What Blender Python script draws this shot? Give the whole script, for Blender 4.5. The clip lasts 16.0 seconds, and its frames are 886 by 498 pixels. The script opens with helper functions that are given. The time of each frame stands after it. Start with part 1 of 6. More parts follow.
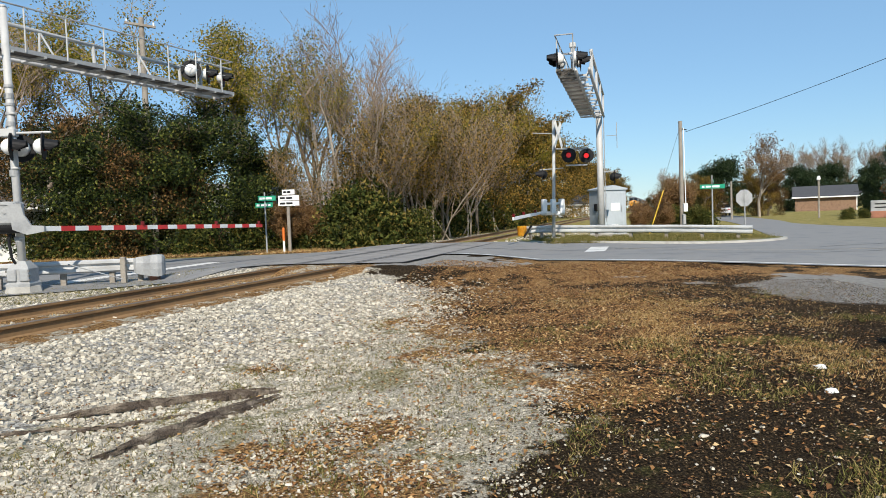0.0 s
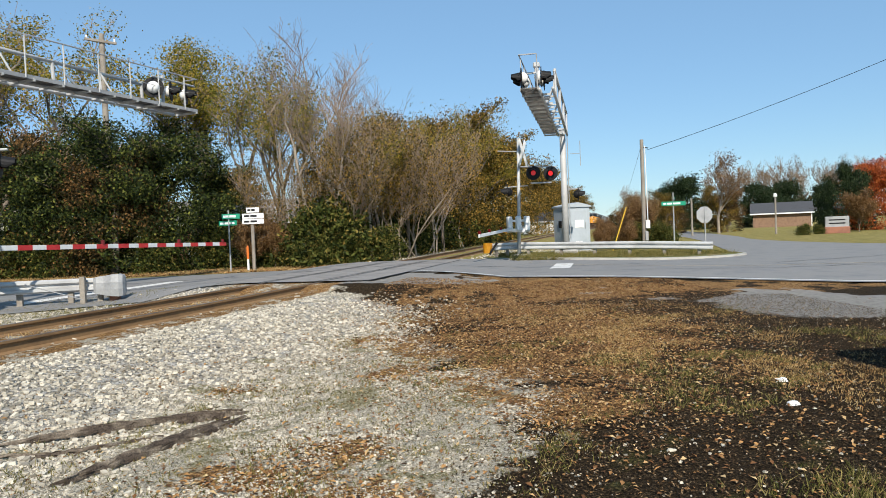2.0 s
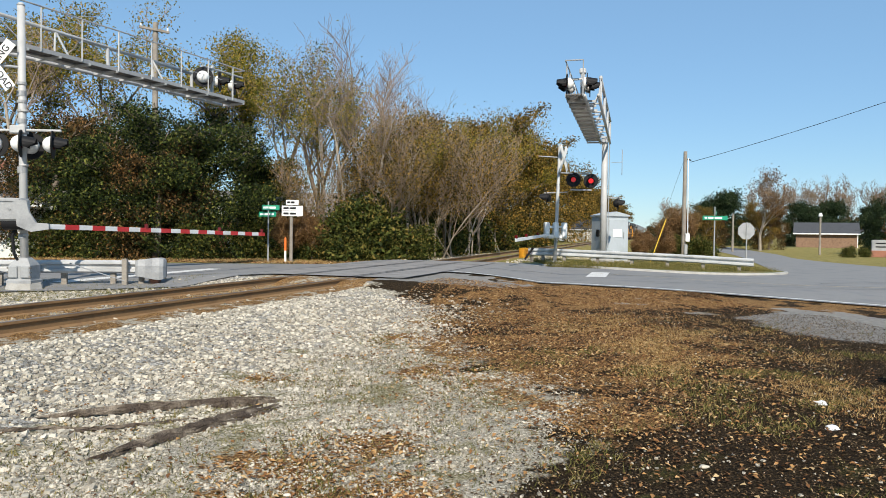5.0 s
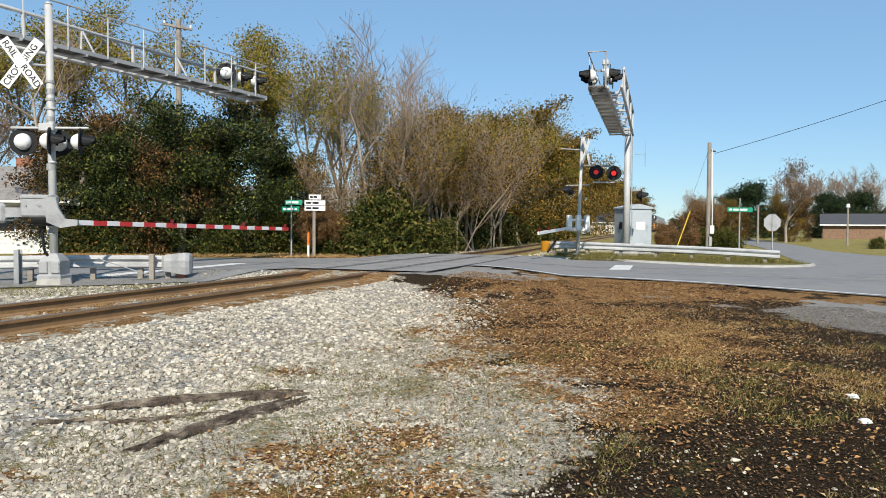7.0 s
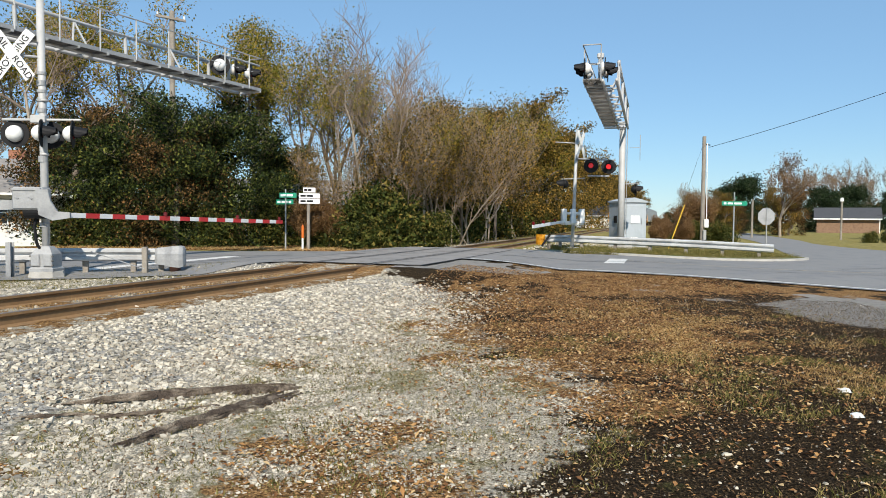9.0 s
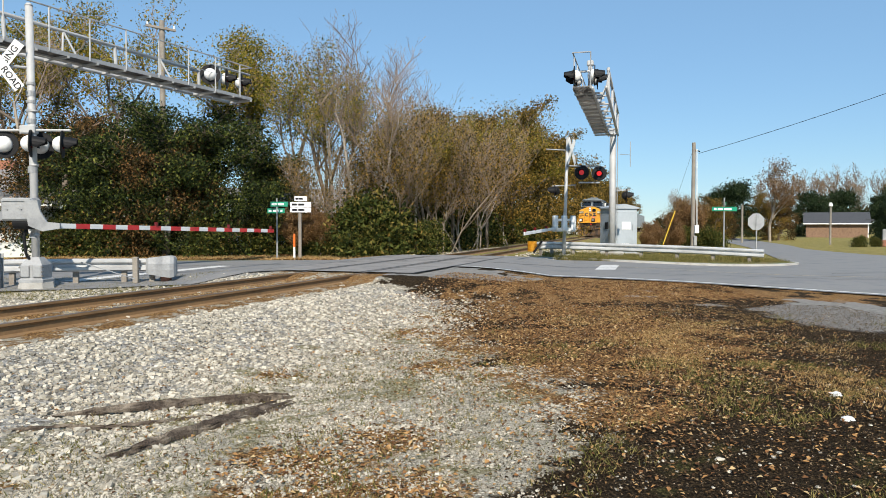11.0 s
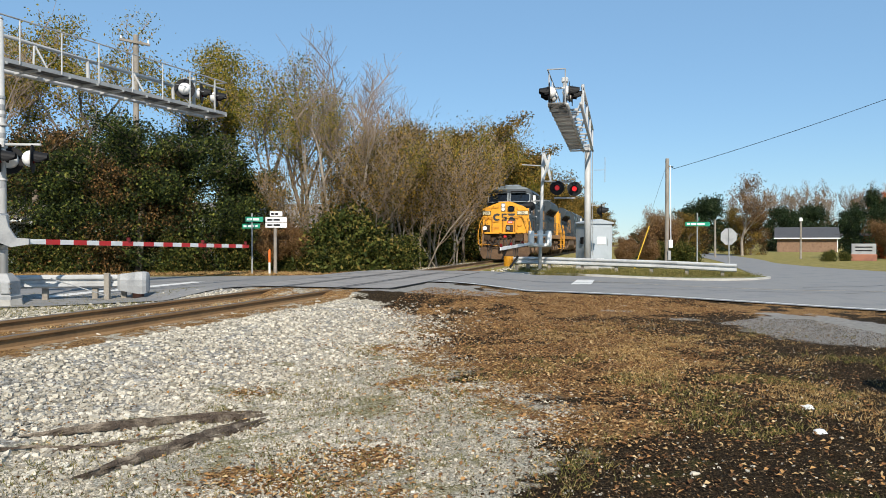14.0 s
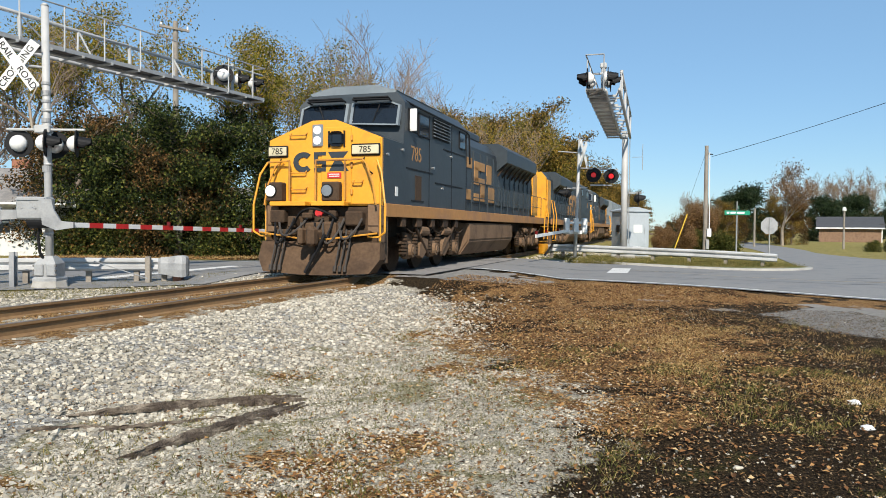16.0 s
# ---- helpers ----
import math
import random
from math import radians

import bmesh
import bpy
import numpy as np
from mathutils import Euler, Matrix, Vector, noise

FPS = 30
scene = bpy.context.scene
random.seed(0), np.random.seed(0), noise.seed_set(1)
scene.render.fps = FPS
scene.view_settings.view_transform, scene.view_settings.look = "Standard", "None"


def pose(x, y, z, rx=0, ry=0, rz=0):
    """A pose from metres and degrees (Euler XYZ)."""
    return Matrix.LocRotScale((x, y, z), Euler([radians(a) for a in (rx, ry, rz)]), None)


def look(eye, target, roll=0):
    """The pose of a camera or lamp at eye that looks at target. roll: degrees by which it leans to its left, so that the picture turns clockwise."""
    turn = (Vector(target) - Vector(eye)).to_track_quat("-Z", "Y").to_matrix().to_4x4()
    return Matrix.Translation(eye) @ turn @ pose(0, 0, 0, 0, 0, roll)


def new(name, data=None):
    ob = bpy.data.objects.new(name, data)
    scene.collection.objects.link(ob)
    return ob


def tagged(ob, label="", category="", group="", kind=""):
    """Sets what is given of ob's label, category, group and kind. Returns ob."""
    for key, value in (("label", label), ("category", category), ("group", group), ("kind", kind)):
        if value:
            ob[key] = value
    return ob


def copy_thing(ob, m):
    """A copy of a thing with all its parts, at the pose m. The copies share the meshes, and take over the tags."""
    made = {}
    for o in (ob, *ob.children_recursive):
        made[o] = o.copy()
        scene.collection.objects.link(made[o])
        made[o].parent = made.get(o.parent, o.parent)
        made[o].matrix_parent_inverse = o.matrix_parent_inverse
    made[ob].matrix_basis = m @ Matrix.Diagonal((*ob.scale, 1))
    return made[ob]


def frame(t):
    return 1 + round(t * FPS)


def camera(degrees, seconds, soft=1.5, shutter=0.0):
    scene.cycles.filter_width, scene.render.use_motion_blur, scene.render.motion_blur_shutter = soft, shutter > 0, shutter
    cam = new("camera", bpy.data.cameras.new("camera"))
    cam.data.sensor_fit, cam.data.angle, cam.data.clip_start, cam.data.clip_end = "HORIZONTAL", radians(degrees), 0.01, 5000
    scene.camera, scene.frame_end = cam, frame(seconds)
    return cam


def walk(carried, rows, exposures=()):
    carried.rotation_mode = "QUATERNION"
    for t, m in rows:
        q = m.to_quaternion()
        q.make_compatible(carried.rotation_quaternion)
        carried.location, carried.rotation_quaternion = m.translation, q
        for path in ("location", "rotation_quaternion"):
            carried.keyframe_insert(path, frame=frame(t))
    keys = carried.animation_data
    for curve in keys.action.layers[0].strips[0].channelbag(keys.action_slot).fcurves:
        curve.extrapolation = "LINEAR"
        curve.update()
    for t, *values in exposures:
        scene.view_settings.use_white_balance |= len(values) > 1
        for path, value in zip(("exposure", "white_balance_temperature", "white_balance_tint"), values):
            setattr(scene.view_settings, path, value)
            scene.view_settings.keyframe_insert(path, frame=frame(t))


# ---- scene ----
# ---- camera ----
cam = camera(62.62, 16.0, soft=0.9)
PATH = [
    (0.0, pose(0.115, 0.023, 1.557, 87.278, 2.107, -1.692)),
    (0.5, pose(0.161, 0.041, 1.561, 88.523, 0.081, -1.692)),
    (1.0, pose(0.198, 0.060, 1.576, 88.888, 0.318, -1.931)),
    (1.5, pose(0.204, 0.063, 1.547, 88.043, 0.911, -2.303)),
    (2.0, pose(0.086, 0.011, 1.563, 88.535, 2.322, -4.421)),
    (2.5, pose(0.050, -0.009, 1.551, 88.700, 0.343, -3.152)),
    (3.0, pose(0.053, -0.006, 1.553, 88.680, 0.601, -2.667)),
    (3.5, pose(0.051, 0.000, 1.561, 88.898, -0.223, -2.394)),
    (4.0, pose(0.049, 0.007, 1.553, 88.539, -0.694, -2.524)),
    (6.5, pose(0.023, 0.006, 1.553, 88.961, -0.630, -0.072)),
    (7.0, pose(-0.000, -0.000, 1.550, 88.178, -0.400, 0.013)),
    (7.5, pose(0.019, 0.005, 1.550, 87.747, 0.308, 1.042)),
    (8.0, pose(0.017, 0.013, 1.551, 87.072, 0.483, 0.527)),
    (8.5, pose(0.020, 0.026, 1.553, 87.319, -0.502, -0.237)),
    (11.0, pose(0.017, 0.014, 1.556, 88.247, -0.067, -1.027)),
    (11.5, pose(0.011, 0.006, 1.541, 88.093, -0.894, -1.113)),
    (12.0, pose(0.038, 0.024, 1.544, 87.536, -0.278, -2.609)),
    (12.5, pose(0.046, 0.025, 1.547, 88.048, -0.712, -3.519)),
    (13.0, pose(0.038, 0.035, 1.548, 88.245, -0.406, -3.795)),
    (13.5, pose(0.027, 0.033, 1.557, 89.018, 0.011, -3.212)),
    (14.0, pose(0.026, 0.026, 1.559, 89.434, 0.008, -2.862)),
    (14.5, pose(0.005, 0.034, 1.557, 88.807, -1.003, -3.185)),
    (15.0, pose(0.009, 0.036, 1.553, 89.266, -1.057, -2.626)),
    (15.5, pose(-0.033, 0.048, 1.556, 88.464, -1.210, -2.373)),
    (16.0, pose(-0.025, 0.052, 1.568, 88.353, -0.501, -0.246)),
]
walk(cam, PATH)

# ---- light ----
SUN_EL, SUN_AZ = radians(38), math.atan2(0.03, -1.0)
world = bpy.data.worlds.new("world")
scene.world = world
world.use_nodes = True
wn = world.node_tree.nodes
sky = wn.new("ShaderNodeTexSky")
sky.sky_type, sky.sun_disc = "NISHITA", False
sky.sun_elevation, sky.sun_rotation = SUN_EL, SUN_AZ
sky.air_density, sky.dust_density, sky.ozone_density = 1.0, 0.0, 1.6
wn["Background"].inputs[1].default_value = 0.0925
tint = wn.new("ShaderNodeMix")
tint.data_type, tint.blend_type = "RGBA", "MULTIPLY"
tint.inputs[0].default_value, tint.inputs[7].default_value = 1.0, (0.82, 1.0, 1.11, 1)
world.node_tree.links.new(sky.outputs[0], tint.inputs[6])
even = wn.new("ShaderNodeMix")
even.data_type = "RGBA"
even.inputs[0].default_value, even.inputs[7].default_value = 0.5, (2.6, 4.7, 7.3, 1)
world.node_tree.links.new(tint.outputs[2], even.inputs[6])
world.node_tree.links.new(even.outputs[2], wn["Background"].inputs[0])
sun_dir = Vector((math.sin(SUN_AZ) * math.cos(SUN_EL), math.cos(SUN_AZ) * math.cos(SUN_EL), math.sin(SUN_EL)))
sun = new("sun", bpy.data.lights.new("sun", "SUN"))
sun.data.energy, sun.data.angle, sun.data.color = 5.0, radians(0.53), (1.0, 0.92, 0.80)
sun.matrix_world = look(sun_dir * 60, (0, 0, 0))
scene.view_settings.exposure = 0.28


# ---- materials ----
def mat(name, colour, rough=0.7, metal=0.0, var=0.25, scale=8.0, bump=0.15, other=None, mix=0.45, rand=0.0, spec=0.5):
    """A surface with grain and stains: colour varied by fine noise, and patches of another colour."""
    m = bpy.data.materials.new(name)
    m.use_nodes = True
    nt = m.node_tree
    n, l = nt.nodes, nt.links
    b = n["Principled BSDF"]
    b.inputs["Roughness"].default_value, b.inputs["Metallic"].default_value = rough, metal
    b.inputs["Specular IOR Level"].default_value = spec
    co = n.new("ShaderNodeTexCoord")
    fine, broad = n.new("ShaderNodeTexNoise"), n.new("ShaderNodeTexNoise")
    fine.inputs["Scale"].default_value, broad.inputs["Scale"].default_value = scale * 5, scale * 0.45
    fine.inputs["Detail"].default_value, broad.inputs["Detail"].default_value = 5, 6
    for t in (fine, broad):
        l.new(co.outputs["Object"], t.inputs["Vector"])
    ramp = n.new("ShaderNodeValToRGB")
    ramp.color_ramp.elements[0].position, ramp.color_ramp.elements[1].position = mix, mix + 0.25
    l.new(broad.outputs[0], ramp.inputs[0])
    two = n.new("ShaderNodeMix")
    two.data_type = "RGBA"
    two.inputs[6].default_value = (*colour, 1)
    two.inputs[7].default_value = (*(other or [c * 0.8 for c in colour]), 1)
    l.new(ramp.outputs[0], two.inputs[0])
    hsv = n.new("ShaderNodeHueSaturation")
    l.new(two.outputs[2], hsv.inputs["Color"])
    mr = n.new("ShaderNodeMapRange")
    mr.inputs[3].default_value, mr.inputs[4].default_value = 1 - var, 1 + var
    l.new(fine.outputs[0], mr.inputs[0])
    last = mr.outputs[0]
    if rand:
        geo, mr2, mul = n.new("ShaderNodeNewGeometry"), n.new("ShaderNodeMapRange"), n.new("ShaderNodeMath")
        mr2.inputs[3].default_value, mr2.inputs[4].default_value = 1 - rand, 1 + rand
        mul.operation = "MULTIPLY"
        l.new(geo.outputs["Random Per Island"], mr2.inputs[0])
        l.new(mr2.outputs[0], mul.inputs[0])
        l.new(last, mul.inputs[1])
        last = mul.outputs[0]
    l.new(last, hsv.inputs["Value"])
    l.new(hsv.outputs[0], b.inputs["Base Color"])
    if bump:
        bp = n.new("ShaderNodeBump")
        bp.inputs["Strength"].default_value, bp.inputs["Distance"].default_value = bump, 0.02
        l.new(fine.outputs[0], bp.inputs["Height"])
        l.new(bp.outputs[0], b.inputs["Normal"])
    return m


def leaf_mat(name, stops, rough=0.55, trans=0.25):
    """Leaves: each one takes its colour from a ramp; some light passes through."""
    m = bpy.data.materials.new(name)
    m.use_nodes = True
    nt = m.node_tree
    n, l = nt.nodes, nt.links
    b = n["Principled BSDF"]
    geo, ramp = n.new("ShaderNodeNewGeometry"), n.new("ShaderNodeValToRGB")
    cr = ramp.color_ramp
    while len(cr.elements) < len(stops):
        cr.elements.new(0.5)
    for e, (p, c) in zip(cr.elements, stops):
        e.position, e.color = p, (*c, 1)
    l.new(geo.outputs["Random Per Island"], ramp.inputs[0])
    l.new(ramp.outputs[0], b.inputs["Base Color"])
    b.inputs["Roughness"].default_value = rough
    b.inputs["Specular IOR Level"].default_value = 0.12
    if trans:
        tr, add = n.new("ShaderNodeBsdfTranslucent"), n.new("ShaderNodeMixShader")
        l.new(ramp.outputs[0], tr.inputs[0])
        add.inputs[0].default_value = trans
        l.new(b.outputs[0], add.inputs[1])
        l.new(tr.outputs[0], add.inputs[2])
        l.new(add.outputs[0], n["Material Output"].inputs[0])
    return m


def glow(name, colour, strength, base=(0.05, 0.01, 0.01)):
    m = bpy.data.materials.new(name)
    m.use_nodes = True
    b = m.node_tree.nodes["Principled BSDF"]
    b.inputs["Base Color"].default_value = (*base, 1)
    b.inputs["Emission Color"].default_value, b.inputs["Emission Strength"].default_value = (*colour, 1), strength
    b.inputs["Roughness"].default_value = 0.2
    return m


M = dict(
    asphalt=mat("asphalt", (0.205, 0.199, 0.19), 0.85, var=0.18, scale=3, other=(0.15, 0.152, 0.158), mix=0.5, bump=0.3),
    patch=mat("tar_patch", (0.24, 0.225, 0.21), 0.9, var=0.2, scale=4, other=(0.17, 0.16, 0.15), bump=0.3),
    line=mat("road_paint", (0.62, 0.61, 0.58), 0.7, var=0.15, scale=6, other=(0.36, 0.35, 0.34), mix=0.56),
    tar=mat("crack_tar", (0.05, 0.05, 0.052), 0.6, var=0.3),
    rail=mat("rusty_rail", (0.23, 0.135, 0.06), 0.9, var=0.25, scale=4, other=(0.16, 0.095, 0.045)),
    railtop=mat("rail_head", (0.30, 0.23, 0.18), 0.4, metal=0.7, var=0.2, scale=3, other=(0.2, 0.13, 0.09)),
    tie=mat("creosoted_tie", (0.11, 0.08, 0.058), 0.9, var=0.4, scale=6, other=(0.17, 0.13, 0.1)),
    stone=mat("ballast_stone", (0.45, 0.41, 0.335), 0.9, var=0.3, scale=20, rand=0.5, other=(0.30, 0.27, 0.21), spec=0.2),
    alu=mat("weathered_aluminium", (0.46, 0.46, 0.45), 0.6, metal=0.1, var=0.14, scale=2, other=(0.36, 0.36, 0.35), bump=0.05),
    # darker galvanised steel: the shaded underside of the walkway is put into its colour
    grate=mat("shade_dark_steel", (0.14, 0.135, 0.125), 0.8, var=0.3, scale=4, other=(0.22, 0.2, 0.18)),
    galv=mat("galvanised_steel", (0.33, 0.335, 0.335), 0.6, metal=0.15, var=0.2, scale=5, other=(0.21, 0.215, 0.22), mix=0.48),
    beam=mat("guardrail_steel", (0.50, 0.505, 0.50), 0.55, metal=0.2, var=0.1, scale=4, other=(0.36, 0.36, 0.355)),
    hut=mat("hut_paint", (0.38, 0.42, 0.45), 0.6, var=0.1, scale=2, other=(0.31, 0.345, 0.37)),
    twig=mat("brown_twig", (0.25, 0.185, 0.135), 0.95, var=0.3, scale=3),
    white=mat("white_paint", (0.76, 0.76, 0.74), 0.5, var=0.06, scale=3, other=(0.64, 0.64, 0.61)),
    black=mat("black_paint", (0.010, 0.010, 0.011), 0.6, var=0.3, scale=4, spec=0.25),
    red=mat("red_sheeting", (0.55, 0.03, 0.03), 0.4, var=0.1, scale=5),
    green=mat("green_sign", (0.01, 0.25, 0.14), 0.4, var=0.1, scale=3),
    wood=mat("grey_wood", (0.27, 0.24, 0.20), 0.9, var=0.35, scale=5, other=(0.18, 0.155, 0.13), bump=0.4),
    oldwood=mat("rotten_wood", (0.08, 0.062, 0.049), 0.95, var=0.7, scale=14, other=(0.26, 0.215, 0.165), mix=0.44, bump=1.0, spec=0.1),
    bark=mat("bark", (0.14, 0.11, 0.085), 0.95, var=0.4, scale=6, other=(0.22, 0.185, 0.15), bump=0.5),
    palebark=mat("pale_bark", (0.34, 0.285, 0.22), 0.9, var=0.3, scale=5, other=(0.2, 0.165, 0.13), bump=0.4),
    yellow=mat("loco_yellow", (0.74, 0.335, 0.025), 0.45, var=0.1, scale=2.5, other=(0.50, 0.235, 0.03), mix=0.52),
    blue=mat("loco_blue", (0.034, 0.044, 0.052), 0.5, var=0.22, scale=1.2, other=(0.05, 0.056, 0.058), mix=0.5, spec=0.35),
    roofgrey=mat("loco_grey", (0.16, 0.19, 0.21), 0.5, var=0.1, scale=2, other=(0.2, 0.23, 0.25)),
    grime=mat("brake_dust", (0.075, 0.048, 0.03), 0.9, var=0.45, scale=4, other=(0.04, 0.027, 0.019), spec=0.2),
    sill=mat("dusty_orange", (0.42, 0.2, 0.06), 0.7, var=0.2, scale=2, other=(0.3, 0.15, 0.07)),
    tankdust=mat("pale_brake_dust", (0.19, 0.12, 0.072), 0.9, var=0.3, scale=3, other=(0.115, 0.074, 0.046), spec=0.2),
    pilot=mat("pilot_dust", (0.105, 0.066, 0.04), 0.9, var=0.4, scale=3, other=(0.06, 0.038, 0.025), spec=0.2),
    hose=mat("dusty_rubber", (0.05, 0.042, 0.036), 0.8, var=0.3, scale=6),
    oldyellow=mat("worn_yellow", (0.55, 0.25, 0.03), 0.6, var=0.2, scale=5, other=(0.25, 0.12, 0.04)),
    faded=mat("faded_yellow", (0.40, 0.21, 0.075), 0.7, var=0.25, scale=2.5, other=(0.24, 0.15, 0.08), mix=0.48),
    board=mat("cream_board", (0.62, 0.56, 0.38), 0.5, var=0.06, scale=3),
    glass=mat("dark_glass", (0.012, 0.016, 0.022), 0.06, var=0.1, bump=0),
    concrete=mat("concrete", (0.40, 0.385, 0.35), 0.9, var=0.2, scale=6, other=(0.29, 0.275, 0.245)),
    brick=mat("brick", (0.30, 0.13, 0.08), 0.9, var=0.3, scale=10, other=(0.22, 0.1, 0.07)),
    shingle=mat("grey_shingle", (0.20, 0.19, 0.18), 0.9, var=0.3, scale=9, other=(0.28, 0.26, 0.24)),
    darkroof=mat("dark_shingle", (0.06, 0.062, 0.068), 0.9, var=0.3, scale=9),
    orange=mat("orange_plastic", (0.75, 0.16, 0.02), 0.5, var=0.05),
    lens=mat("dark_red_lens", (0.12, 0.008, 0.008), 0.15, var=0.1, bump=0),
    reddim=glow("dim_red_lens", (1.0, 0.02, 0.02), 0.3),
    redlit=glow("lit_red_lens", (1.0, 0.02, 0.02), 0.75),
    headlit=glow("lit_headlight", (1.0, 0.9, 0.72), 0.35, (0.8, 0.8, 0.75)),
    skin=mat("grass_blade", (0.16, 0.16, 0.05), 0.8, var=0.2, rand=0.4),
    chrome=mat("dull_metal", (0.42, 0.42, 0.42), 0.35, metal=0.8, var=0.1),
)


# ---- mesh helpers ----
def box(bm, c, s, m=None, bev=0.0):
    r = bmesh.ops.create_cube(bm, size=1.0)
    vs = r["verts"]
    mm = Matrix.Translation(c) @ (m or Matrix()) @ Matrix.Diagonal((*s, 1))
    bmesh.ops.transform(bm, matrix=mm, verts=vs)
    if bev:
        es = list({e for v in vs for e in v.link_edges})
        bmesh.ops.bevel(bm, geom=es, offset=bev, segments=1, affect="EDGES", profile=0.5)


def tube(bm, p0, p1, r0, r1=None, seg=8, cap=True):
    p0, p1 = Vector(p0), Vector(p1)
    d = p1 - p0
    q = d.to_track_quat("Z", "Y").to_matrix().to_4x4()
    bmesh.ops.create_cone(bm, cap_ends=cap, segments=seg, radius1=r0, radius2=r0 if r1 is None else r1, depth=d.length,
                          matrix=Matrix.Translation((p0 + p1) / 2) @ q)


def chain(bm, pts, r, seg=6):
    for a, b in zip(pts, pts[1:]):
        tube(bm, a, b, r, seg=seg)


def loft(bm, rings, close=True, caps=True):
    """Skin between rings of points."""
    vr = [[bm.verts.new(p) for p in ring] for ring in rings]
    for a, b in zip(vr, vr[1:]):
        n = len(a)
        for i in range(n if close else n - 1):
            bm.faces.new((a[i], a[(i + 1) % n], b[(i + 1) % n], b[i]))
    if caps and close:
        bm.faces.new(vr[0][::-1])
        bm.faces.new(vr[-1])


def prism(bm, outline, y0, y1, axis="y"):
    """An outline (u, v) pushed from y0 to y1 along an axis."""
    f = {"y": lambda u, v, w: (u, w, v), "x": lambda u, v, w: (w, u, v), "z": lambda u, v, w: (u, v, w)}[axis]
    loft(bm, [[f(u, v, w) for u, v in outline] for w in (y0, y1)])
    bmesh.ops.recalc_face_normals(bm, faces=bm.faces[:])


def part(name, bm, material, parent=None, label="", smooth=False):
    """Links a bmesh as one mesh object under a thing or a part."""
    me = bpy.data.meshes.new(name)
    bm.to_mesh(me)
    bm.free()
    me.materials.append(M[material] if isinstance(material, str) else material)
    if smooth:
        me.polygons.foreach_set("use_smooth", [True] * len(me.polygons))
    ob = new(name, me)
    if parent is not None:
        ob.parent = parent
    if label:
        ob["label"] = label
    return ob


def thing(name, m, label, category, group=""):
    ob = new(name)
    ob.empty_display_size = 0.2
    ob.matrix_basis = m
    return tagged(ob, label, category, group)


def mesh_np(name, verts, faces, material, parent=None):
    me = bpy.data.meshes.new(name)
    me.from_pydata(verts.tolist() if hasattr(verts, "tolist") else verts, [], faces.tolist() if hasattr(faces, "tolist") else faces)
    me.materials.append(M[material] if isinstance(material, str) else material)
    ob = new(name, me)
    if parent is not None:
        ob.parent = parent
    return ob


BM = bmesh.new

# ---- plan: s runs along the track, x is to its right, seen from the camera's end; the track bends a little to the left ----
RAIL_Z = 0.46
TURN_A, TURN_B, TURN_C = 19.7, 17.0, 18.5
_s = np.arange(-80, 600, 0.5)
_u = np.clip((_s - 8) / 28, 0, 1)
_v = np.clip((_s - 65) / 60, 0, 1)
_th = np.radians(TURN_A + (TURN_B - TURN_A) * _u * _u * (3 - 2 * _u) + (TURN_C - TURN_B) * _v * _v * (3 - 2 * _v))
_px, _py = np.cumsum(np.sin(_th)) * 0.5, np.cumsum(np.cos(_th)) * 0.5
_k = int(np.argmin(np.abs(_s - 15)))
_px, _py = _px - _px[_k] - 2.585, _py - _py[_k] + 16.78


def track_pose(s, x=0.0, z=0.0):
    """A pose on the track: y along it."""
    X, Y, a = (float(np.interp(s, _s, v)) for v in (_px, _py, _th))
    return pose(X, Y, 0, 0, 0, -math.degrees(a)) @ Matrix.Translation((x, 0, z))


def on_track(x, s, z=0.0):
    return track_pose(s, x, z).translation


def track_xy(X, Y):
    s = (np.asarray(Y, float) - 16.78) / 0.952 + 15
    for _ in range(3):
        px, py, a = np.interp(s, _s, _px), np.interp(s, _s, _py), np.interp(s, _s, _th)
        s = s + (X - px) * np.sin(a) + (Y - py) * np.cos(a)
    px, py, a = np.interp(s, _s, _px), np.interp(s, _s, _py), np.interp(s, _s, _th)
    return (X - px) * np.cos(a) - (Y - py) * np.sin(a), s


def sstep(a, b, v):
    t = np.clip((v - a) / (b - a), 0, 1)
    return t * t * (3 - 2 * t)


def ground_z(X, Y):
    """Height of the land: low beside the camera, raised towards the crossing, with the ballast bank."""
    x, y = track_xy(X, Y)
    base = 0.22 * sstep(11, 20, Y) + 0.0 * X
    base = np.where(x < -2, np.maximum(base, 0.14), base)
    base = base - 0.12 * sstep(5, 12, X) * sstep(8, 16, Y)
    bank = 0.30 - 0.30 * sstep(1.6, 4.0, np.abs(x))
    hump = 0.44 * sstep(13.5, 15.6, y) * (1 - sstep(26.5, 29, y)) * (1 - sstep(1.8, 7.5, np.abs(x)))
    return np.maximum(np.maximum(base, bank), hump)


def gz(X, Y):
    return float(ground_z(np.array(X, float), np.array(Y, float)))


# ---- land ----
def spaced(a, b, fine0, fine1, step, grow=1.16):
    mid = list(np.arange(fine0, fine1 + 1e-6, step))
    out, v, s = [], fine1, step
    while v < b:
        s *= grow
        v += s
        out.append(v)
    lo, v, s = [], fine0, step
    while v > a:
        s *= grow
        v -= s
        lo.append(v)
    return np.array(lo[::-1] + mid + out)


def fbm(X, Y, s, k=0.0):
    out = np.empty(len(X))
    for i in range(len(X)):
        out[i] = noise.fractal((X[i] * s, Y[i] * s, k), 0.9, 2.0, 3)
    return out


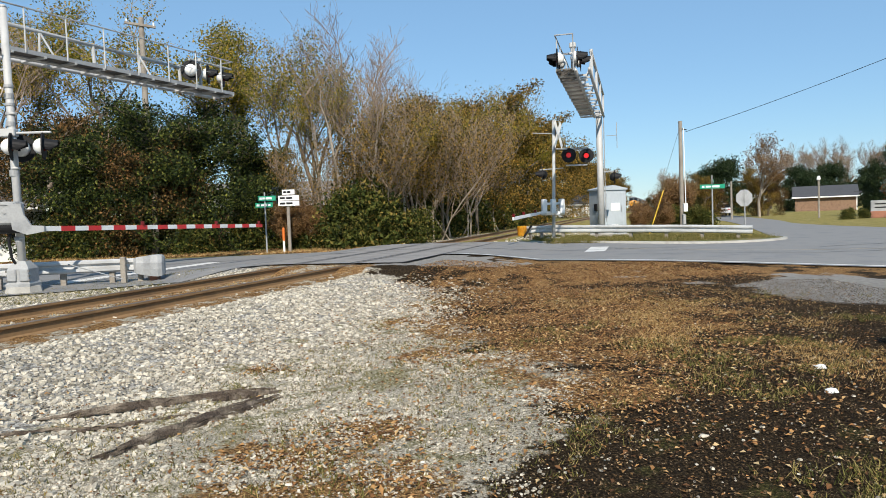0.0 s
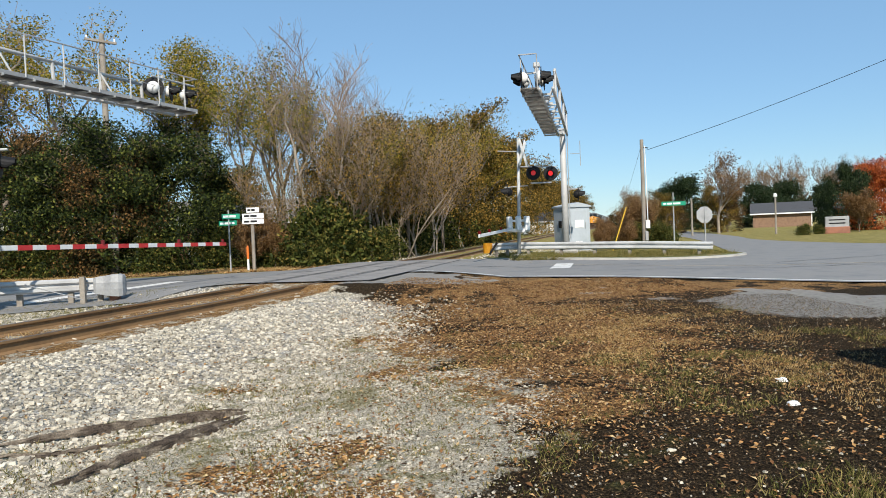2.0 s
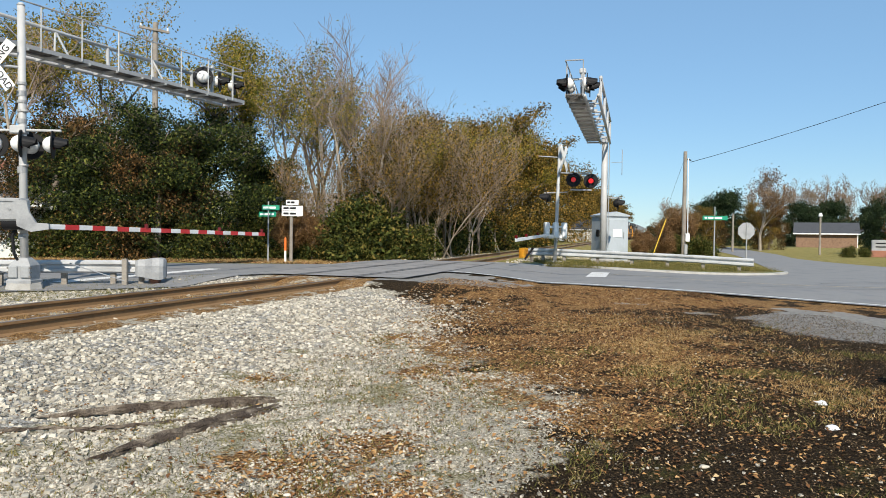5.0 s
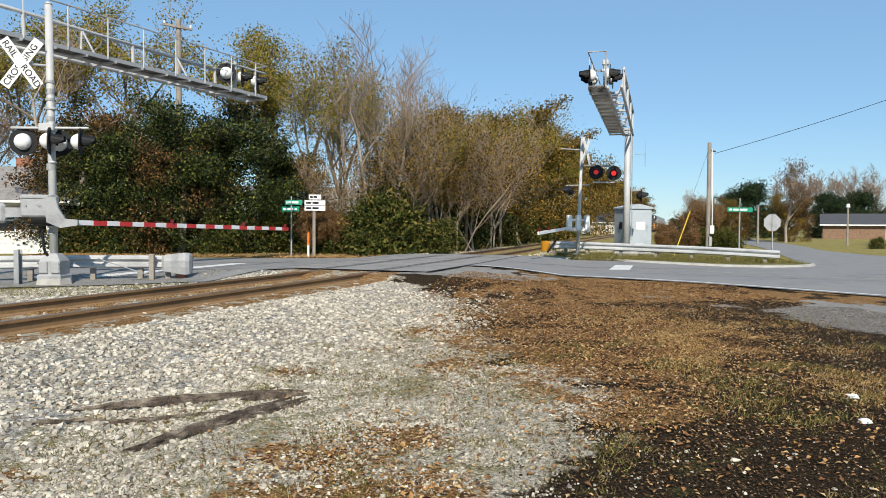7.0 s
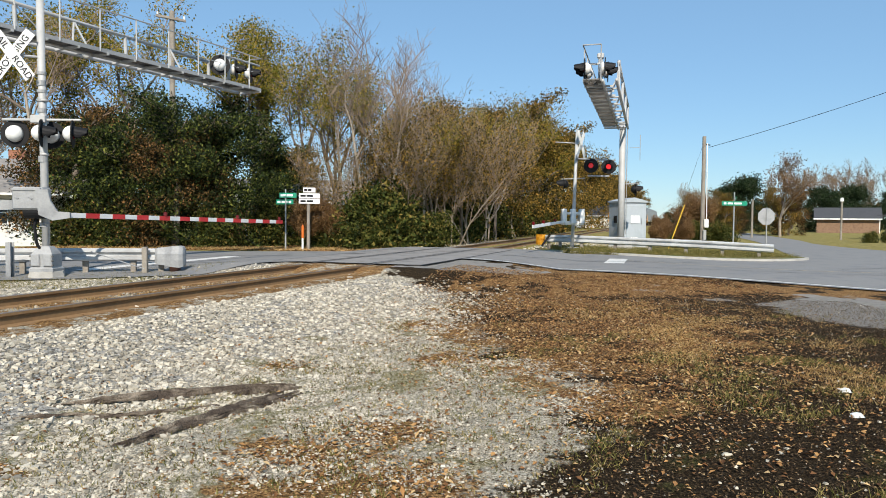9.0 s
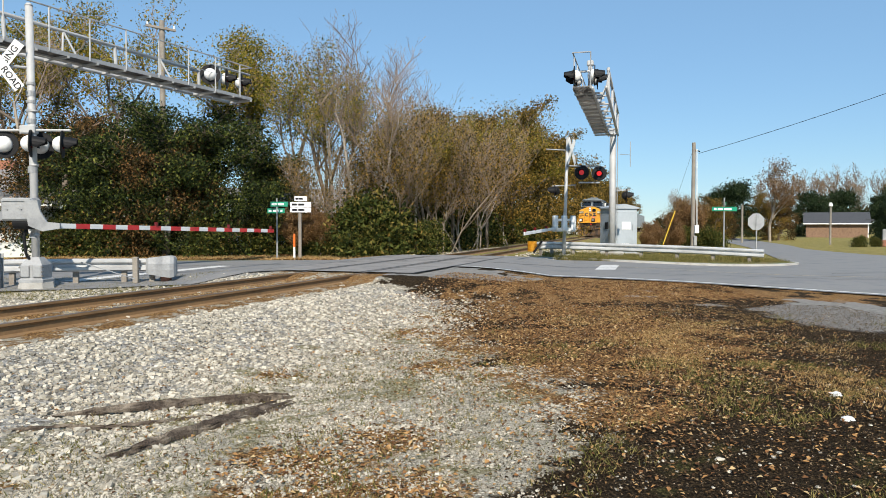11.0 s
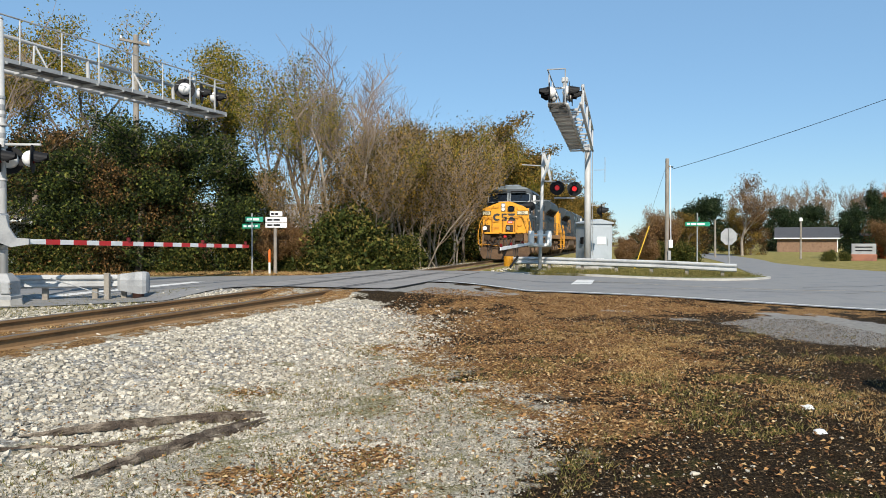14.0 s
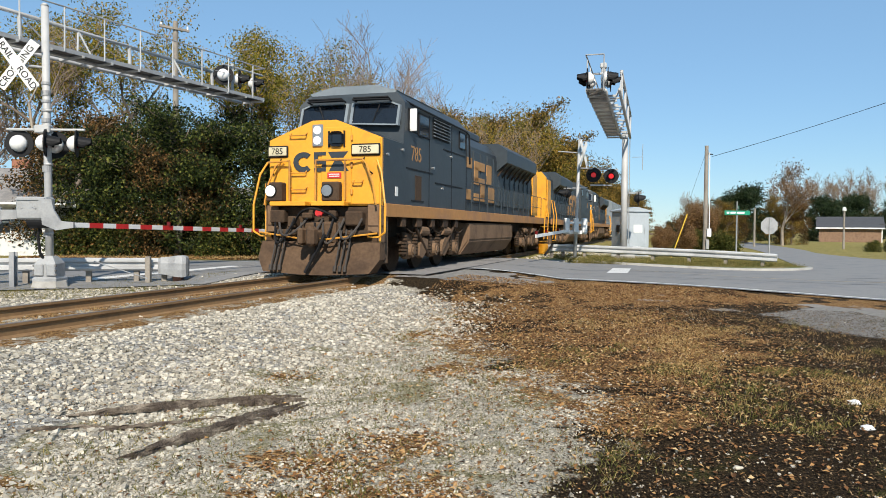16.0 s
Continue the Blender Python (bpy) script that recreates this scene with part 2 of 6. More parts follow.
def make_ground():
    xs, ys = spaced(-900, 900, -8, 9, 0.14), spaced(-60, 1500, 2.4, 19, 0.14)
    gx, gy = np.meshgrid(xs, ys)
    X, Y = gx.ravel(), gy.ravel()
    near = (np.abs(X) < 40) & (Y > -10) & (Y < 60)
    n1, n2, n3 = np.zeros(len(X)), np.zeros(len(X)), np.zeros(len(X))
    n1[near], n2[near], n3[near] = fbm(X[near], Y[near], 0.55), fbm(X[near], Y[near], 1.9, 5), fbm(X[near], Y[near], 6.0, 9)
    x, y = track_xy(X, Y)
    Z = ground_z(X, Y) + near * (0.018 * n2 + 0.010 * n3) * (1 - 0.7 * sstep(19, 24, Y))
    # kinds of soil
    edge = np.interp(Y, [0, 4, 5, 6.6, 7.5, 8.5, 10, 13, 17, 20], [-0.5, 0.1, 0.6, 1.5, 1.3, 0.7, 0.4, 0.2, -1.2, -2])
    gravel = sstep(-0.8, 0.5, edge - X + 0.8 * n1 + 0.75 * n2 + 0.35 * n3)
    ballast = sstep(4.6, 2.9, np.abs(x) + 0.6 * n2)
    ballast = ballast * (1 - sstep(12.8, 15.5, y) * (1 - sstep(26.5, 28, y)) * (x > 0.5))
    litter = np.exp(-(((X - 2.35 - 0.05 * (Y - 11)) / 2.25) ** 2 + ((Y - 11.2) / 5.2) ** 2) ** 1.5) * (0.72 + 0.7 * n1 + 1.0 * n2 + 0.5 * n3)
    litter = np.maximum(litter, 0.9 * sstep(13.0, 15.5, Y) * (X > -3.5) * (0.8 + 0.8 * n1 + 0.9 * n2))
    for cx, cy, r in ((-0.85, 4.75, 0.55), (-0.25, 5.3, 0.42), (0.15, 7.9, 0.4), (-0.3, 10.5, 0.35), (1.6, 5.9, 0.5), (-1.55, 7.6, 0.25), (-0.1, 4.2, 0.4), (-0.75, 4.0, 0.5), (-2.6, 4.3, 0.3), (-0.9, 9.2, 0.3), (-1.9, 11.5, 0.4), (0.5, 12.5, 0.6)):
        litter += 0.95 * np.exp(-((X - cx) ** 2 + (Y - cy) ** 2) / (r * r)) * (0.7 + 0.8 * n2)
    litter = np.clip(litter, 0, 1) * (np.abs(x) > 3.2)
    inner = sstep(1.75, 1.35, np.abs(x) + 0.25 * n2)
    litter, ballast = np.maximum(litter, (0.55 + 0.5 * n2) * inner), ballast * (1 - 0.85 * inner)
    apron = np.exp(-(((X + 0.2) / 2.8) ** 2 + ((Y - 18.3) / 1.7) ** 2)) * (np.abs(x) > 1.4) * 1.5
    grey = sstep(0.1, 0.7, np.exp(-(((X - 7.6) / 1.7) ** 2 + ((Y - 12.4) / 1.9) ** 2)) * 1.3 + 0.5 * n1 * (Y > 11) + 0.22 * n2 * (Y > 13)) * (X > 3.5)
    grey = np.maximum(grey, sstep(0.35, 0.8, apron + 0.5 * n2))
    green = 0.9 * sstep(0.0, 0.5, n1 + 0.8 * n2 - 0.12) * (Y < 10) * np.where(X > edge, 1.0, 0.0)
    moss = sstep(0.05, 0.55, n1 + 0.9 * n2 + 0.5 * n3 - 0.1) * (X < edge) * (x > 3.0)
    far_grass = sstep(24, 30, Y)
    nx = len(xs)
    idx = np.arange(len(X)).reshape(len(ys), nx)
    F = np.stack([idx[:-1, :-1], idx[:-1, 1:], idx[1:, 1:], idx[1:, :-1]], -1).reshape(-1, 4)
    me = bpy.data.meshes.new("ground")
    me.from_pydata(np.stack([X, Y, Z], 1).tolist(), [], F.tolist())
    for nm, (a, b, c) in (("soil", (np.clip(gravel, 0, 1), litter, np.clip(ballast, 0, 1))), ("cover", (np.clip(grey, 0, 1), green, far_grass)), ("wear", (moss, 0 * moss, 0 * moss))):
        at = me.color_attributes.new(nm, "FLOAT_COLOR", "POINT")
        at.data.foreach_set("color", np.stack([a, b, c, np.ones(len(X))], 1).ravel())
    me.polygons.foreach_set("use_smooth", [True] * len(me.polygons))
    me.materials.append(ground_mat())
    return tagged(new("ground", me), "gravel, dark soil and dry leaf litter ground", "ground", kind="structure")


def ground_mat():
    m = bpy.data.materials.new("land")
    m.use_nodes = True
    nt = m.node_tree
    n, l = nt.nodes, nt.links
    b = n["Principled BSDF"]
    b.inputs["Roughness"].default_value = 0.95
    b.inputs["Specular IOR Level"].default_value = 0.06
    co = n.new("ShaderNodeTexCoord")

    def nz(s, d=6, rough=0.6):
        t = n.new("ShaderNodeTexNoise")
        t.inputs["Scale"].default_value, t.inputs["Detail"].default_value, t.inputs["Roughness"].default_value = s, d, rough
        l.new(co.outputs["Object"], t.inputs["Vector"])
        return t.outputs[0]

    def vor(s, out="Color"):
        t = n.new("ShaderNodeTexVoronoi")
        t.inputs["Scale"].default_value = s
        l.new(co.outputs["Object"], t.inputs["Vector"])
        return t.outputs[out]

    def ramp(src, stops):
        r = n.new("ShaderNodeValToRGB")
        while len(r.color_ramp.elements) < len(stops):
            r.color_ramp.elements.new(0.5)
        for e, (p, c) in zip(r.color_ramp.elements, stops):
            e.position, e.color = p, (*c, 1)
        l.new(src, r.inputs[0])
        return r.outputs[0]

    def mix(f, a, c):
        x = n.new("ShaderNodeMix")
        x.data_type = "RGBA"
        l.new(f, x.inputs[0])
        l.new(a, x.inputs[6])
        l.new(c, x.inputs[7])
        return x.outputs[2]

    def edge(src, grain, lo, hi, amount):
        """A mask whose edge is broken up by grain."""
        a, s, r = n.new("ShaderNodeMath"), n.new("ShaderNodeMath"), n.new("ShaderNodeMapRange")
        s.operation = "MULTIPLY_ADD"
        l.new(grain, s.inputs[0])
        s.inputs[1].default_value, s.inputs[2].default_value = amount, -amount / 2
        l.new(src, a.inputs[0])
        l.new(s.outputs[0], a.inputs[1])
        r.inputs[1].default_value, r.inputs[2].default_value = lo, hi
        l.new(a.outputs[0], r.inputs[0])
        return r.outputs[0]

    def masks(nm):
        a, s = n.new("ShaderNodeVertexColor"), n.new("ShaderNodeSeparateColor")
        a.layer_name = nm
        l.new(a.outputs[0], s.inputs[0])
        return s.outputs

    so, cv, we = masks("soil"), masks("cover"), masks("wear")
    grain, mid, big = nz(60, 4, 0.7), nz(9, 6, 0.65), nz(1.3, 5)
    dark = ramp(grain, [(0.36, (0.006, 0.004, 0.002)), (0.52, (0.028, 0.019, 0.010)), (0.7, (0.13, 0.09, 0.05))])
    grass = ramp(grain, [(0.34, (0.012, 0.012, 0.005)), (0.52, (0.05, 0.046, 0.015)), (0.7, (0.19, 0.15, 0.06))])
    gravel = ramp(nz(48, 6, 0.85), [(0.38, (0.07, 0.056, 0.034)), (0.47, (0.33, 0.29, 0.215)), (0.58, (0.60, 0.55, 0.45))])
    litter = ramp(nz(34, 6, 0.85), [(0.38, (0.022, 0.012, 0.006)), (0.5, (0.20, 0.108, 0.044)), (0.62, (0.55, 0.335, 0.14))])
    ballast = ramp(vor(30), [(0.15, (0.13, 0.115, 0.095)), (0.5, (0.33, 0.31, 0.27)), (0.85, (0.50, 0.475, 0.43))])
    mossy = ramp(nz(40, 6, 0.85), [(0.38, (0.045, 0.04, 0.016)), (0.48, (0.22, 0.195, 0.105)), (0.60, (0.48, 0.43, 0.31))])
    grey = ramp(mid, [(0.3, (0.19, 0.18, 0.165)), (0.6, (0.30, 0.285, 0.26))])
    lawn = ramp(nz(2.2, 8, 0.7), [(0.3, (0.13, 0.12, 0.035)), (0.5, (0.24, 0.205, 0.07)), (0.7, (0.36, 0.275, 0.12))])
    c = mix(edge(cv[1], mid, 0.3, 0.7, 0.8), dark, grass)
    c = mix(edge(so[0], mid, 0.38, 0.62, 1.3), c, gravel)
    c = mix(edge(we[0], mid, 0.35, 0.75, 1.2), c, mossy)
    c = mix(edge(so[1], mid, 0.38, 0.56, 1.5), c, litter)
    c = mix(edge(cv[0], mid, 0.4, 0.6, 0.7), c, grey)
    c = mix(edge(so[2], mid, 0.45, 0.6, 0.5), c, ballast)
    c = mix(cv[2], c, lawn)
    l.new(c, b.inputs["Base Color"])
    bp, hs = n.new("ShaderNodeBump"), n.new("ShaderNodeMath")
    l.new(grain, hs.inputs[0])
    l.new(mid, hs.inputs[1])
    bp.inputs["Strength"].default_value, bp.inputs["Distance"].default_value = 0.8, 0.035
    l.new(hs.outputs[0], bp.inputs["Height"])
    l.new(bp.outputs[0], b.inputs["Normal"])
    return m


ground = make_ground()


def sheet(name, rows_of_pts, material, lift, label, category, kind="structure", thick=0.0):
    """A strip laid on the land: rows of points across it, each row the same count."""
    bm = BM()
    V = [[bm.verts.new((x, y, gz(x, y) + lift)) for x, y in r] for r in rows_of_pts]
    for a, b in zip(V, V[1:]):
        for i in range(len(a) - 1):
            bm.faces.new((a[i], a[i + 1], b[i + 1], b[i]))
    bmesh.ops.recalc_face_normals(bm, faces=bm.faces[:])
    if sum(f.normal.z for f in bm.faces) < 0:
        bmesh.ops.reverse_faces(bm, faces=bm.faces[:])
    ob = part(name, bm, material)
    return tagged(ob, label, category, kind=kind)


def curve_pts(pts, n):
    """n points at even spacing along a polyline, smoothed by Catmull-Rom."""
    P = [Vector(p) for p in pts]
    P = [P[0] * 2 - P[1]] + P + [P[-1] * 2 - P[-2]]
    out = []
    k = len(P) - 3
    for i in range(n):
        u = i / (n - 1) * k
        j = min(int(u), k - 1)
        f = u - j
        a, b, c, d = P[j:j + 4]
        out.append(0.5 * (2 * b + (c - a) * f + (2 * a - 5 * b + 4 * c - d) * f * f + (3 * b - a - 3 * c + d) * f ** 3))
    return out


def between(near, far, n, m):
    A, B = curve_pts(near, n), curve_pts(far, n)
    return [[tuple((a.lerp(b, j / (m - 1))).to_2d()) for j in range(m)] for a, b in zip(A, B)]


NEAR_EDGE = [(-60, -12), (-22, 9.5), (-9.6, 15.4), (-4.7, 17.6), (-1.2, 19.2), (1.0, 20.0), (3.3, 19.2), (5.8, 17.9), (9.6, 16.0), (18, 12.2), (45, 2)]
FAR_EDGE = [(-60, 8), (-24, 22), (-12, 27.2), (-6, 28.3), (-1, 29.2), (1.8, 29.9), (6.0, 28.6), (10.1, 26.3), (14.2, 28.0), (24, 24), (50, 16)]
road = sheet("road", between(NEAR_EDGE, FAR_EDGE, 160, 24), "asphalt", 0.03, "grey two-lane asphalt road over the crossing", "road")


# ---- track ----
def make_track():
    bed = thing("railway_track", Matrix(), "rusty single railway track on ballast", "railway track")
    bed["kind"] = "structure"
    h, w, f = 0.17, 0.036, 0.075
    prof = [(-f, 0), (f, 0), (f, 0.012), (0.01, 0.035), (0.008, 0.125), (w, 0.135), (w, h - 0.005), (-w, h - 0.005), (-w, 0.135), (-0.008, 0.125), (-0.01, 0.035), (-f, 0.012)]
    head = [(-0.033, h - 0.005), (0.033, h - 0.005), (0.03, h), (-0.03, h)]

    def along(bm, out, sx, s0, s1, step):
        n = max(2, int((s1 - s0) / step))
        rings = []
        for k in range(n + 1):
            m = track_pose(s0 + (s1 - s0) * k / n)
            rings.append([m @ Vector((sx + u, 0, RAIL_Z - h + v)) for u, v in out])
        loft(bm, rings)
        bmesh.ops.recalc_face_normals(bm, faces=bm.faces[:])
    for sx in (-0.7525, 0.7525):
        bm = BM()
        along(bm, prof, sx, -45, 15.9, 2.0)
        along(bm, prof, sx, 25.6, 420, 3.0)
        r = part("rail", bm, "rail", bed)
        bm = BM()
        along(bm, head, sx, -45, 420, 2.0)
        part("rail_head", bm, "railtop", r, "worn running surface")
    bm = BM()
    box(bm, (0, 0, 0), (2.6, 0.23, 0.18), bev=0.015)
    first = part("tie", bm, "tie", bed)
    rng = random.Random(4)
    n = 0
    y = -12.0
    while y < 80:
        if not 15.8 < y < 25.6:
            o = first if n == 0 else new("tie", first.data)
            o.parent = bed
            o.matrix_basis = track_pose(y, rng.uniform(-.05, .05), RAIL_Z - 0.265) @ pose(0, 0, 0, rng.uniform(-.6, .6), 0, rng.uniform(-1.2, 1.2))
            n += 1
        y += 0.53
    bm = BM()
    while y < 400:
        m = track_pose(y)
        box(bm, m.translation + Vector((0, 0, RAIL_Z - 0.265)), (2.6, 0.23, 0.18), m.to_3x3().to_4x4())
        y += 0.53
    part("far_ties", bm, "tie", bed)["kind"] = "stuff"
    return bed


track = make_track()


# ---- locomotive ----
def letters(text, size, parent, m, material="black", name="lettering"):
    cu = bpy.data.curves.new(name, "FONT")
    cu.body, cu.size, cu.align_x, cu.align_y, cu.extrude = text, size, "CENTER", "CENTER", 0.003
    tmp = bpy.data.objects.new(name, cu)
    scene.collection.objects.link(tmp)
    bpy.context.view_layer.update()
    me = bpy.data.meshes.new_from_object(tmp)
    bpy.data.objects.remove(tmp)
    me.materials.clear()
    me.materials.append(M[material])
    ob = new(name, me)
    ob.parent = parent
    ob.matrix_basis = m
    return ob


def loco():
    """A six-axle freight locomotive; the nose looks along -y, the rail tops are at z = 0."""
    t = thing("locomotive", Matrix(), "dark blue and yellow six-axle freight locomotive on the track", "locomotive", "locomotives of the train")
    W = 1.4
    # nose: yellow, with a roof-shaped top
    bm = BM()
    face = [(-W, 1.6), (W, 1.6), (W, 3.1), (0.3, 3.52), (-0.3, 3.52), (-W, 3.1)]
    prism(bm, face, 0.02, 0.14)
    bmesh.ops.bevel(bm, geom=[e for e in bm.edges if abs(e.verts[0].co.y - 0.02) < 1e-4 and abs(e.verts[1].co.y - 0.02) < 1e-4], offset=0.035, segments=2, affect="EDGES")
    nose = part("nose", bm, "yellow", t, "yellow front of the short hood")
    bm = BM()
    prism(bm, face, 0.14, 1.6)
    part("nose_hood", bm, "blue", t)
    # cab: upright front with a short raked top, chamfered roof edges
    bm = BM()
    lo = [(-W, 1.6), (W, 1.6), (W, 4.12), (1.12, 4.42), (0.5, 4.55), (-0.5, 4.55), (-1.12, 4.42), (-W, 4.12)]
    loft(bm, [[(x, y0 + sl * max(0, z - 3.4), z) for x, z in lo] for y0, sl in ((1.25, 0.32), (6.9, 0))])
    bmesh.ops.recalc_face_normals(bm, faces=bm.faces[:])
    cab = part("cab", bm, "blue", t, "dark slate-blue cab")
    bm = BM()
    prism(bm, [(1.16, 4.42), (0.52, 4.57), (-0.52, 4.57), (-1.16, 4.42), (-1.1, 4.36), (1.1, 4.36)], 1.56, 5.2)
    part("roof", bm, "roofgrey", cab, "grey cab roof")
    bm = BM()
    box(bm, (0.1, 2.6, 4.62), (0.9, 1.1, 0.12), bev=0.04)
    part("roof_unit", bm, "roofgrey", cab, "low grey unit on the cab roof")
    for sx in (-1, 1):
        ring = [(0.10, 3.62), (1.26, 3.56), (1.26, 4.02), (1.06, 4.1), (0.10, 4.1)]
        a = [Vector((sx * x, 1.25 + 0.32 * (z - 3.4), z)) for x, z in ring]
        c = sum(a, Vector()) / 5

        def rim(k, d):
            return [c + (p - c) * k + Vector((0, d, 0)) for p in a]
        bm = BM()
        loft(bm, [rim(1.0, -0.012), rim(1.0, 0.05)])
        bmesh.ops.recalc_face_normals(bm, faces=bm.faces[:])
        fr = part("windscreen", bm, "glass", cab, "dark windscreen pane")
        bm = BM()
        loft(bm, [rim(1.0, -0.012), rim(0.985, -0.05), rim(1.1, -0.05), rim(1.12, 0.05)], caps=False)
        bmesh.ops.recalc_face_normals(bm, faces=bm.faces[:])
        part("window_frame", bm, "roofgrey", fr, "pale grey window frame")
        bm = BM()
        p, q = Vector((sx * 0.14, 1.4, 4.16)), Vector((sx * 1.06, 1.4, 4.14))
        chain(bm, [p + Vector((0, 0.05, 0)), p + Vector((0, -0.16, 0.02)), q + Vector((0, -0.16, 0.02)), q + Vector((0, 0.05, 0))], 0.022)
        box(bm, (p + q) / 2 + Vector((0, -0.07, 0.05)), (0.9, 0.2, 0.025), pose(0, 0, 0, -12, 0, 0))
        part("visor", bm, "black", fr, "dark sun visor")
        bm = BM()
        tube(bm, c + Vector((sx * -0.12, -0.09, -0.26)), c + Vector((sx * 0.02, -0.05, 0.14)), 0.012, seg=5)
        tube(bm, c + Vector((sx * -0.02, -0.06, 0.0)), c + Vector((sx * 0.06, -0.05, 0.22)), 0.018, seg=5)
        part("wiper", bm, "black", fr)
    for sx in (-1, 1):
        for y0, y1, z0, z1 in ((1.72, 2.3, 3.48, 3.98), (2.42, 3.25, 3.44, 3.98), (6.05, 6.7, 3.5, 3.98)):
            bm = BM()
            box(bm, (sx * (W + 0.004), (y0 + y1) / 2, (z0 + z1) / 2), (0.03, y1 - y0, z1 - z0), bev=0.01)
            sw = part("side_window", bm, "glass", cab, "dark side window")
            bm = BM()
            for z in (z0, z1):
                box(bm, (sx * (W + 0.012), (y0 + y1) / 2, z), (0.04, y1 - y0 + 0.06, 0.035))
            for y in (y0, y1):
                box(bm, (sx * (W + 0.012), y, (z0 + z1) / 2), (0.04, 0.035, z1 - z0))
            part("window_frame", bm, "black", sw)
    bm = BM()
    box(bm, (W + 0.10, 1.78, 3.72), (0.19, 0.04, 0.54), bev=0.01)
    part("wind_deflector", bm, "white", cab, "white wind deflector beside the cab window")
    bm = BM()
    box(bm, (W + 0.004, 4.3, 3.78), (0.02, 1.5, 0.56))
    lb = part("louvre_frame", bm, "black", cab)
    for k in range(6):
        for y in (3.92, 4.68):
            bm = BM()
            box(bm, (W + 0.04, y, 3.56 + k * 0.088), (0.07, 0.62, 0.018), pose(0, 0, 0, 0, 30, 0))
            part("louvre", bm, "roofgrey", lb)
    # long hood
    bm = BM()
    hood = [(-1.0, 1.6), (1.0, 1.6), (1.02, 3.85), (0.75, 4.2), (-0.75, 4.2), (-1.02, 3.85)]
    prism(bm, hood, 6.9, 20.6)
    hd = part("long_hood", bm, "blue", t, "dark blue long hood")
    for k in range(13):
        for s in (-1, 1):
            bm = BM()
            box(bm, (s * 1.03, 7.5 + k * 0.95, 2.85), (0.05, 0.82, 1.75), bev=0.015)
            box(bm, (s * 1.06, 7.82 + k * 0.95, 2.9), (0.04, 0.03, 0.2))
            part("engine_door", bm, "blue", hd)
    bm = BM()
    prism(bm, [(-1.46, 3.62), (-1.0, 3.25), (1.0, 3.25), (1.46, 3.62), (1.46, 4.08), (1.1, 4.34), (-1.1, 4.34), (-1.46, 4.08)], 12.3, 18.4)
    part("radiator_wing", bm, "blue", hd, "overhanging radiator housing")
    for s in (-1, 1):
        for k in range(8):
            bm = BM()
            tube(bm, (s * 1.4, 12.5 + k * 0.8, 3.58), (s * 1.03, 12.5 + k * 0.8, 3.1), 0.04, seg=5)
            part("radiator_bracket", bm, "grime", hd)
    for y0, y1, w, z in ((7.6, 9.0, 1.3, 4.3), (9.3, 10.9, 1.5, 4.34)):
        bm = BM()
        box(bm, (0, (y0 + y1) / 2, z), (w, y1 - y0, 0.3), bev=0.06)
        part("roof_hatch", bm, "blue", hd)
    bm = BM()
    prism(bm, [(-1.0, 1.65), (1.0, 1.65), (1.02, 3.85), (0.75, 4.18), (-0.75, 4.18), (-1.02, 3.85)], 20.6, 20.72)
    for s in (-1, 1):
        box(bm, (s * 1.06, 20.1, 2.75), (0.06, 1.15, 2.0))
    part("hood_end", bm, "yellow", t, "yellow rear hood end")
    # frame, sill, walkway
    bm = BM()
    box(bm, (0, 11.0, 1.50), (2.8, 21.2, 0.12))
    box(bm, (0, 11.0, 1.22), (1.6, 20.6, 0.5))
    part("underframe", bm, "grime", t)
    for s in (-1, 1):
        bm = BM()
        box(bm, (s * 1.43, 10.9, 1.5), (0.06, 21.4, 0.3), bev=0.01)
        part("side_sill", bm, "sill", t, "dusty orange side sill")
        for k in range(5):
            bm = BM()
            box(bm, (s * 1.36, 1.4 + k * 1.1, 1.24), (0.14, 0.3 + 0.12 * (k % 2), 0.24), bev=0.02)
            part("sill_box", bm, "grime", t)
    # fuel tank
    bm = BM()
    prism(bm, [(-1.42, 1.28), (-1.42, 0.72), (-1.1, 0.26), (1.1, 0.26), (1.42, 0.72), (1.42, 1.28)], 7.2, 13.6)
    bmesh.ops.bevel(bm, geom=bm.edges[:], offset=0.05, segments=2, affect="EDGES")
    part("fuel_tank", bm, "tankdust", t, "rust-brown fuel tank")
    # trucks
    for yc in (4.0, 17.4):
        bm = BM()
        for s in (-1, 1):
            prism(bm, [(yc - 2.4, 0.72), (yc - 2.1, 0.98), (yc - 1.2, 0.98), (yc - 0.9, 0.84), (yc + 0.9, 0.84), (yc + 1.2, 0.98), (yc + 2.1, 0.98), (yc + 2.4, 0.72), (yc + 2.0, 0.62), (yc - 2.0, 0.62)], s * 1.12, s * 1.26, "x")
        box(bm, (0, yc, 0.75), (2.1, 4.2, 0.25))
        tr = part("truck_frame", bm, "grime", t, "dusty cast truck frame")
        rng = random.Random(int(yc * 10))
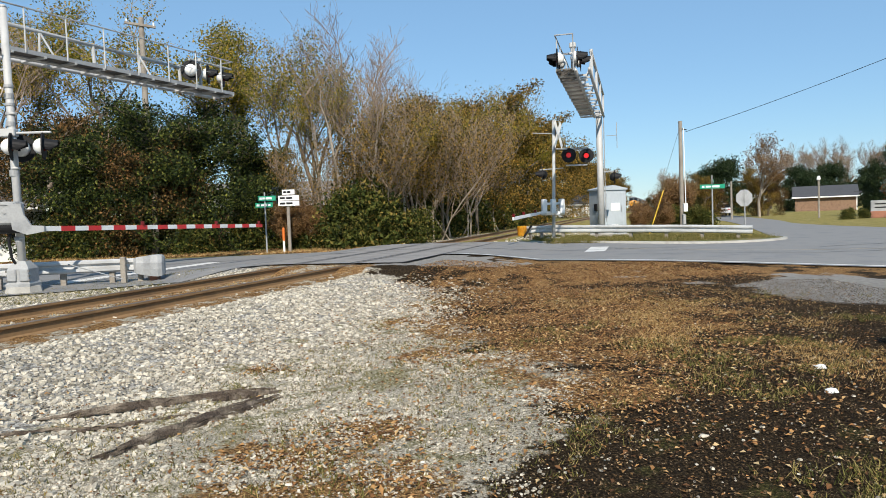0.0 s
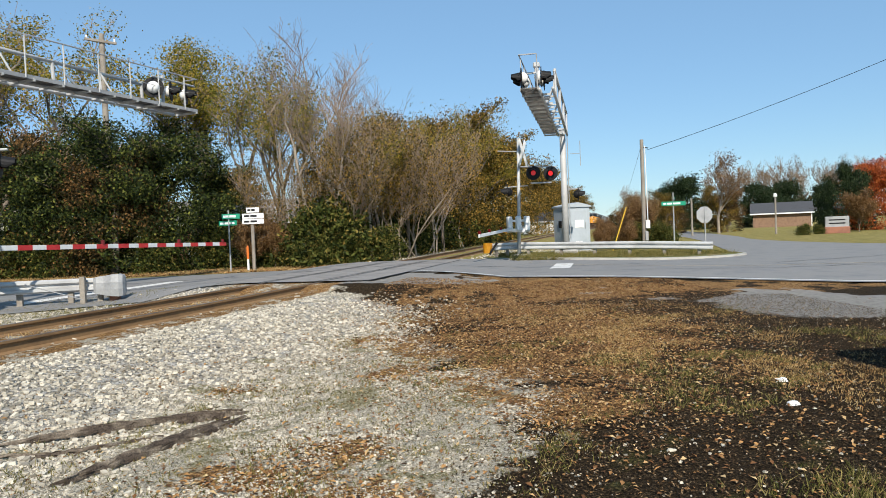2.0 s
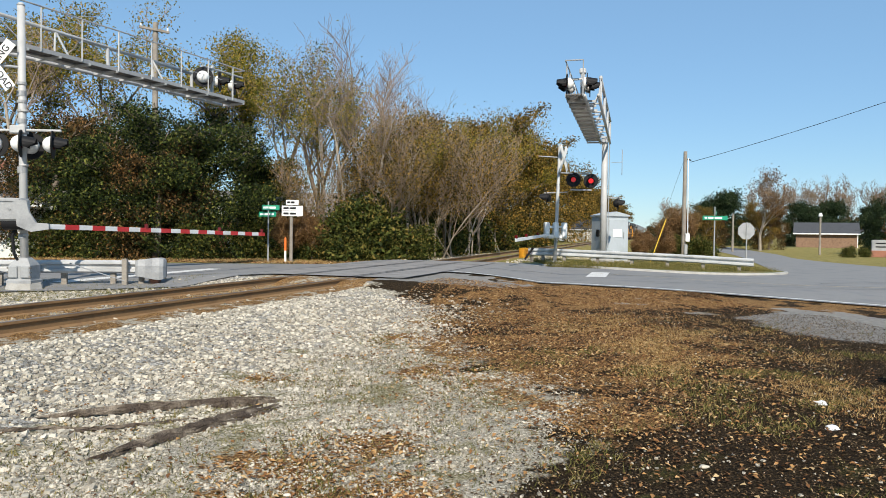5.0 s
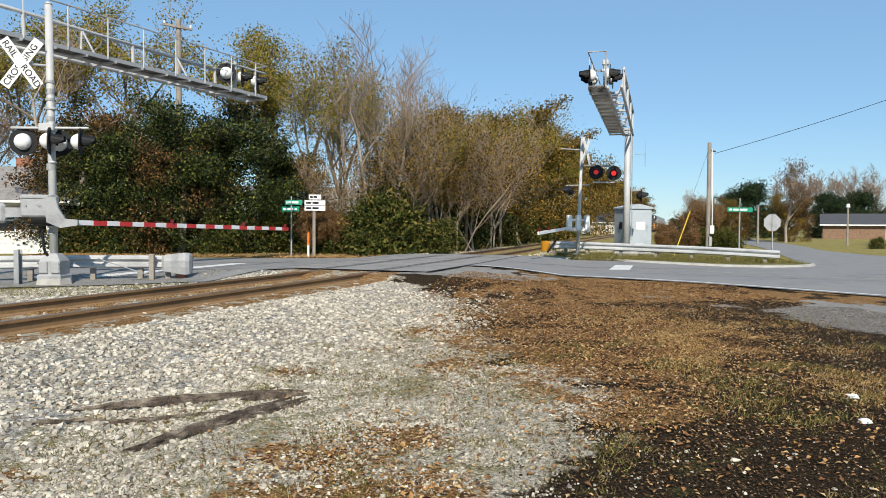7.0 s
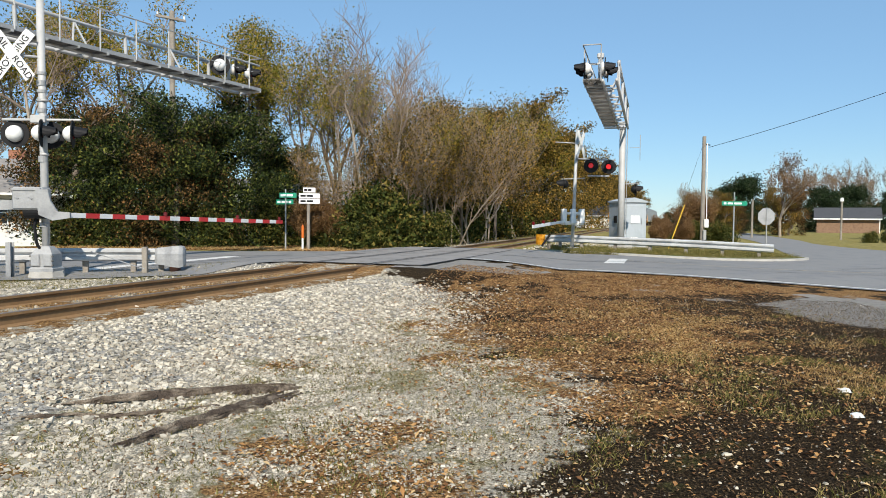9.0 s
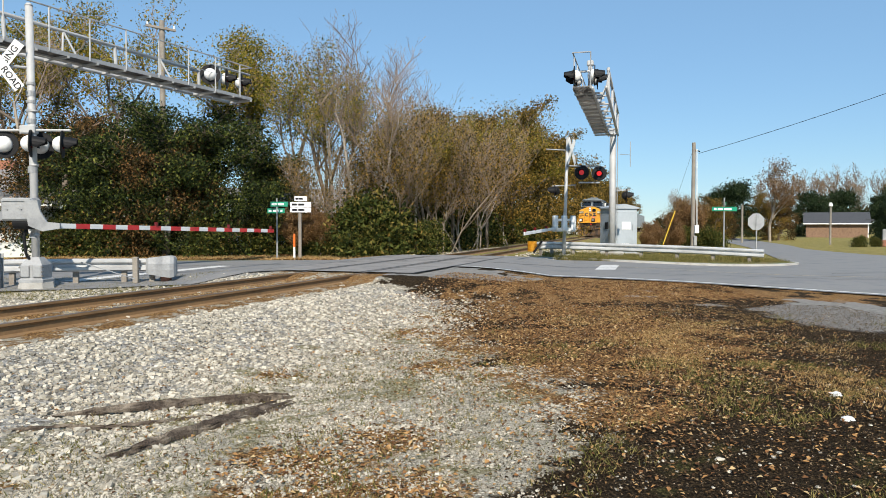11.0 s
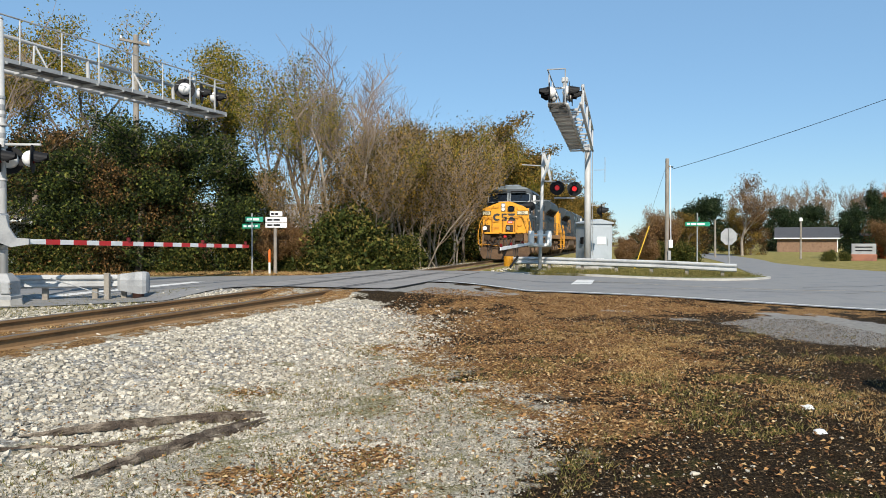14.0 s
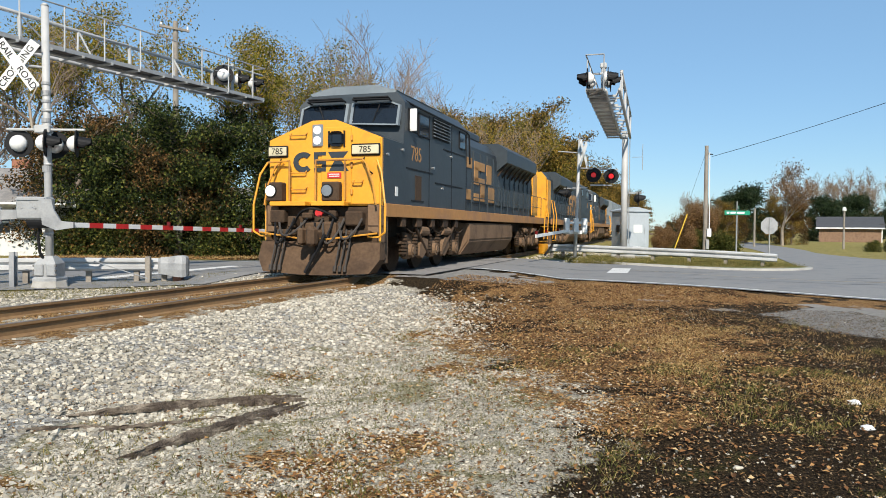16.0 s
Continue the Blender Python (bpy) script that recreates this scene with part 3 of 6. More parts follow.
        for s in (-1, 1):
            for k in (-1.85, 0, 1.85):
                bm = BM()
                box(bm, (s * 1.2, yc + k, 0.56), (0.2, 0.4, 0.46), bev=0.06)
                tube(bm, (s * 1.2, yc + k, 0.54), (s * 1.4, yc + k, 0.54), 0.17, seg=14)
                tube(bm, (s * 1.4, yc + k, 0.54), (s * 1.43, yc + k, 0.54), 0.1, seg=10)
                part("axle_box", bm, "tankdust", tr, "dust-coated axle box")
                for d in (-0.36, 0.36):
                    bm = BM()
                    for q in range(6):
                        tube(bm, (s * 1.26, yc + k + d, 0.46 + q * 0.085), (s * 1.26, yc + k + d, 0.51 + q * 0.085), 0.115, seg=10)
                    tube(bm, (s * 1.26, yc + k + d, 0.42), (s * 1.26, yc + k + d, 1.0), 0.075, seg=8)
                    part("spring", bm, "grime", tr)
            for k in (-0.95, 0.95):
                bm = BM()
                prism(bm, [(yc + k - 0.35, 0.4), (yc + k - 0.1, 0.32), (yc + k + 0.3, 0.55), (yc + k + 0.34, 0.8), (yc + k - 0.05, 0.86), (yc + k - 0.3, 0.66)], s * 1.22, s * 1.36, "x")
                part("brake_lever", bm, "tankdust", tr, "dusty brake rigging")
                bm = BM()
                tube(bm, (s * 1.36, yc + k * 1.7, 1.12), (s * 1.34, yc + k * 0.55, 0.36), 0.045, seg=7)
                part("damper", bm, "grime", tr)
                bm = BM()
                tube(bm, (s * 1.3, yc + k - 0.32, 1.04), (s * 1.3, yc + k + 0.3, 1.02), 0.125, seg=12)
                tube(bm, (s * 1.3, yc + k + 0.3, 1.02), (s * 1.3, yc + k + 0.5, 1.0), 0.05, seg=8)
                part("brake_cylinder", bm, "tankdust", tr)
            for q in range(5):
                bm = BM()
                y0 = yc - 2.2 + q * 1.0
                pts = [(s * 1.33, y0 + 0.25 * i, 1.12 - 0.16 * math.sin(math.pi * i / 4) + rng.uniform(-.02, .02)) for i in range(5)]
                chain(bm, pts, 0.022, 5)
                part("brake_pipe", bm, "grime", tr)
        for k in (-1.85, 0, 1.85):
            bm = BM()
            for s in (-1, 1):
                tube(bm, (s * 0.69, yc + k, 0.53), (s * 0.82, yc + k, 0.53), 0.53, seg=28)
            tube(bm, (-0.8, yc + k, 0.53), (0.8, yc + k, 0.53), 0.09, seg=10)
            part("wheelset", bm, "grime", tr)
    # pilot, coupler, hoses
    for y0, d in ((0.0, -1), (21.7, 1)):
        bm = BM()
        a = [(-1.46, 0.78), (1.46, 0.78), (1.5, 0.4), (1.3, 0.1), (0.3, 0.05), (-0.3, 0.05), (-1.3, 0.1), (-1.5, 0.4)]
        loft(bm, [[(x, y0 + d * (0.16 + 0.34 * max(0, 0.75 - z) + 0.16 * (1 - abs(x) / 1.5)), z) for x, z in a], [(x, y0 - d * 0.05, z) for x, z in a]])
        bmesh.ops.recalc_face_normals(bm, faces=bm.faces[:])
        part("snow_plough", bm, "pilot", t, "rust-brown pilot plough")
        bm = BM()
        box(bm, (0, y0 - d * 0.12, 1.16), (2.6, 0.12, 0.8))
        part("end_plate", bm, "grime", t)
        for x, z, w, hh, dp in ((-1.08, 1.34, 0.36, 0.3, 0.24), (-0.72, 1.22, 0.22, 0.26, 0.2), (-0.86, 0.98, 0.5, 0.14, 0.28), (0.82, 1.3, 0.42, 0.32, 0.22), (0.5, 1.1, 0.2, 0.3, 0.2), (0.95, 0.98, 0.56, 0.12, 0.3), (-0.35, 1.36, 0.26, 0.14, 0.16), (0.28, 1.4, 0.2, 0.16, 0.18)):
            bm = BM()
            box(bm, (x, y0 + d * 0.06, z), (w, dp, hh), bev=0.03)
            part("fitting_box", bm, "grime", t)
        bm = BM()
        box(bm, (0, y0 + d * 0.35, 0.9), (0.3, 0.6, 0.3), bev=0.06)
        box(bm, (0.1, y0 + d * 0.72, 0.9), (0.2, 0.3, 0.44), bev=0.07)
        box(bm, (-0.16, y0 + d * 0.66, 0.9), (0.13, 0.34, 0.38), bev=0.05)
        box(bm, (0, y0 + d * 0.1, 0.98), (0.8, 0.2, 0.5), bev=0.05)
        part("coupler", bm, "pilot", t, "dusty knuckle coupler")
        bm = BM()
        tube(bm, (0.02, y0 + d * 0.2, 1.42), (0.02, y0 + d * 0.26, 1.42), 0.09, seg=14)
        part("marker_disc", bm, "red", t, "dull red round cap")
        for k, (x0, x1, dip) in enumerate(((-1.0, -0.3, 0.34), (-0.6, 0.42, -0.26), (0.1, 0.62, 0.5), (-0.1, 0.36, 0.62), (0.5, 1.05, 0.4), (-1.1, -0.62, 0.5), (-0.45, 0.1, 0.42))):
            bm = BM()
            pts = [Vector((x0 + (x1 - x0) * u, y0 + d * (0.2 + 0.3 * math.sin(math.pi * u)), 1.2 - dip * math.sin(math.pi * u) ** 0.8 + 0.1 * u)) for u in [i / 12 for i in range(13)]]
            chain(bm, pts, 0.026, 6)
            part("air_hose", bm, "black" if k % 2 else "hose", t, "looped rubber air hose")
        for x in (-1.02, -0.92, -0.8, 0.56, 0.68, 0.8):
            bm = BM()
            chain(bm, [Vector((x, y0 + d * 0.2, 1.05)), Vector((x + 0.03, y0 + d * 0.42, 0.62)), Vector((x - 0.02, y0 + d * 0.5, 0.2))], 0.022, 5)
            tube(bm, (x - 0.02, y0 + d * 0.5, 0.26), (x - 0.02, y0 + d * 0.52, 0.14), 0.04, seg=6)
            part("hanging_hose", bm, "hose", t)
        bm = BM()
        tube(bm, (0.3, y0 + d * 0.5, 0.95), (-0.12, y0 + d * 0.62, 0.1), 0.04, seg=7)
        part("brake_hose", bm, "black", t)
        bm = BM()
        chain(bm, [(-1.45, y0 + d * 0.3, 0.98), (-0.3, y0 + d * 0.42, 0.84), (0.3, y0 + d * 0.42, 0.84), (1.45, y0 + d * 0.3, 0.98)], 0.02, 5)
        part("uncoupling_rod", bm, "oldyellow", t)
    # front platform: yellow edge, handrails, steps
    for x0, x1 in ((-1.24, -0.34), (-0.2, 0.62)):
        bm = BM()
        box(bm, ((x0 + x1) / 2, -0.1, 1.63), (x1 - x0, 0.26, 0.1), bev=0.01)
        part("platform_edge", bm, "yellow", t)
    for s in (-1, 1):
        bm = BM()
        chain(bm, [(s * 0.98, -0.06, 2.62), (s * 1.12, -0.16, 2.5), (s * 1.3, -0.2, 2.05), (s * 1.38, -0.22, 1.6)], 0.022)
        part("grab_rail", bm, "oldyellow", t, "bent worn handrail on the nose")
        bm = BM()
        chain(bm, [(s * 1.36, -0.1, 2.58), (s * 1.5, -0.2, 2.3), (s * 1.62, -0.28, 1.6), (s * 1.62, -0.28, 1.0), (s * 1.46, -0.24, 0.9), (s * 1.2, -0.24, 0.9)], 0.024)
        part("step_rail", bm, "yellow", t, "bent yellow step handrail")
        for k in range(3):
            bm = BM()
            box(bm, (s * 1.28, 0.1, 0.42 + k * 0.36), (0.3, 0.34, 0.03))
            part("step", bm, "grime", t)
        bm = BM()
        box(bm, (s * 1.40, 0.16, 0.95), (0.03, 0.5, 1.3), bev=0.01)
        box(bm, (s * 1.26, -0.04, 1.3), (0.28, 0.05, 0.62), bev=0.01)
        part("step_well", bm, "tankdust", t, "brown dusty step well panel")
        bm = BM()
        tube(bm, (s * 1.425, -0.07, 0.6), (s * 1.425, -0.07, 2.1), 0.022, seg=6)
        part("corner_rail", bm, "yellow", t)
    for pts in ([(-0.78, -0.14, 1.7), (-0.78, -0.14, 2.6), (-1.36, -0.1, 2.58)], [(-0.12, -0.14, 1.7), (-0.12, -0.14, 2.6), (0.6, -0.14, 2.6), (0.6, -0.14, 1.7)], [(0.6, -0.14, 2.6), (0.98, -0.06, 2.62)]):
        bm = BM()
        chain(bm, pts, 0.022)
        part("front_rail", bm, "oldyellow", t)
    # nose detail
    bm = BM()
    box(bm, (0.32, 0.012, 2.5), (0.74, 0.03, 1.7), bev=0.012)
    part("nose_door", bm, "yellow", nose)
    for z in (1.9, 2.5, 3.1):
        bm = BM()
        tube(bm, (0.7, 0.0, z - 0.06), (0.7, 0.0, z + 0.06), 0.03, seg=8)
        part("hinge", bm, "oldyellow", nose)
    bm = BM()
    box(bm, (-0.14, 0.0, 3.17), (0.27, 0.05, 0.5), bev=0.02)
    hb = part("headlight_box", bm, "chrome", nose, "recessed bright headlight housing")
    for z in (3.06, 3.29):
        bm = BM()
        tube(bm, (-0.14, -0.04, z), (-0.14, 0.0, z), 0.095, seg=16)
        part("headlight", bm, "headlit", hb, "round headlight")
    bm = BM()
    box(bm, (0.34, -0.012, 3.08), (0.36, 0.05, 0.34), bev=0.08)
    part("nose_window", bm, "glass", nose)
    bm = BM()
    for x in (0.15, 0.53):
        box(bm, (x, -0.012, 3.08), (0.03, 0.06, 0.36))
    part("window_gasket", bm, "black", nose)
    for x, z in ((-0.62, 3.18), (-0.62, 2.33), (-0.62, 1.95), (0.86, 2.1)):
        bm = BM()
        w = 0.2 if x < 0 else 0.11
        chain(bm, [(x - w, 0.02, z + 0.06), (x - w, -0.07, z), (x + w, -0.07, z), (x + w, 0.02, z + 0.06)], 0.016, 5)
        part("grab_iron", bm, "oldyellow", nose)
    for x in (-1.08, 1.0):
        bm = BM()
        chain(bm, [(x, 0.02, 2.66), (x, -0.06, 2.6), (x - 0.16 * (1 if x < 0 else -1), -0.08, 2.35), (x - 0.2 * (1 if x < 0 else -1), 0.02, 2.3)], 0.016, 5)
        part("cable", bm, "black", nose)
    for x, lit in ((-1.22, "headlit"), (0.2, "chrome")):
        bm = BM()
        box(bm, (x + 0.06, -0.08, 1.9), (0.42, 0.24, 0.44), bev=0.03)
        dl = part("ditch_light_box", bm, "grime", nose, "brown ditch light box")
        bm = BM()
        tube(bm, (x, -0.24, 1.92), (x, -0.19, 1.92), 0.125, seg=18)
        part("ditch_light", bm, lit, dl, "lit ditch light" if lit == "headlit" else "ditch light between flashes")
        bm = BM()
        tube(bm, (x, -0.225, 1.92), (x, -0.19, 1.92), 0.15, seg=18)
        part("lamp_rim", bm, "black", dl)
    for x in (-1.15, 1.04):
        w = 0.46 if x < 0 else 0.64
        bm = BM()
        box(bm, (x, 0.0, 2.83), (w + 0.06, 0.06, 0.27), bev=0.025)
        part("board_frame", bm, "black", nose)
        bm = BM()
        box(bm, (x, -0.03, 2.83), (w, 0.03, 0.2), bev=0.012)
        nb = part("number_board", bm, "board", nose, "cream number board with black digits")
        letters("785", 0.2, nb, pose(x, -0.048, 2.828, 90, 0, 0), "black", "digits")
    # dark-blue marks on the nose: an open ring, a bent band and two wedges
    for kind_ in range(3):
        bm = BM()
        if kind_ == 0:
            n = 12
            arc = [math.radians(48 + 264 * i / n) for i in range(n + 1)]
            ring = [(-0.50 + 0.26 * math.cos(w), 2.58 + 0.23 * math.sin(w)) for w in arc] + [(-0.50 + 0.13 * math.cos(w), 2.58 + 0.11 * math.sin(w)) for w in reversed(arc)]
            for i in range(n):
                q = [ring[i], ring[i + 1], ring[2 * n - i], ring[2 * n + 1 - i]]
                loft(bm, [[(u, y, v) for u, v in q] for y in (-0.004, 0.012)])
        elif kind_ == 1:
            for u0, u1, v0, v1 in ((-0.23, 0.07, 2.72, 2.8), (-0.23, -0.13, 2.62, 2.72), (-0.23, 0.07, 2.54, 2.62), (-0.03, 0.07, 2.44, 2.54), (-0.23, 0.07, 2.36, 2.44)):
                box(bm, ((u0 + u1) / 2, 0.0, (v0 + v1) / 2), (u1 - u0, 0.016, v1 - v0))
        else:
            for q in ([(0.12, 2.8), (0.62, 2.8), (0.5, 2.66), (0.2, 2.66)], [(0.14, 2.36), (0.64, 2.36), (0.44, 2.6), (0.28, 2.6)]):
                loft(bm, [[(u, y, v) for u, v in q] for y in (-0.006, 0.012)])
        bmesh.ops.recalc_face_normals(bm, faces=bm.faces[:])
        part("emblem_mark", bm, "blue", nose, "dark blue emblem shape")
    bm = BM()
    box(bm, (0.28, -0.008, 2.27), (0.34, 0.02, 0.13))
    part("warning_label", bm, "red", nose, "small red label")
    for z in (2.295, 2.25):
        bm = BM()
        box(bm, (0.28, -0.02, z), (0.26, 0.006, 0.02))
        part("writing_bar", bm, "white", nose)
    # side: worn yellow emblem shapes, digits, hatches, conduit
    for s in (-1, 1):
        for y0, y1, z0, z1 in ((7.2, 7.8, 2.25, 3.35), (7.2, 8.7, 3.1, 3.45), (7.2, 8.7, 2.05, 2.4), (9.0, 10.4, 3.1, 3.4), (9.0, 9.5, 2.65, 3.2), (9.0, 10.4, 2.6, 2.85), (9.9, 10.4, 2.1, 2.7), (9.0, 10.4, 2.05, 2.3), (10.7, 11.4, 2.7, 3.4), (10.9, 12.0, 2.05, 2.6)):
            bm = BM()
            box(bm, (s * 1.07, (y0 + y1) / 2, (z0 + z1) / 2), (0.03, y1 - y0, z1 - z0), bev=0.01)
            part("side_emblem", bm, "faded", hd, "faded yellow shape of the emblem")
    letters("785", 0.52, cab, pose(W + 0.006, 2.3, 2.92, 90, 0, 90), "faded", "digits")
    letters("785", 0.52, cab, pose(-W - 0.006, 2.3, 2.92, 90, 0, -90), "faded", "digits")
    bm = BM()
    box(bm, (W + 0.004, 2.45, 2.1), (0.012, 0.45, 0.62))
    part("side_hatch", bm, "grime", cab)
    bm = BM()
    box(bm, (W + 0.004, 0.95, 1.95), (0.012, 0.16, 0.22))
    part("side_plate", bm, "white", cab)
    for y0, z0, w0 in ((2.6, 2.55, 2.0), (5.1, 2.32, 2.6), (2.4, 1.78, 0.9), (5.6, 3.3, 2.2)):
        bm = BM()
        box(bm, (W + 0.004, y0, z0), (0.024, w0, 0.035))
        part("side_ledge", bm, "black", cab)
    for y0, z0 in ((0.35, 2.75), (1.3, 2.95), (3.6, 2.7), (5.2, 3.15), (4.4, 2.2)):
        bm = BM()
        tube(bm, (W, y0, z0), (W + 0.05, y0, z0), 0.035, seg=8)
        part("side_bolt", bm, "chrome", cab)
    bm = BM()
    chain(bm, [(W - 0.08, 1.7, 4.18), (W + 0.05, 1.9, 4.1), (W + 0.05, 6.6, 4.06), (W + 0.06, 6.95, 3.98), (W + 0.05, 7.1, 3.1)], 0.028)
    part("side_conduit", bm, "black", cab)
    for y in (3.3, 5.3, 6.85):
        bm = BM()
        box(bm, (W + 0.002, y, 2.85), (0.012, 0.02, 2.4))
        part("panel_seam", bm, "black", cab)
    for s in (-1, 1):
        ys = [7.4 + 1.05 * k for k in range(13)]
        for y in ys:
            bm = BM()
            tube(bm, (s * 1.42, y, 1.6), (s * 1.42, y, 2.6), 0.017, seg=5)
            part("rail_post", bm, "blue", t)
        for z in (2.6, 2.1):
            bm = BM()
            tube(bm, (s * 1.42, ys[0], z), (s * 1.42, ys[-1], z), 0.016, seg=5)
            part("walkway_rail", bm, "blue", t)
    for s in (-1, 1):
        bm = BM()
        chain(bm, [(s * 1.5, 20.4, 0.6), (s * 1.55, 20.4, 1.8), (s * 1.4, 20.45, 2.6), (s * 1.4, 20.9, 2.6)], 0.026)
        chain(bm, [(s * 1.5, 21.4, 0.6), (s * 1.55, 21.4, 1.8), (s * 1.4, 21.35, 2.6), (s * 1.4, 20.9, 2.6)], 0.026)
        for k in range(3):
            box(bm, (s * 1.42, 20.9, 0.5 + k * 0.36), (0.25, 0.9, 0.03))
        part("rear_rail", bm, "yellow", t, "yellow rear step rail")
    return t


LOCO_LEN = 23.0
engine = loco()
engine_b = copy_thing(engine, Matrix())
engine_c = copy_thing(engine, Matrix())


def boxcar():
    t = thing("freight_car", Matrix(), "dull grey covered freight car behind the locomotives", "freight car", "freight cars of the train")
    bm = BM()
    prism(bm, [(-1.5, 1.1), (1.5, 1.1), (1.5, 4.2), (1.0, 4.5), (-1.0, 4.5), (-1.5, 4.2)], 0.4, 16.6)
    for k in range(14):
        for s in (-1, 1):
            box(bm, (s * 1.52, 1.0 + k * 1.15, 2.7), (0.06, 0.12, 3.0))
    part("body", bm, "roofgrey", t)
    for yc in (2.4, 14.6):
        bm = BM()
        for s in (-1, 1):
            box(bm, (s * 1.1, yc, 0.6), (0.15, 2.2, 0.35), bev=0.04)
        bg = part("truck_frame", bm, "grime", t)
        for k in (-0.85, 0.85):
            bm = BM()
            for s in (-1, 1):
                tube(bm, (s * 0.69, yc + k, 0.45), (s * 0.82, yc + k, 0.45), 0.45, seg=20)
            tube(bm, (-0.8, yc + k, 0.45), (0.8, yc + k, 0.45), 0.08, seg=8)
            part("wheelset", bm, "grime", bg)
    return t


cars = [boxcar()]
for _ in range(3):
    cars.append(copy_thing(cars[0], Matrix()))


def front(t):
    """How far along the track the nose of the train is."""
    u = 16.0 - t
    return 14.75 + 13.5 * u + 0.35 * u * u if u < 2.357 else 48.514 + 15.15 * (u - 2.357)


def motions():
    """The train comes on and slows a little towards the road, each vehicle along the track's line."""
    times = [k / 5 for k in range(81)]

    def run(ob, ahead, length, turned=False):
        rows = []
        for t in times:
            a = track_pose(front(t) + ahead).translation
            b = track_pose(front(t) + ahead + length).translation
            p, q = (b, a) if turned else (a, b)
            d = q - p
            rows.append((t, pose(p.x, p.y, RAIL_Z, 0, 0, -math.degrees(math.atan2(d.x, d.y)))))
        walk(ob, rows)
    run(engine, 0, 21.7)
    run(engine_b, LOCO_LEN, 21.7, True)
    run(engine_c, LOCO_LEN * 2, 21.7)
    for k, c in enumerate(cars):
        run(c, LOCO_LEN * 3 + 17.4 * k, 17)
    walk(far_car, [(t, pose(*car_place(t))) for t in times])


# ---- trees ----
def limbs(rng, height, spread, trunk_r, levels=4, split=3, lean=0.0, first=0.3, up=0.6, wob=0.25, stems=1):
    """Branches as (from, to, radius, radius) and the tips."""
    segs, tips = [], []

    def grow(p, d, length, r, lev):
        n = 3 if lev < levels else 2
        for k in range(n):
            q = p + d * (length / n)
            segs.append((p.copy(), q.copy(), r * (1 - 0.3 * k / n), r * (1 - 0.3 * (k + 1) / n)))
            d = (d + Vector((rng.gauss(0, wob), rng.gauss(0, wob), rng.gauss(0, wob * 0.6) + 0.06))).normalized()
            p = q
            if lev >= levels - 1:
                tips.append((p.copy(), lev))
            if lev < levels and (k > 0 or lev > 0 or first < 0.1):
                for _ in range(rng.randint(1, split)):
                    a = rng.uniform(0, 6.283)
                    side = Vector((math.cos(a), math.sin(a), up * rng.uniform(0.3, 1.4)))
                    grow(p, (d * 0.45 + side * spread).normalized(), length * rng.uniform(0.45, 0.68), r * 0.5, lev + 1)
    for _ in range(stems):
        wide = 0.0 if stems == 1 else 0.3
        p = Vector((rng.gauss(0, wide * 2), rng.gauss(0, wide * 2), -0.2))
        d = Vector((lean + rng.gauss(0, wide), rng.uniform(-.05, .05) + rng.gauss(0, wide), 1)).normalized()
        hb = height * first
        segs.append((p, p + d * hb, trunk_r * 1.15, trunk_r * 0.9))
        grow(p + d * hb, d, height * (0.9 - first) * (1 if stems == 1 else rng.uniform(0.7, 1)), trunk_r * 0.85, 0)
    top = max(s[1].z for s in segs)
    f = height / top
    segs = [(a * f, b * f, r0, r1) for a, b, r0, r1 in segs]
    tips = [(a * f, k) for a, k in tips]
    return segs, tips


def sticks(segs, thin=0.008):
    """All limbs as one set of tapered three- to seven-sided tubes."""
    V, F = [], []
    for a, b, r0, r1 in segs:
        r0, r1 = max(r0, thin), max(r1, thin)
        n = 7 if r0 > 0.06 else (4 if r0 > 0.02 else 3)
        d = (b - a).normalized()
        x = d.orthogonal().normalized()
        y = d.cross(x)
        k = len(V)
        for p, r in ((a, r0), (b, r1)):
            for i in range(n):
                w = 6.2832 * i / n
                V.append(tuple(p + (x * math.cos(w) + y * math.sin(w)) * r))
        for i in range(n):
            F.append((k + i, k + (i + 1) % n, k + n + (i + 1) % n, k + n + i))
    return V, F


def leaves_at(centres, per, size, radius, seed, flat=0.7):
    """Small folded leaves strewn round the given points."""
    g = np.random.default_rng(seed)
    C = np.repeat(np.array([tuple(c) for c in centres]), per, axis=0)
    n = len(C)
    off = g.normal(0, 1, (n, 3)) * np.array([radius, radius, radius * flat]) * 0.6
    P = C + off
    d1 = g.normal(0, 1, (n, 3))
    d1 /= np.linalg.norm(d1, axis=1, keepdims=True)
    d2 = np.cross(d1, g.normal(0, 1, (n, 3)))
    d2 /= np.linalg.norm(d2, axis=1, keepdims=True) + 1e-9
    s = size * g.uniform(0.6, 1.4, (n, 1))
    nrm = np.cross(d1, d2) * s * 0.18
    V = np.stack([P - d1 * s, P + d2 * s * 0.55 + nrm, P + d1 * s, P - d2 * s * 0.55 + nrm], 1).reshape(-1, 3)
    F = (np.arange(n)[:, None] * 4 + np.arange(4)[None, :])
    return V, F


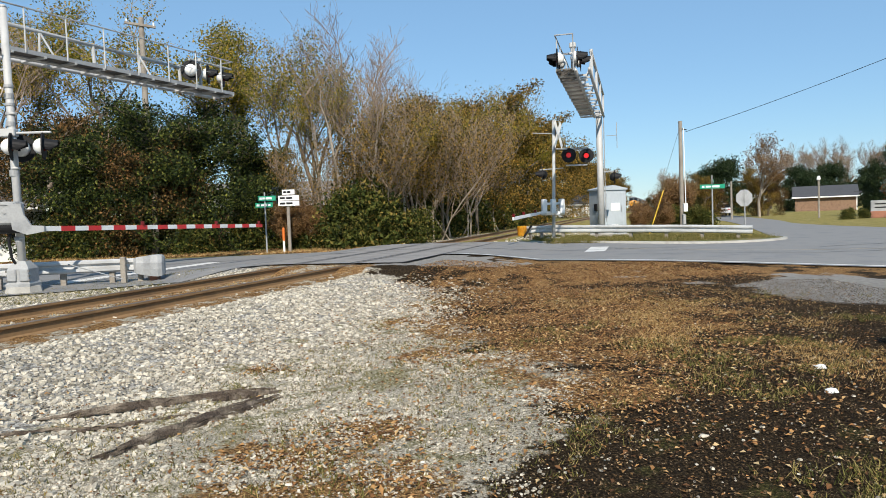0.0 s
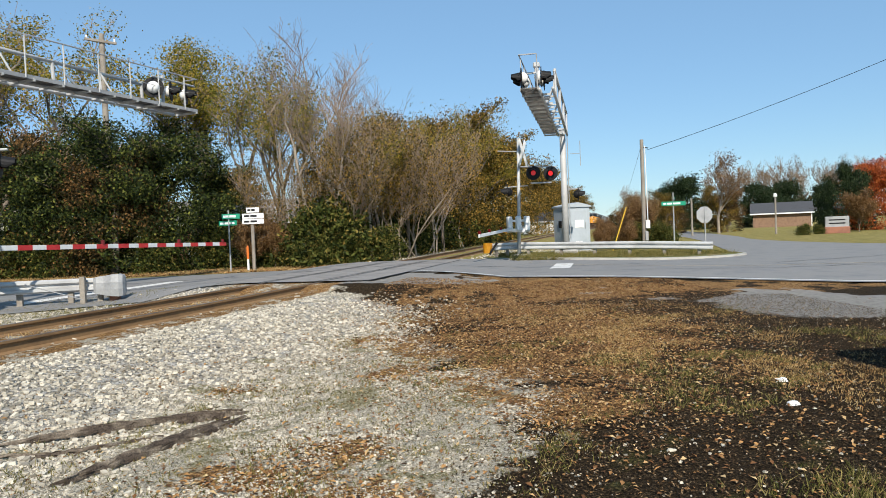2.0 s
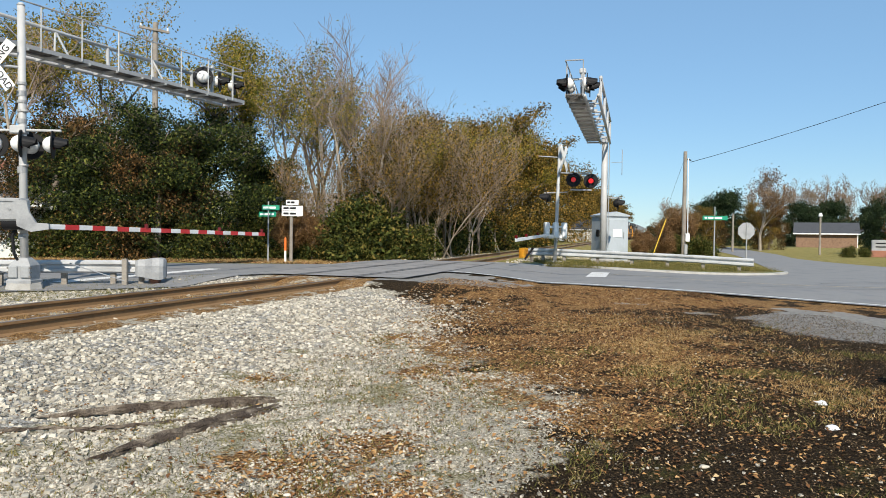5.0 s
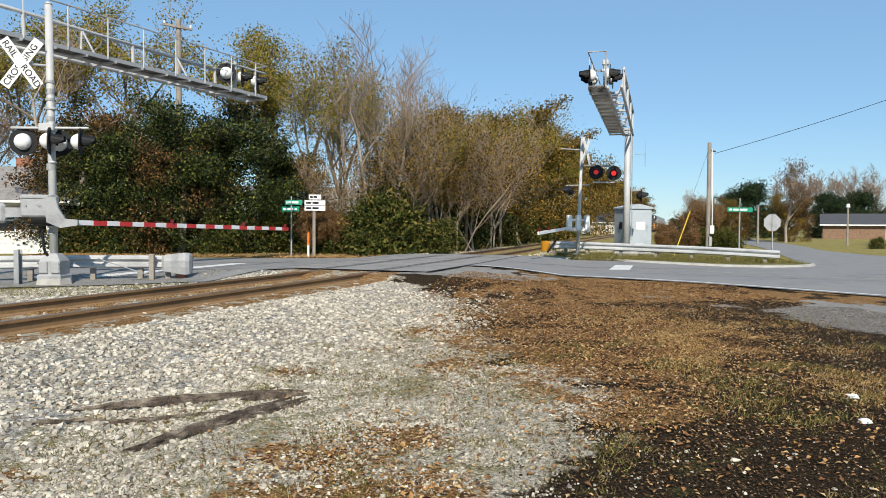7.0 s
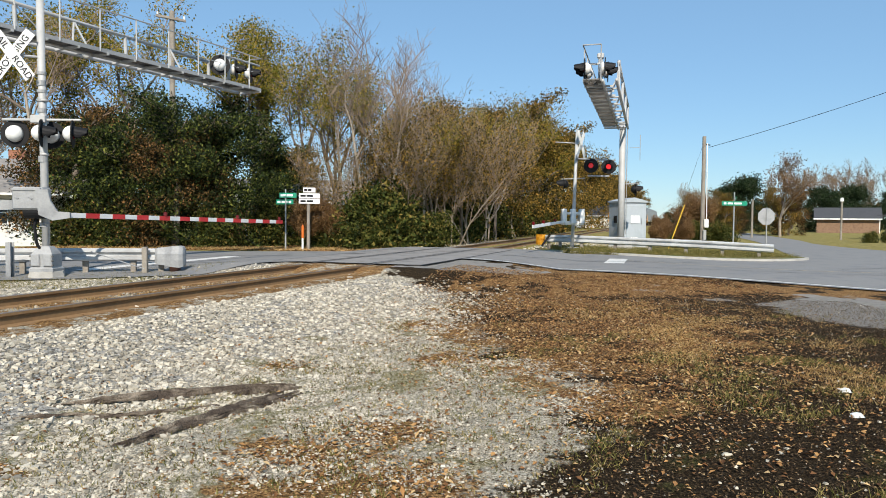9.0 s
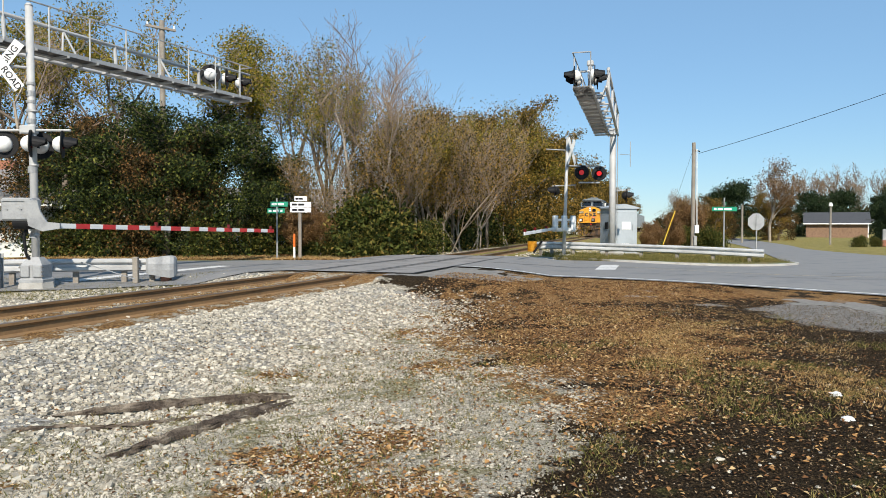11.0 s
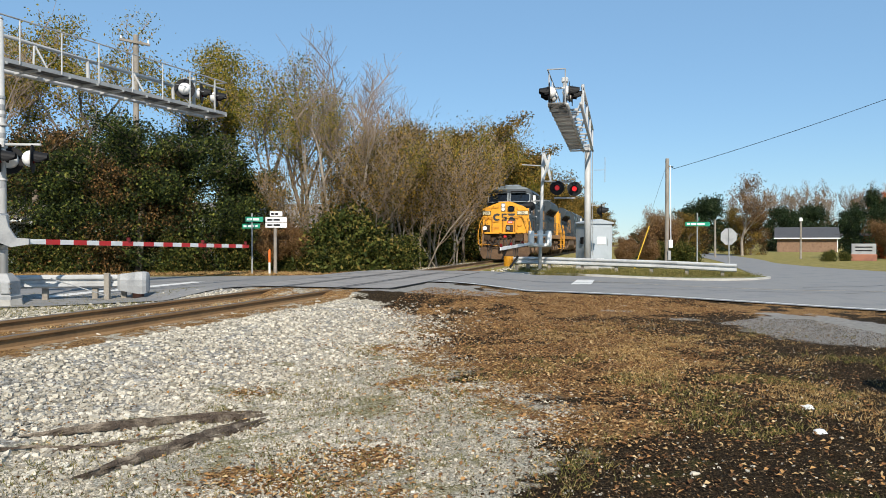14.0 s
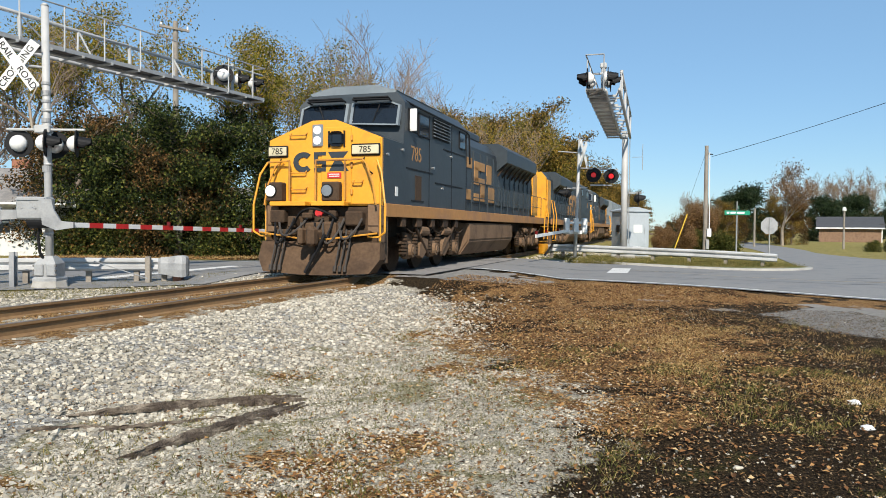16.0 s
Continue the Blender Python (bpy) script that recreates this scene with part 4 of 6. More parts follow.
LEAF = dict(
    # Darkest stops of evergreen, rust and olive carry the shade between leaf clumps as colour.
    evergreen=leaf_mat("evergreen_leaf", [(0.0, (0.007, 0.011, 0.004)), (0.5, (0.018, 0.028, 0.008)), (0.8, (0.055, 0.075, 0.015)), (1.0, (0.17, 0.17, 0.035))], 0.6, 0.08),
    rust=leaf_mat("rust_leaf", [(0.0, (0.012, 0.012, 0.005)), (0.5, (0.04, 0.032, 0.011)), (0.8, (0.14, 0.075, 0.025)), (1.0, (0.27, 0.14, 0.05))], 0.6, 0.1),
    gold=leaf_mat("gold_leaf", [(0.0, (0.04, 0.05, 0.010)), (0.4, (0.17, 0.165, 0.025)), (0.8, (0.38, 0.28, 0.04)), (1.0, (0.5, 0.33, 0.07))], 0.6, 0.35),
    brown=leaf_mat("brown_leaf", [(0.0, (0.09, 0.05, 0.02)), (0.5, (0.18, 0.10, 0.04)), (1.0, (0.30, 0.175, 0.075))]),
    olive=leaf_mat("olive_leaf", [(0.0, (0.022, 0.022, 0.007)), (0.4, (0.09, 0.07, 0.016)), (0.8, (0.25, 0.155, 0.03)), (1.0, (0.42, 0.24, 0.05))], 0.6, 0.2),
    ivy=leaf_mat("ivy_leaf", [(0.0, (0.012, 0.018, 0.005)), (0.45, (0.05, 0.066, 0.014)), (0.8, (0.12, 0.125, 0.028)), (1.0, (0.27, 0.19, 0.05))], 0.6, 0.25),
    flame=leaf_mat("flame_leaf", [(0.0, (0.16, 0.03, 0.01)), (0.5, (0.38, 0.075, 0.02)), (1.0, (0.5, 0.16, 0.04))]),
    conifer=leaf_mat("needle", [(0.0, (0.008, 0.016, 0.007)), (0.6, (0.022, 0.038, 0.014)), (1.0, (0.045, 0.06, 0.022))], 0.5, 0.1),
    dry=leaf_mat("dry_leaf", [(0.0, (0.06, 0.032, 0.018)), (0.4, (0.22, 0.105, 0.042)), (0.75, (0.42, 0.235, 0.09)), (1.0, (0.52, 0.38, 0.2))], 0.8, 0.1),
    humus=leaf_mat("humus_leaf", [(0.0, (0.012, 0.007, 0.004)), (0.55, (0.05, 0.032, 0.017)), (0.85, (0.16, 0.105, 0.055)), (1.0, (0.34, 0.25, 0.15))], 0.95, 0.0),
    straw=leaf_mat("straw_blade", [(0.0, (0.16, 0.085, 0.03)), (0.5, (0.42, 0.265, 0.10)), (1.0, (0.60, 0.45, 0.22))], 0.8, 0.15),
    blade=leaf_mat("blade", [(0.0, (0.05, 0.06, 0.012)), (0.5, (0.14, 0.13, 0.035)), (1.0, (0.36, 0.28, 0.11))], 0.7, 0.2),
)


def tree(name, seed, label, height, spread, trunk_r, bark, leaf=None, per=10, size=0.12, radius=0.5, levels=3, split=3, first=0.3, up=0.6, low=0.0, wob=0.22, thin=0.008, category="tree", group="", stems=1):
    rng = random.Random(seed)
    segs, tips = limbs(rng, height, spread, trunk_r, levels, split, rng.uniform(-.08, .08), first, up, wob, stems)
    t = thing(name, Matrix(), label, category, group)
    thick = [s for s in segs if s[2] >= 0.028]
    fine = [s for s in segs if s[2] < 0.028]
    V, F = sticks(thick, thin)
    trunk = mesh_np("trunk", V, F, bark, t)
    if stems > 1:
        trunk["kind"] = "stuff"
    if fine:
        V, F = sticks(fine, thin)
        mesh_np("branchwork", V, F, "twig", t)["kind"] = "stuff"
    if leaf:
        pts = [p for p, _ in tips]
        if low:
            wide = max(math.hypot(p.x, p.y) for p in pts)
            bare_pts = list(pts)
            for _ in range(int(len(bare_pts) * low * 0.25)):
                a, z = rng.uniform(0, 6.283), rng.uniform(0.03, 0.75) * height
                rr = wide * (0.55 + 0.45 * rng.random()) * (1.0 if z < 0.5 * height else 1.5 - z / height)
                c = Vector((rr * math.cos(a), rr * math.sin(a), z))
                for _ in range(5):
                    pts.append(c + Vector((rng.gauss(0, .35), rng.gauss(0, .35), rng.gauss(0, .22))) * (radius / 0.55))
        V, F = leaves_at(pts, per, size, radius, seed)
        V[:, 2] = np.maximum(V[:, 2], 0.02)
        mesh_np("crown", V, F, LEAF[leaf], t)
    return t


def put(ob, X, Y, k=1.0, turn=0.0, sink=0.0, first=False):
    m = pose(X, Y, gz(X, Y) - sink, 0, 0, turn)
    if first:
        ob.matrix_basis = m
        ob.scale = (k, k, k)
        return ob
    c = copy_thing(ob, m)
    c.scale = (k, k, k)
    return c


def plant(ob, places):
    """The first place takes the tree itself, the others take copies: X, Y, size, turn."""
    for i, (X, Y, k, turn) in enumerate(places):
        put(ob, X, Y, k, turn, first=(i == 0))


def px_row(px, Y):
    return (px - 784) / 1289 * Y


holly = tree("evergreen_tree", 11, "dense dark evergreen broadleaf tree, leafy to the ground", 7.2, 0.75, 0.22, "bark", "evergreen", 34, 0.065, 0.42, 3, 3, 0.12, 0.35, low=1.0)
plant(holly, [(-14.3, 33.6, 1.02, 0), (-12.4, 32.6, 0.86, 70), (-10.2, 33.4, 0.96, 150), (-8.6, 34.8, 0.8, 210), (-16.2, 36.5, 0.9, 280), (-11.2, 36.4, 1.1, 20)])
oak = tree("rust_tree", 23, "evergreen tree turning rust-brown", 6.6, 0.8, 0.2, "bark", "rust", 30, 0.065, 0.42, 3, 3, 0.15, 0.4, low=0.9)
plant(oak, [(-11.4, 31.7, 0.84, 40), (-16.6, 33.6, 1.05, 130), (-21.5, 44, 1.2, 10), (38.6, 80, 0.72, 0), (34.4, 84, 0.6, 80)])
gold = tree("golden_tree", 5, "tall tree with thinning yellow-green autumn leaves", 12.5, 0.55, 0.2, "bark", "gold", 30, 0.062, 0.55, 4, 2, 0.18, 0.55)
plant(gold, [(-9.3, 41.0, 1.06, 120), (-24, 44, 1.25, 60), (3.4, 56, 0.8, 30), (5.8, 62, 0.84, 200), (9.0, 68, 0.82, 280), (12.0, 78, 0.86, 170)])
tall = tree("sparse_tree", 31, "tall thin half-bare tree with a few green-brown leaves", 11.5, 0.55, 0.15, "bark", "gold", 7, 0.058, 0.5, 4, 2, 0.2, 0.6)
plant(tall, [(-6.6, 37.5, 1.0, 0), (-5.2, 36.0, 0.92, 100), (-10.9, 42, 1.0, 210), (-20.0, 45, 1.35, 300), (-0.2, 34.6, 0.62, 33), (1.2, 38.3, 0.7, 71), (-2.6, 34.2, 0.72, 160), (3.6, 46, 0.78, 230), (6.6, 57, 0.95, 290), (-4.6, 35.2, 0.8, 350), (-27, 48, 1.4, 20), (-30, 40, 1.3, 80)])
bare = tree("bare_tree", 47, "bare pale-stemmed tree in a thicket", 11.2, 0.45, 0.10, "palebark", None, levels=4, split=2, first=0.25, up=0.6, thin=0.006)
plant(bare, [(-3.9, 35.5, 1.02, 0), (-3.5, 32.5, 0.78, 200), (-2.0, 32.2, 0.7, 20), (-4.5, 33.4, 0.85, 110), (-0.6, 32.6, 0.66, 280), (-2.9, 33.6, 0.8, 60), (-2.4, 37.5, 1.0, 140), (-1.2, 40, 0.95, 220), (0.2, 43, 0.85, 320), (-5.4, 38.5, 1.0, 250), (2.2, 50, 0.82, 15), (-22.5, 41, 1.2, 175)])
scrub = tree("brown_scrub", 53, "tangled brown leafless scrub tree", 7.2, 0.5, 0.05, "palebark", "olive", 2, 0.05, 0.5, 4, 2, 0.05, 0.9, wob=0.2, thin=0.006, stems=4)
plant(scrub, [(-1.3, 33.5, 0.9, 0), (-2.6, 34.8, 1.0, 130), (-0.4, 35.2, 1.05, 220), (1.6, 38.6, 1.1, 310), (0.6, 36.2, 1.0, 50), (2.6, 42, 1.05, 150), (5.0, 51, 1.15, 250), (-3.6, 33.2, 0.75, 300), (15.0, 43.8, 0.45, 10), (15.6, 46, 0.5, 90), (15.8, 43.5, 0.42, 190)])
hedge = tree("ivy_thicket", 61, "green and yellowing ivy-covered undergrowth", 2.3, 1.0, 0.05, "bark", "ivy", 30, 0.075, 0.42, 2, 3, 0.1, 0.3, low=1.6, category="shrub")
spots = []
rr = random.Random(8)
for k in range(15):
    s = 29.5 + k * 2.2 + k * k * 0.14
    p = on_track(-4.6 - rr.uniform(0, 0.8), s)
    spots.append((p.x, p.y, rr.uniform(0.85, 1.3) * (1 + 0.03 * k), rr.uniform(0, 360)))
for X, Y, k in ((-4.4, 32.0, 0.62), (-3.4, 31.4, 0.6), (-2.5, 31.3, 0.58), (-1.6, 31.8, 0.62), (-0.8, 32.5, 0.66), (-0.2, 33.6, 0.7), (-5.6, 34.5, 0.8), (-7.6, 33.5, 0.8), (-9.6, 31.6, 0.75), (-13.8, 31.4, 0.7), (-15.8, 31.8, 0.8), (14.6, 41.0, 0.62), (15.8, 40.5, 0.6), (13.2, 40.0, 0.4), (31.3, 52.5, 0.36), (33.2, 53.6, 0.3)):
    spots.append((X, Y, k, rr.uniform(0, 360)))
plant(hedge, spots)
wood = tree("autumn_tree", 71, "broad tree with dull brown-gold autumn leaves", 11.5, 0.55, 0.2, "bark", "olive", 32, 0.10, 0.6, 3, 3, 0.15, 0.55, low=0.8)
pts = []
for k in range(14):
    s = 62 + k * 9 + k * k * 0.9
    p = on_track(-8.4 - rr.uniform(0, 3), s)
    pts.append((p.x, p.y, rr.uniform(0.95, 1.15) * min(1.3, 0.82 + s / 230), rr.uniform(0, 360)))
pts += [(3.2, 52, 0.84, 40), (6.3, 60, 1.04, 0), (11.0, 76, 1.0, 250), (36.6, 78, 0.48, 90), (31.4, 80, 0.42, 200)]
plant(wood, pts)
fir = tree("round_evergreen", 83, "dark rounded evergreen tree across the field", 8.0, 0.8, 0.2, "bark", "conifer", 30, 0.14, 0.7, 3, 3, 0.1, 0.4, low=1.2)
conifer = tree("dark_conifer", 85, "dark upright evergreen beside the orange tree", 6.0, 0.42, 0.16, "bark", "conifer", 34, 0.10, 0.5, 3, 3, 0.1, 0.4, low=1.3)
plant(conifer, [(40.0, 60.5, 0.98, 0)])
conifer.scale = (0.62, 0.62, 0.98)
syc = tree("sycamore", 88, "pale-trunked tree with thin rust-brown leaves on the lawn", 8.6, 0.42, 0.15, "palebark", "brown", 4, 0.08, 0.4, 4, 2, 0.06, 0.75, thin=0.010)
plant(syc, [(33.9, 72, 0.98, 20)])
plant(fir, [(46, 111, 1.04, 0), (60, 112, 0.85, 90), (68, 120, 0.95, 10), (37, 172, 1.0, 50), (68, 180, 0.8, 100), (67.5, 212, 0.5, 140), (72, 214, 0.7, 220), (79, 222, 0.75, 290), (87, 232, 0.85, 15), (50, 134, 0.55, 20), (95, 150, 1.0, 60)])
fire = tree("orange_tree", 91, "maple in bright orange-red autumn leaf", 6.2, 0.75, 0.15, "bark", "flame", 26, 0.09, 0.5, 3, 3, 0.15, 0.5, low=0.8)
plant(fire, [(43.0, 61, 0.98, 0), (49, 131, 0.5, 40)])
brush = tree("grey_shrub", 97, "leafless grey-brown roadside shrub", 3.4, 0.75, 0.04, "bark", "brown", 4, 0.05, 0.35, 4, 3, 0.05, 0.9, thin=0.007, category="shrub")
plant(brush, [(37.4, 55, 1.0, 0), (13.6, 40.4, 0.5, 50), (14.6, 41.8, 0.85, 110), (15.2, 42.4, 0.9, 200), (-5.6, 31.2, 0.6, 260), (-4.7, 31.6, 0.65, 300), (11.0, 36.6, 0.36, 20), (11.9, 38.6, 0.42, 130), (12.6, 41.0, 0.5, 240), (13.9, 44.6, 0.55, 330), (12.3, 36.4, 0.42, 75)])
grey = tree("far_bare_tree", 101, "far bare grey-brown tree on the skyline", 13, 0.4, 0.2, "bark", "brown", 1, 0.1, 0.6, 4, 2, 0.05, 0.9, thin=0.02)
plant(grey, [(73, 150, 1.1, 0), (79, 152, 1.05, 70), (83, 149, 0.95, 20), (86, 156, 1.15, 130), (89, 152, 1.0, 270), (92, 160, 1.2, 200), (96, 153, 1.05, 330), (99, 158, 1.1, 250), (103, 155, 1.1, 160), (107, 160, 1.2, 300), (115, 165, 1.15, 30), (66, 160, 0.9, 110), (124, 165, 1.1, 190), (58, 170, 0.8, 10), (23, 66, 0.38, 10), (-45, 70, 1.2, 60), (-38, 62, 1.1, 120), (-33, 75, 1.2, 180)])


def far_woods():
    """A ragged belt of woods round the horizon."""
    g = np.random.default_rng(3)
    pts = []
    for k in range(2600):
        a = g.uniform(-1.5, 1.9)
        d = g.uniform(230, 300)
        X, Y = math.sin(a) * d, math.cos(a) * d
        x, s = track_xy(np.array(X), np.array(Y))
        if abs(x) < 9:
            continue
        top = 7 + 5 * noise.noise((a * 14, 0, 0)) + 3 * noise.noise((a * 60, 3, 0))
        pts.append((X, Y, g.uniform(0.3, max(2.0, top))))
    V, F = leaves_at([Vector(p) for p in pts], 12, 0.75, 2.2, 7)
    V[:, 2] = np.maximum(V[:, 2], 0)
    ob = mesh_np("far_woods", V, F, LEAF["rust"])
    return tagged(ob, "hazy belt of brown-green woods on the horizon", "woods", kind="stuff")


far_woods()


# ---- signals ----
def flasher(parent, at, face, lit="", dome="white"):
    """A flashing-light unit: dark disc, domed housing, lens and hood, looking along face."""
    m = Matrix.Translation(at) @ Vector(face).to_track_quat("-Y", "Z").to_matrix().to_4x4()
    bm = BM()
    tube(bm, (0, -0.012, 0), (0, 0.012, 0), 0.305, seg=28)
    disc = part("background_disc", bm, "black", parent, "round black background disc")
    disc.matrix_basis = m
    bm = BM()
    rings = []
    for k in range(6):
        a = k / 5 * math.pi / 2
        rings.append([(0.19 * math.cos(a) * math.cos(w) + 1e-4 * math.cos(w), 0.012 + 0.2 * math.sin(a), (0.19 * math.cos(a) + 1e-4) * math.sin(w)) for w in [6.2832 * i / 16 for i in range(16)]])
    loft(bm, rings)
    bmesh.ops.recalc_face_normals(bm, faces=bm.faces[:])
    part("housing", bm, dome, disc, "domed %s housing" % dome, smooth=True)
    bm = BM()
    tube(bm, (0, -0.03, 0), (0, -0.012, 0), 0.105, seg=20)
    part("lens", bm, lit if lit else "lens", disc, "red lens")
    bm = BM()
    n = 12
    a = [math.pi * (-0.12 + 1.24 * i / n) for i in range(n + 1)]
    outer = [[(0.18 * math.cos(w), y, 0.18 * math.sin(w)) for w in a] + [(0.165 * math.cos(w), y, 0.165 * math.sin(w)) for w in reversed(a)] for y in (-0.012, -0.30)]
    for i, p in enumerate(outer[1]):
        outer[1][i] = (p[0] * 0.92, p[1] + (0.16 if p[2] < 0.02 else 0), p[2] * 0.9 - 0.03)
    loft(bm, outer)
    bmesh.ops.recalc_face_normals(bm, faces=bm.faces[:])
    part("hood", bm, "black", disc)
    return disc


def crossbuck(parent, at, turn, words=True):
    m = pose(*at, 0, 0, turn)
    for k, (ang, w) in enumerate(((-54, ("RAIL", "ROAD")), (54, ("CROS", "SING")))):
        bm = BM()
        box(bm, (0, 0.006 * k, 0), (1.25, 0.006, 0.235), bev=0.002)
        b = part("crossbuck_board", bm, "white", parent, "white crossing board with black letters" if words else "grey back of a crossing board")
        b.matrix_basis = m @ pose(0, -0.02 + 0.012 * k, 0, 0, ang if k == 0 else -54, 0)
        if k == 0:
            b.matrix_basis = m @ pose(0, -0.035, 0, 0, 54, 0)
        if words:
            for i, word in enumerate(w):
                letters(word, 0.2, b, pose(-0.37 + 0.72 * i if k == 0 else -0.33 + 0.62 * i, -0.012 + 0.006 * k, -0.005, 90, 0, 0))


def gate_arm(parent, length, first_red=0.6, striped=True):
    """A striped arm along +y from the hinge."""
    bm = BM()
    box(bm, (0, length / 2, 0), (0.045, length, 0.11), bev=0.004)
    arm = part("gate_arm", bm, "white", parent, "white arm with red stripes")
    y = first_red if striped else length
    while y < length - 0.1:
        bm = BM()
        box(bm, (0, y + 0.2, 0), (0.05, 0.406, 0.114))
        part("red_stripe", bm, "red", arm)
        y += 0.812
    for y in (length * 0.36, length * 0.72, length - 0.1):
        bm = BM()
        tube(bm, (0, y, 0.05), (0, y, 0.16), 0.05, seg=10)
        part("gate_lamp", bm, "lens", arm, "small red gate lamp")
    return arm


def cantilever(name, base, tip, z, mast_h, label):
    """A signal bridge arm: mast, two lower chords with a grated walkway, an upper chord with braces, handrail and lights."""
    b, e = Vector((*base, 0)), Vector((*tip, 0))
    d = e - b
    L = d.length
    z0 = gz(*base)
    t = thing(name, pose(base[0], base[1], z0, 0, 0, -math.degrees(math.atan2(d.x, d.y))), label, "signal mast", "cantilever signals")
    h = z - z0
    bm = BM()
    tube(bm, (0, 0, 0), (0, 0, mast_h - z0), 0.155, 0.13, 20)
    tube(bm, (0, 0, mast_h - z0), (0, 0, mast_h - z0 + 0.05), 0.15, seg=20)
    part("mast", bm, "alu", t, "round aluminium mast", smooth=True)
    bm = BM()
    box(bm, (0, 0, 0.12), (1.0, 1.0, 0.35), bev=0.03)
    part("foundation", bm, "concrete", t, "concrete foundation block")
    for x in (-0.2, 0.2):
        bm = BM()
        tube(bm, (x, -0.4, h), (x, L, h), 0.05, seg=10)
        part("lower_chord", bm, "alu", t, smooth=True)
    bm = BM()
    tube(bm, (-0.2, -0.4, h + 0.95), (-0.2, L - 1.2, h + 0.75), 0.05, seg=10)
    part("upper_chord", bm, "alu", t, smooth=True)
    n = 6
    for k in range(n + 1):
        y = 0.2 + (L - 1.6) * k / n
        bm = BM()
        tube(bm, (-0.2, y, h), (0.2, y, h), 0.03, seg=6)
        if k % 2:
            tube(bm, (-0.2, y, h + 0.85), (0.2, y + 0.2, h), 0.025, seg=6)
            tube(bm, (-0.2, y, h + 0.85), (0.2, y - 0.35, h), 0.025, seg=6)
        else:
            tube(bm, (-0.2, y, h + 0.85), (-0.2, y + 0.05, h), 0.05, seg=8)
            tube(bm, (-0.2, y, h + 0.85), (-0.2, y + 1.2, h), 0.02, seg=6)
        part("brace", bm, "alu", t)
    for x in np.linspace(0.24, 0.74, 15):
        bm = BM()
        box(bm, (x, L / 2, h + 0.05), (0.014, L, 0.045))
        part("grating_bar", bm, "grate", t)
    y = 0.1
    while y < L:
        bm = BM()
        box(bm, (0.49, y, h + 0.06), (0.52, 0.03, 0.03))
        part("grating_slat", bm, "grate", t)
        y += 0.21
    y = 0.15
    while y < L:
        bm = BM()
        box(bm, (0.36, y, h - 0.03), (0.84, 0.06, 0.06))
        part("cross_bar", bm, "alu", t)
        y += 0.85
    for x in (0.23, 0.76):
        bm = BM()
        box(bm, (x, L / 2, h + 0.03), (0.02, L, 0.1))
        part("edge_bar", bm, "galv", t)
    y = 0.5
    while y < L + 0.05:
        bm = BM()
        tube(bm, (0.77, y, h), (0.77, y, h + 1.05), 0.02, seg=6)
        part("handrail_post", bm, "alu", t)
        y += 1.13
    bm = BM()
    chain(bm, [(0.77, -0.3, h + 1.05), (0.77, L, h + 1.05), (0.25, L, h + 1.05), (0.25, L, h)], 0.02)
    chain(bm, [(0.77, -0.3, h + 0.55), (0.77, L, h + 0.55)], 0.01, 5)
    part("handrail", bm, "galv", t)
    return t, L, h


# near signal, left of the track
MZ = gz(-8.81, 16.5)
canti, L, h = cantilever("cantilever_signal", (-11.4, 14.45), (-6.55, 24.6), 5.72, 6.9, "aluminium cantilever signal bridge over the road beside the track")
inv = canti.matrix_basis.to_3x3().inverted()
for y, x, f, lit in ((L - 1.75, 0.6, (-0.25, 1, 0), False), (L - 1.0, 0.6, (0.97, 0.1, 0), False), (L - 0.3, 0.6, (0.97, 0.1, 0), False)):
    flasher(canti, (x, y, h + 0.52), inv @ Vector(f))
bm = BM()
tube(bm, (0.6, L - 1.35, h), (0.6, L - 1.35, h + 0.95), 0.05, seg=8)
tube(bm, (0.6, L - 1.8, h + 0.85), (0.6, L + 0.1, h + 0.85), 0.035, seg=8)
part("light_bracket", bm, "alu", canti)

mast = thing("crossing_signal", pose(-8.81, 16.5, MZ), "white and grey crossing signal mast with crossbuck and flashers", "crossing signal", "crossing signals")
bm = BM()
tube(bm, (0, 0, 0.1), (-0.08, 0, 6.3), 0.085, 0.08, 16)
tube(bm, (-0.08, 0, 6.3), (-0.08, 0, 6.36), 0.09, 0.05, 16)
for z in (1.2, 2.75, 3.95):
    tube(bm, (-0.02, 0, z), (-0.02, 0, z + 0.05), 0.095, seg=16)
part("mast", bm, "alu", mast, "round aluminium mast", smooth=True)
bm = BM()
tube(bm, (0, 0, -0.1), (0, 0, 0.16), 0.42, 0.36, 8)
part("foundation", bm, "concrete", mast, "worn concrete foundation")
bm = BM()
loft(bm, [[(k * x, k * y, z) for x, y in ((-0.27, -0.25), (0.27, -0.25), (0.27, 0.25), (-0.27, 0.25))] for k, z in ((1.0, 0.16), (1.0, 0.22), (0.86, 0.26), (0.86, 0.55), (0.7, 0.62), (0.42, 0.72))])
bmesh.ops.recalc_face_normals(bm, faces=bm.faces[:])
base = part("junction_box", bm, "galv", mast, "grey cast junction base")
for x in (-0.13, 0.14):
    bm = BM()
    box(bm, (x, -0.235, 0.41), (0.2, 0.05, 0.27), bev=0.02)
    part("cover", bm, "galv", base)
for x in (-0.24, 0.24):
    for z in (0.3, 0.4, 0.5):
        bm = BM()
        tube(bm, (x, -0.2, z), (x, -0.25, z), 0.022, seg=8)
        part("bolt", bm, "grate", base)
bm = BM()
chain(bm, [(-0.1, -0.12, 1.5), (-0.16, -0.2, 1.2), (-0.13, -0.18, 0.8), (-0.08, -0.12, 0.66)], 0.032, 8)
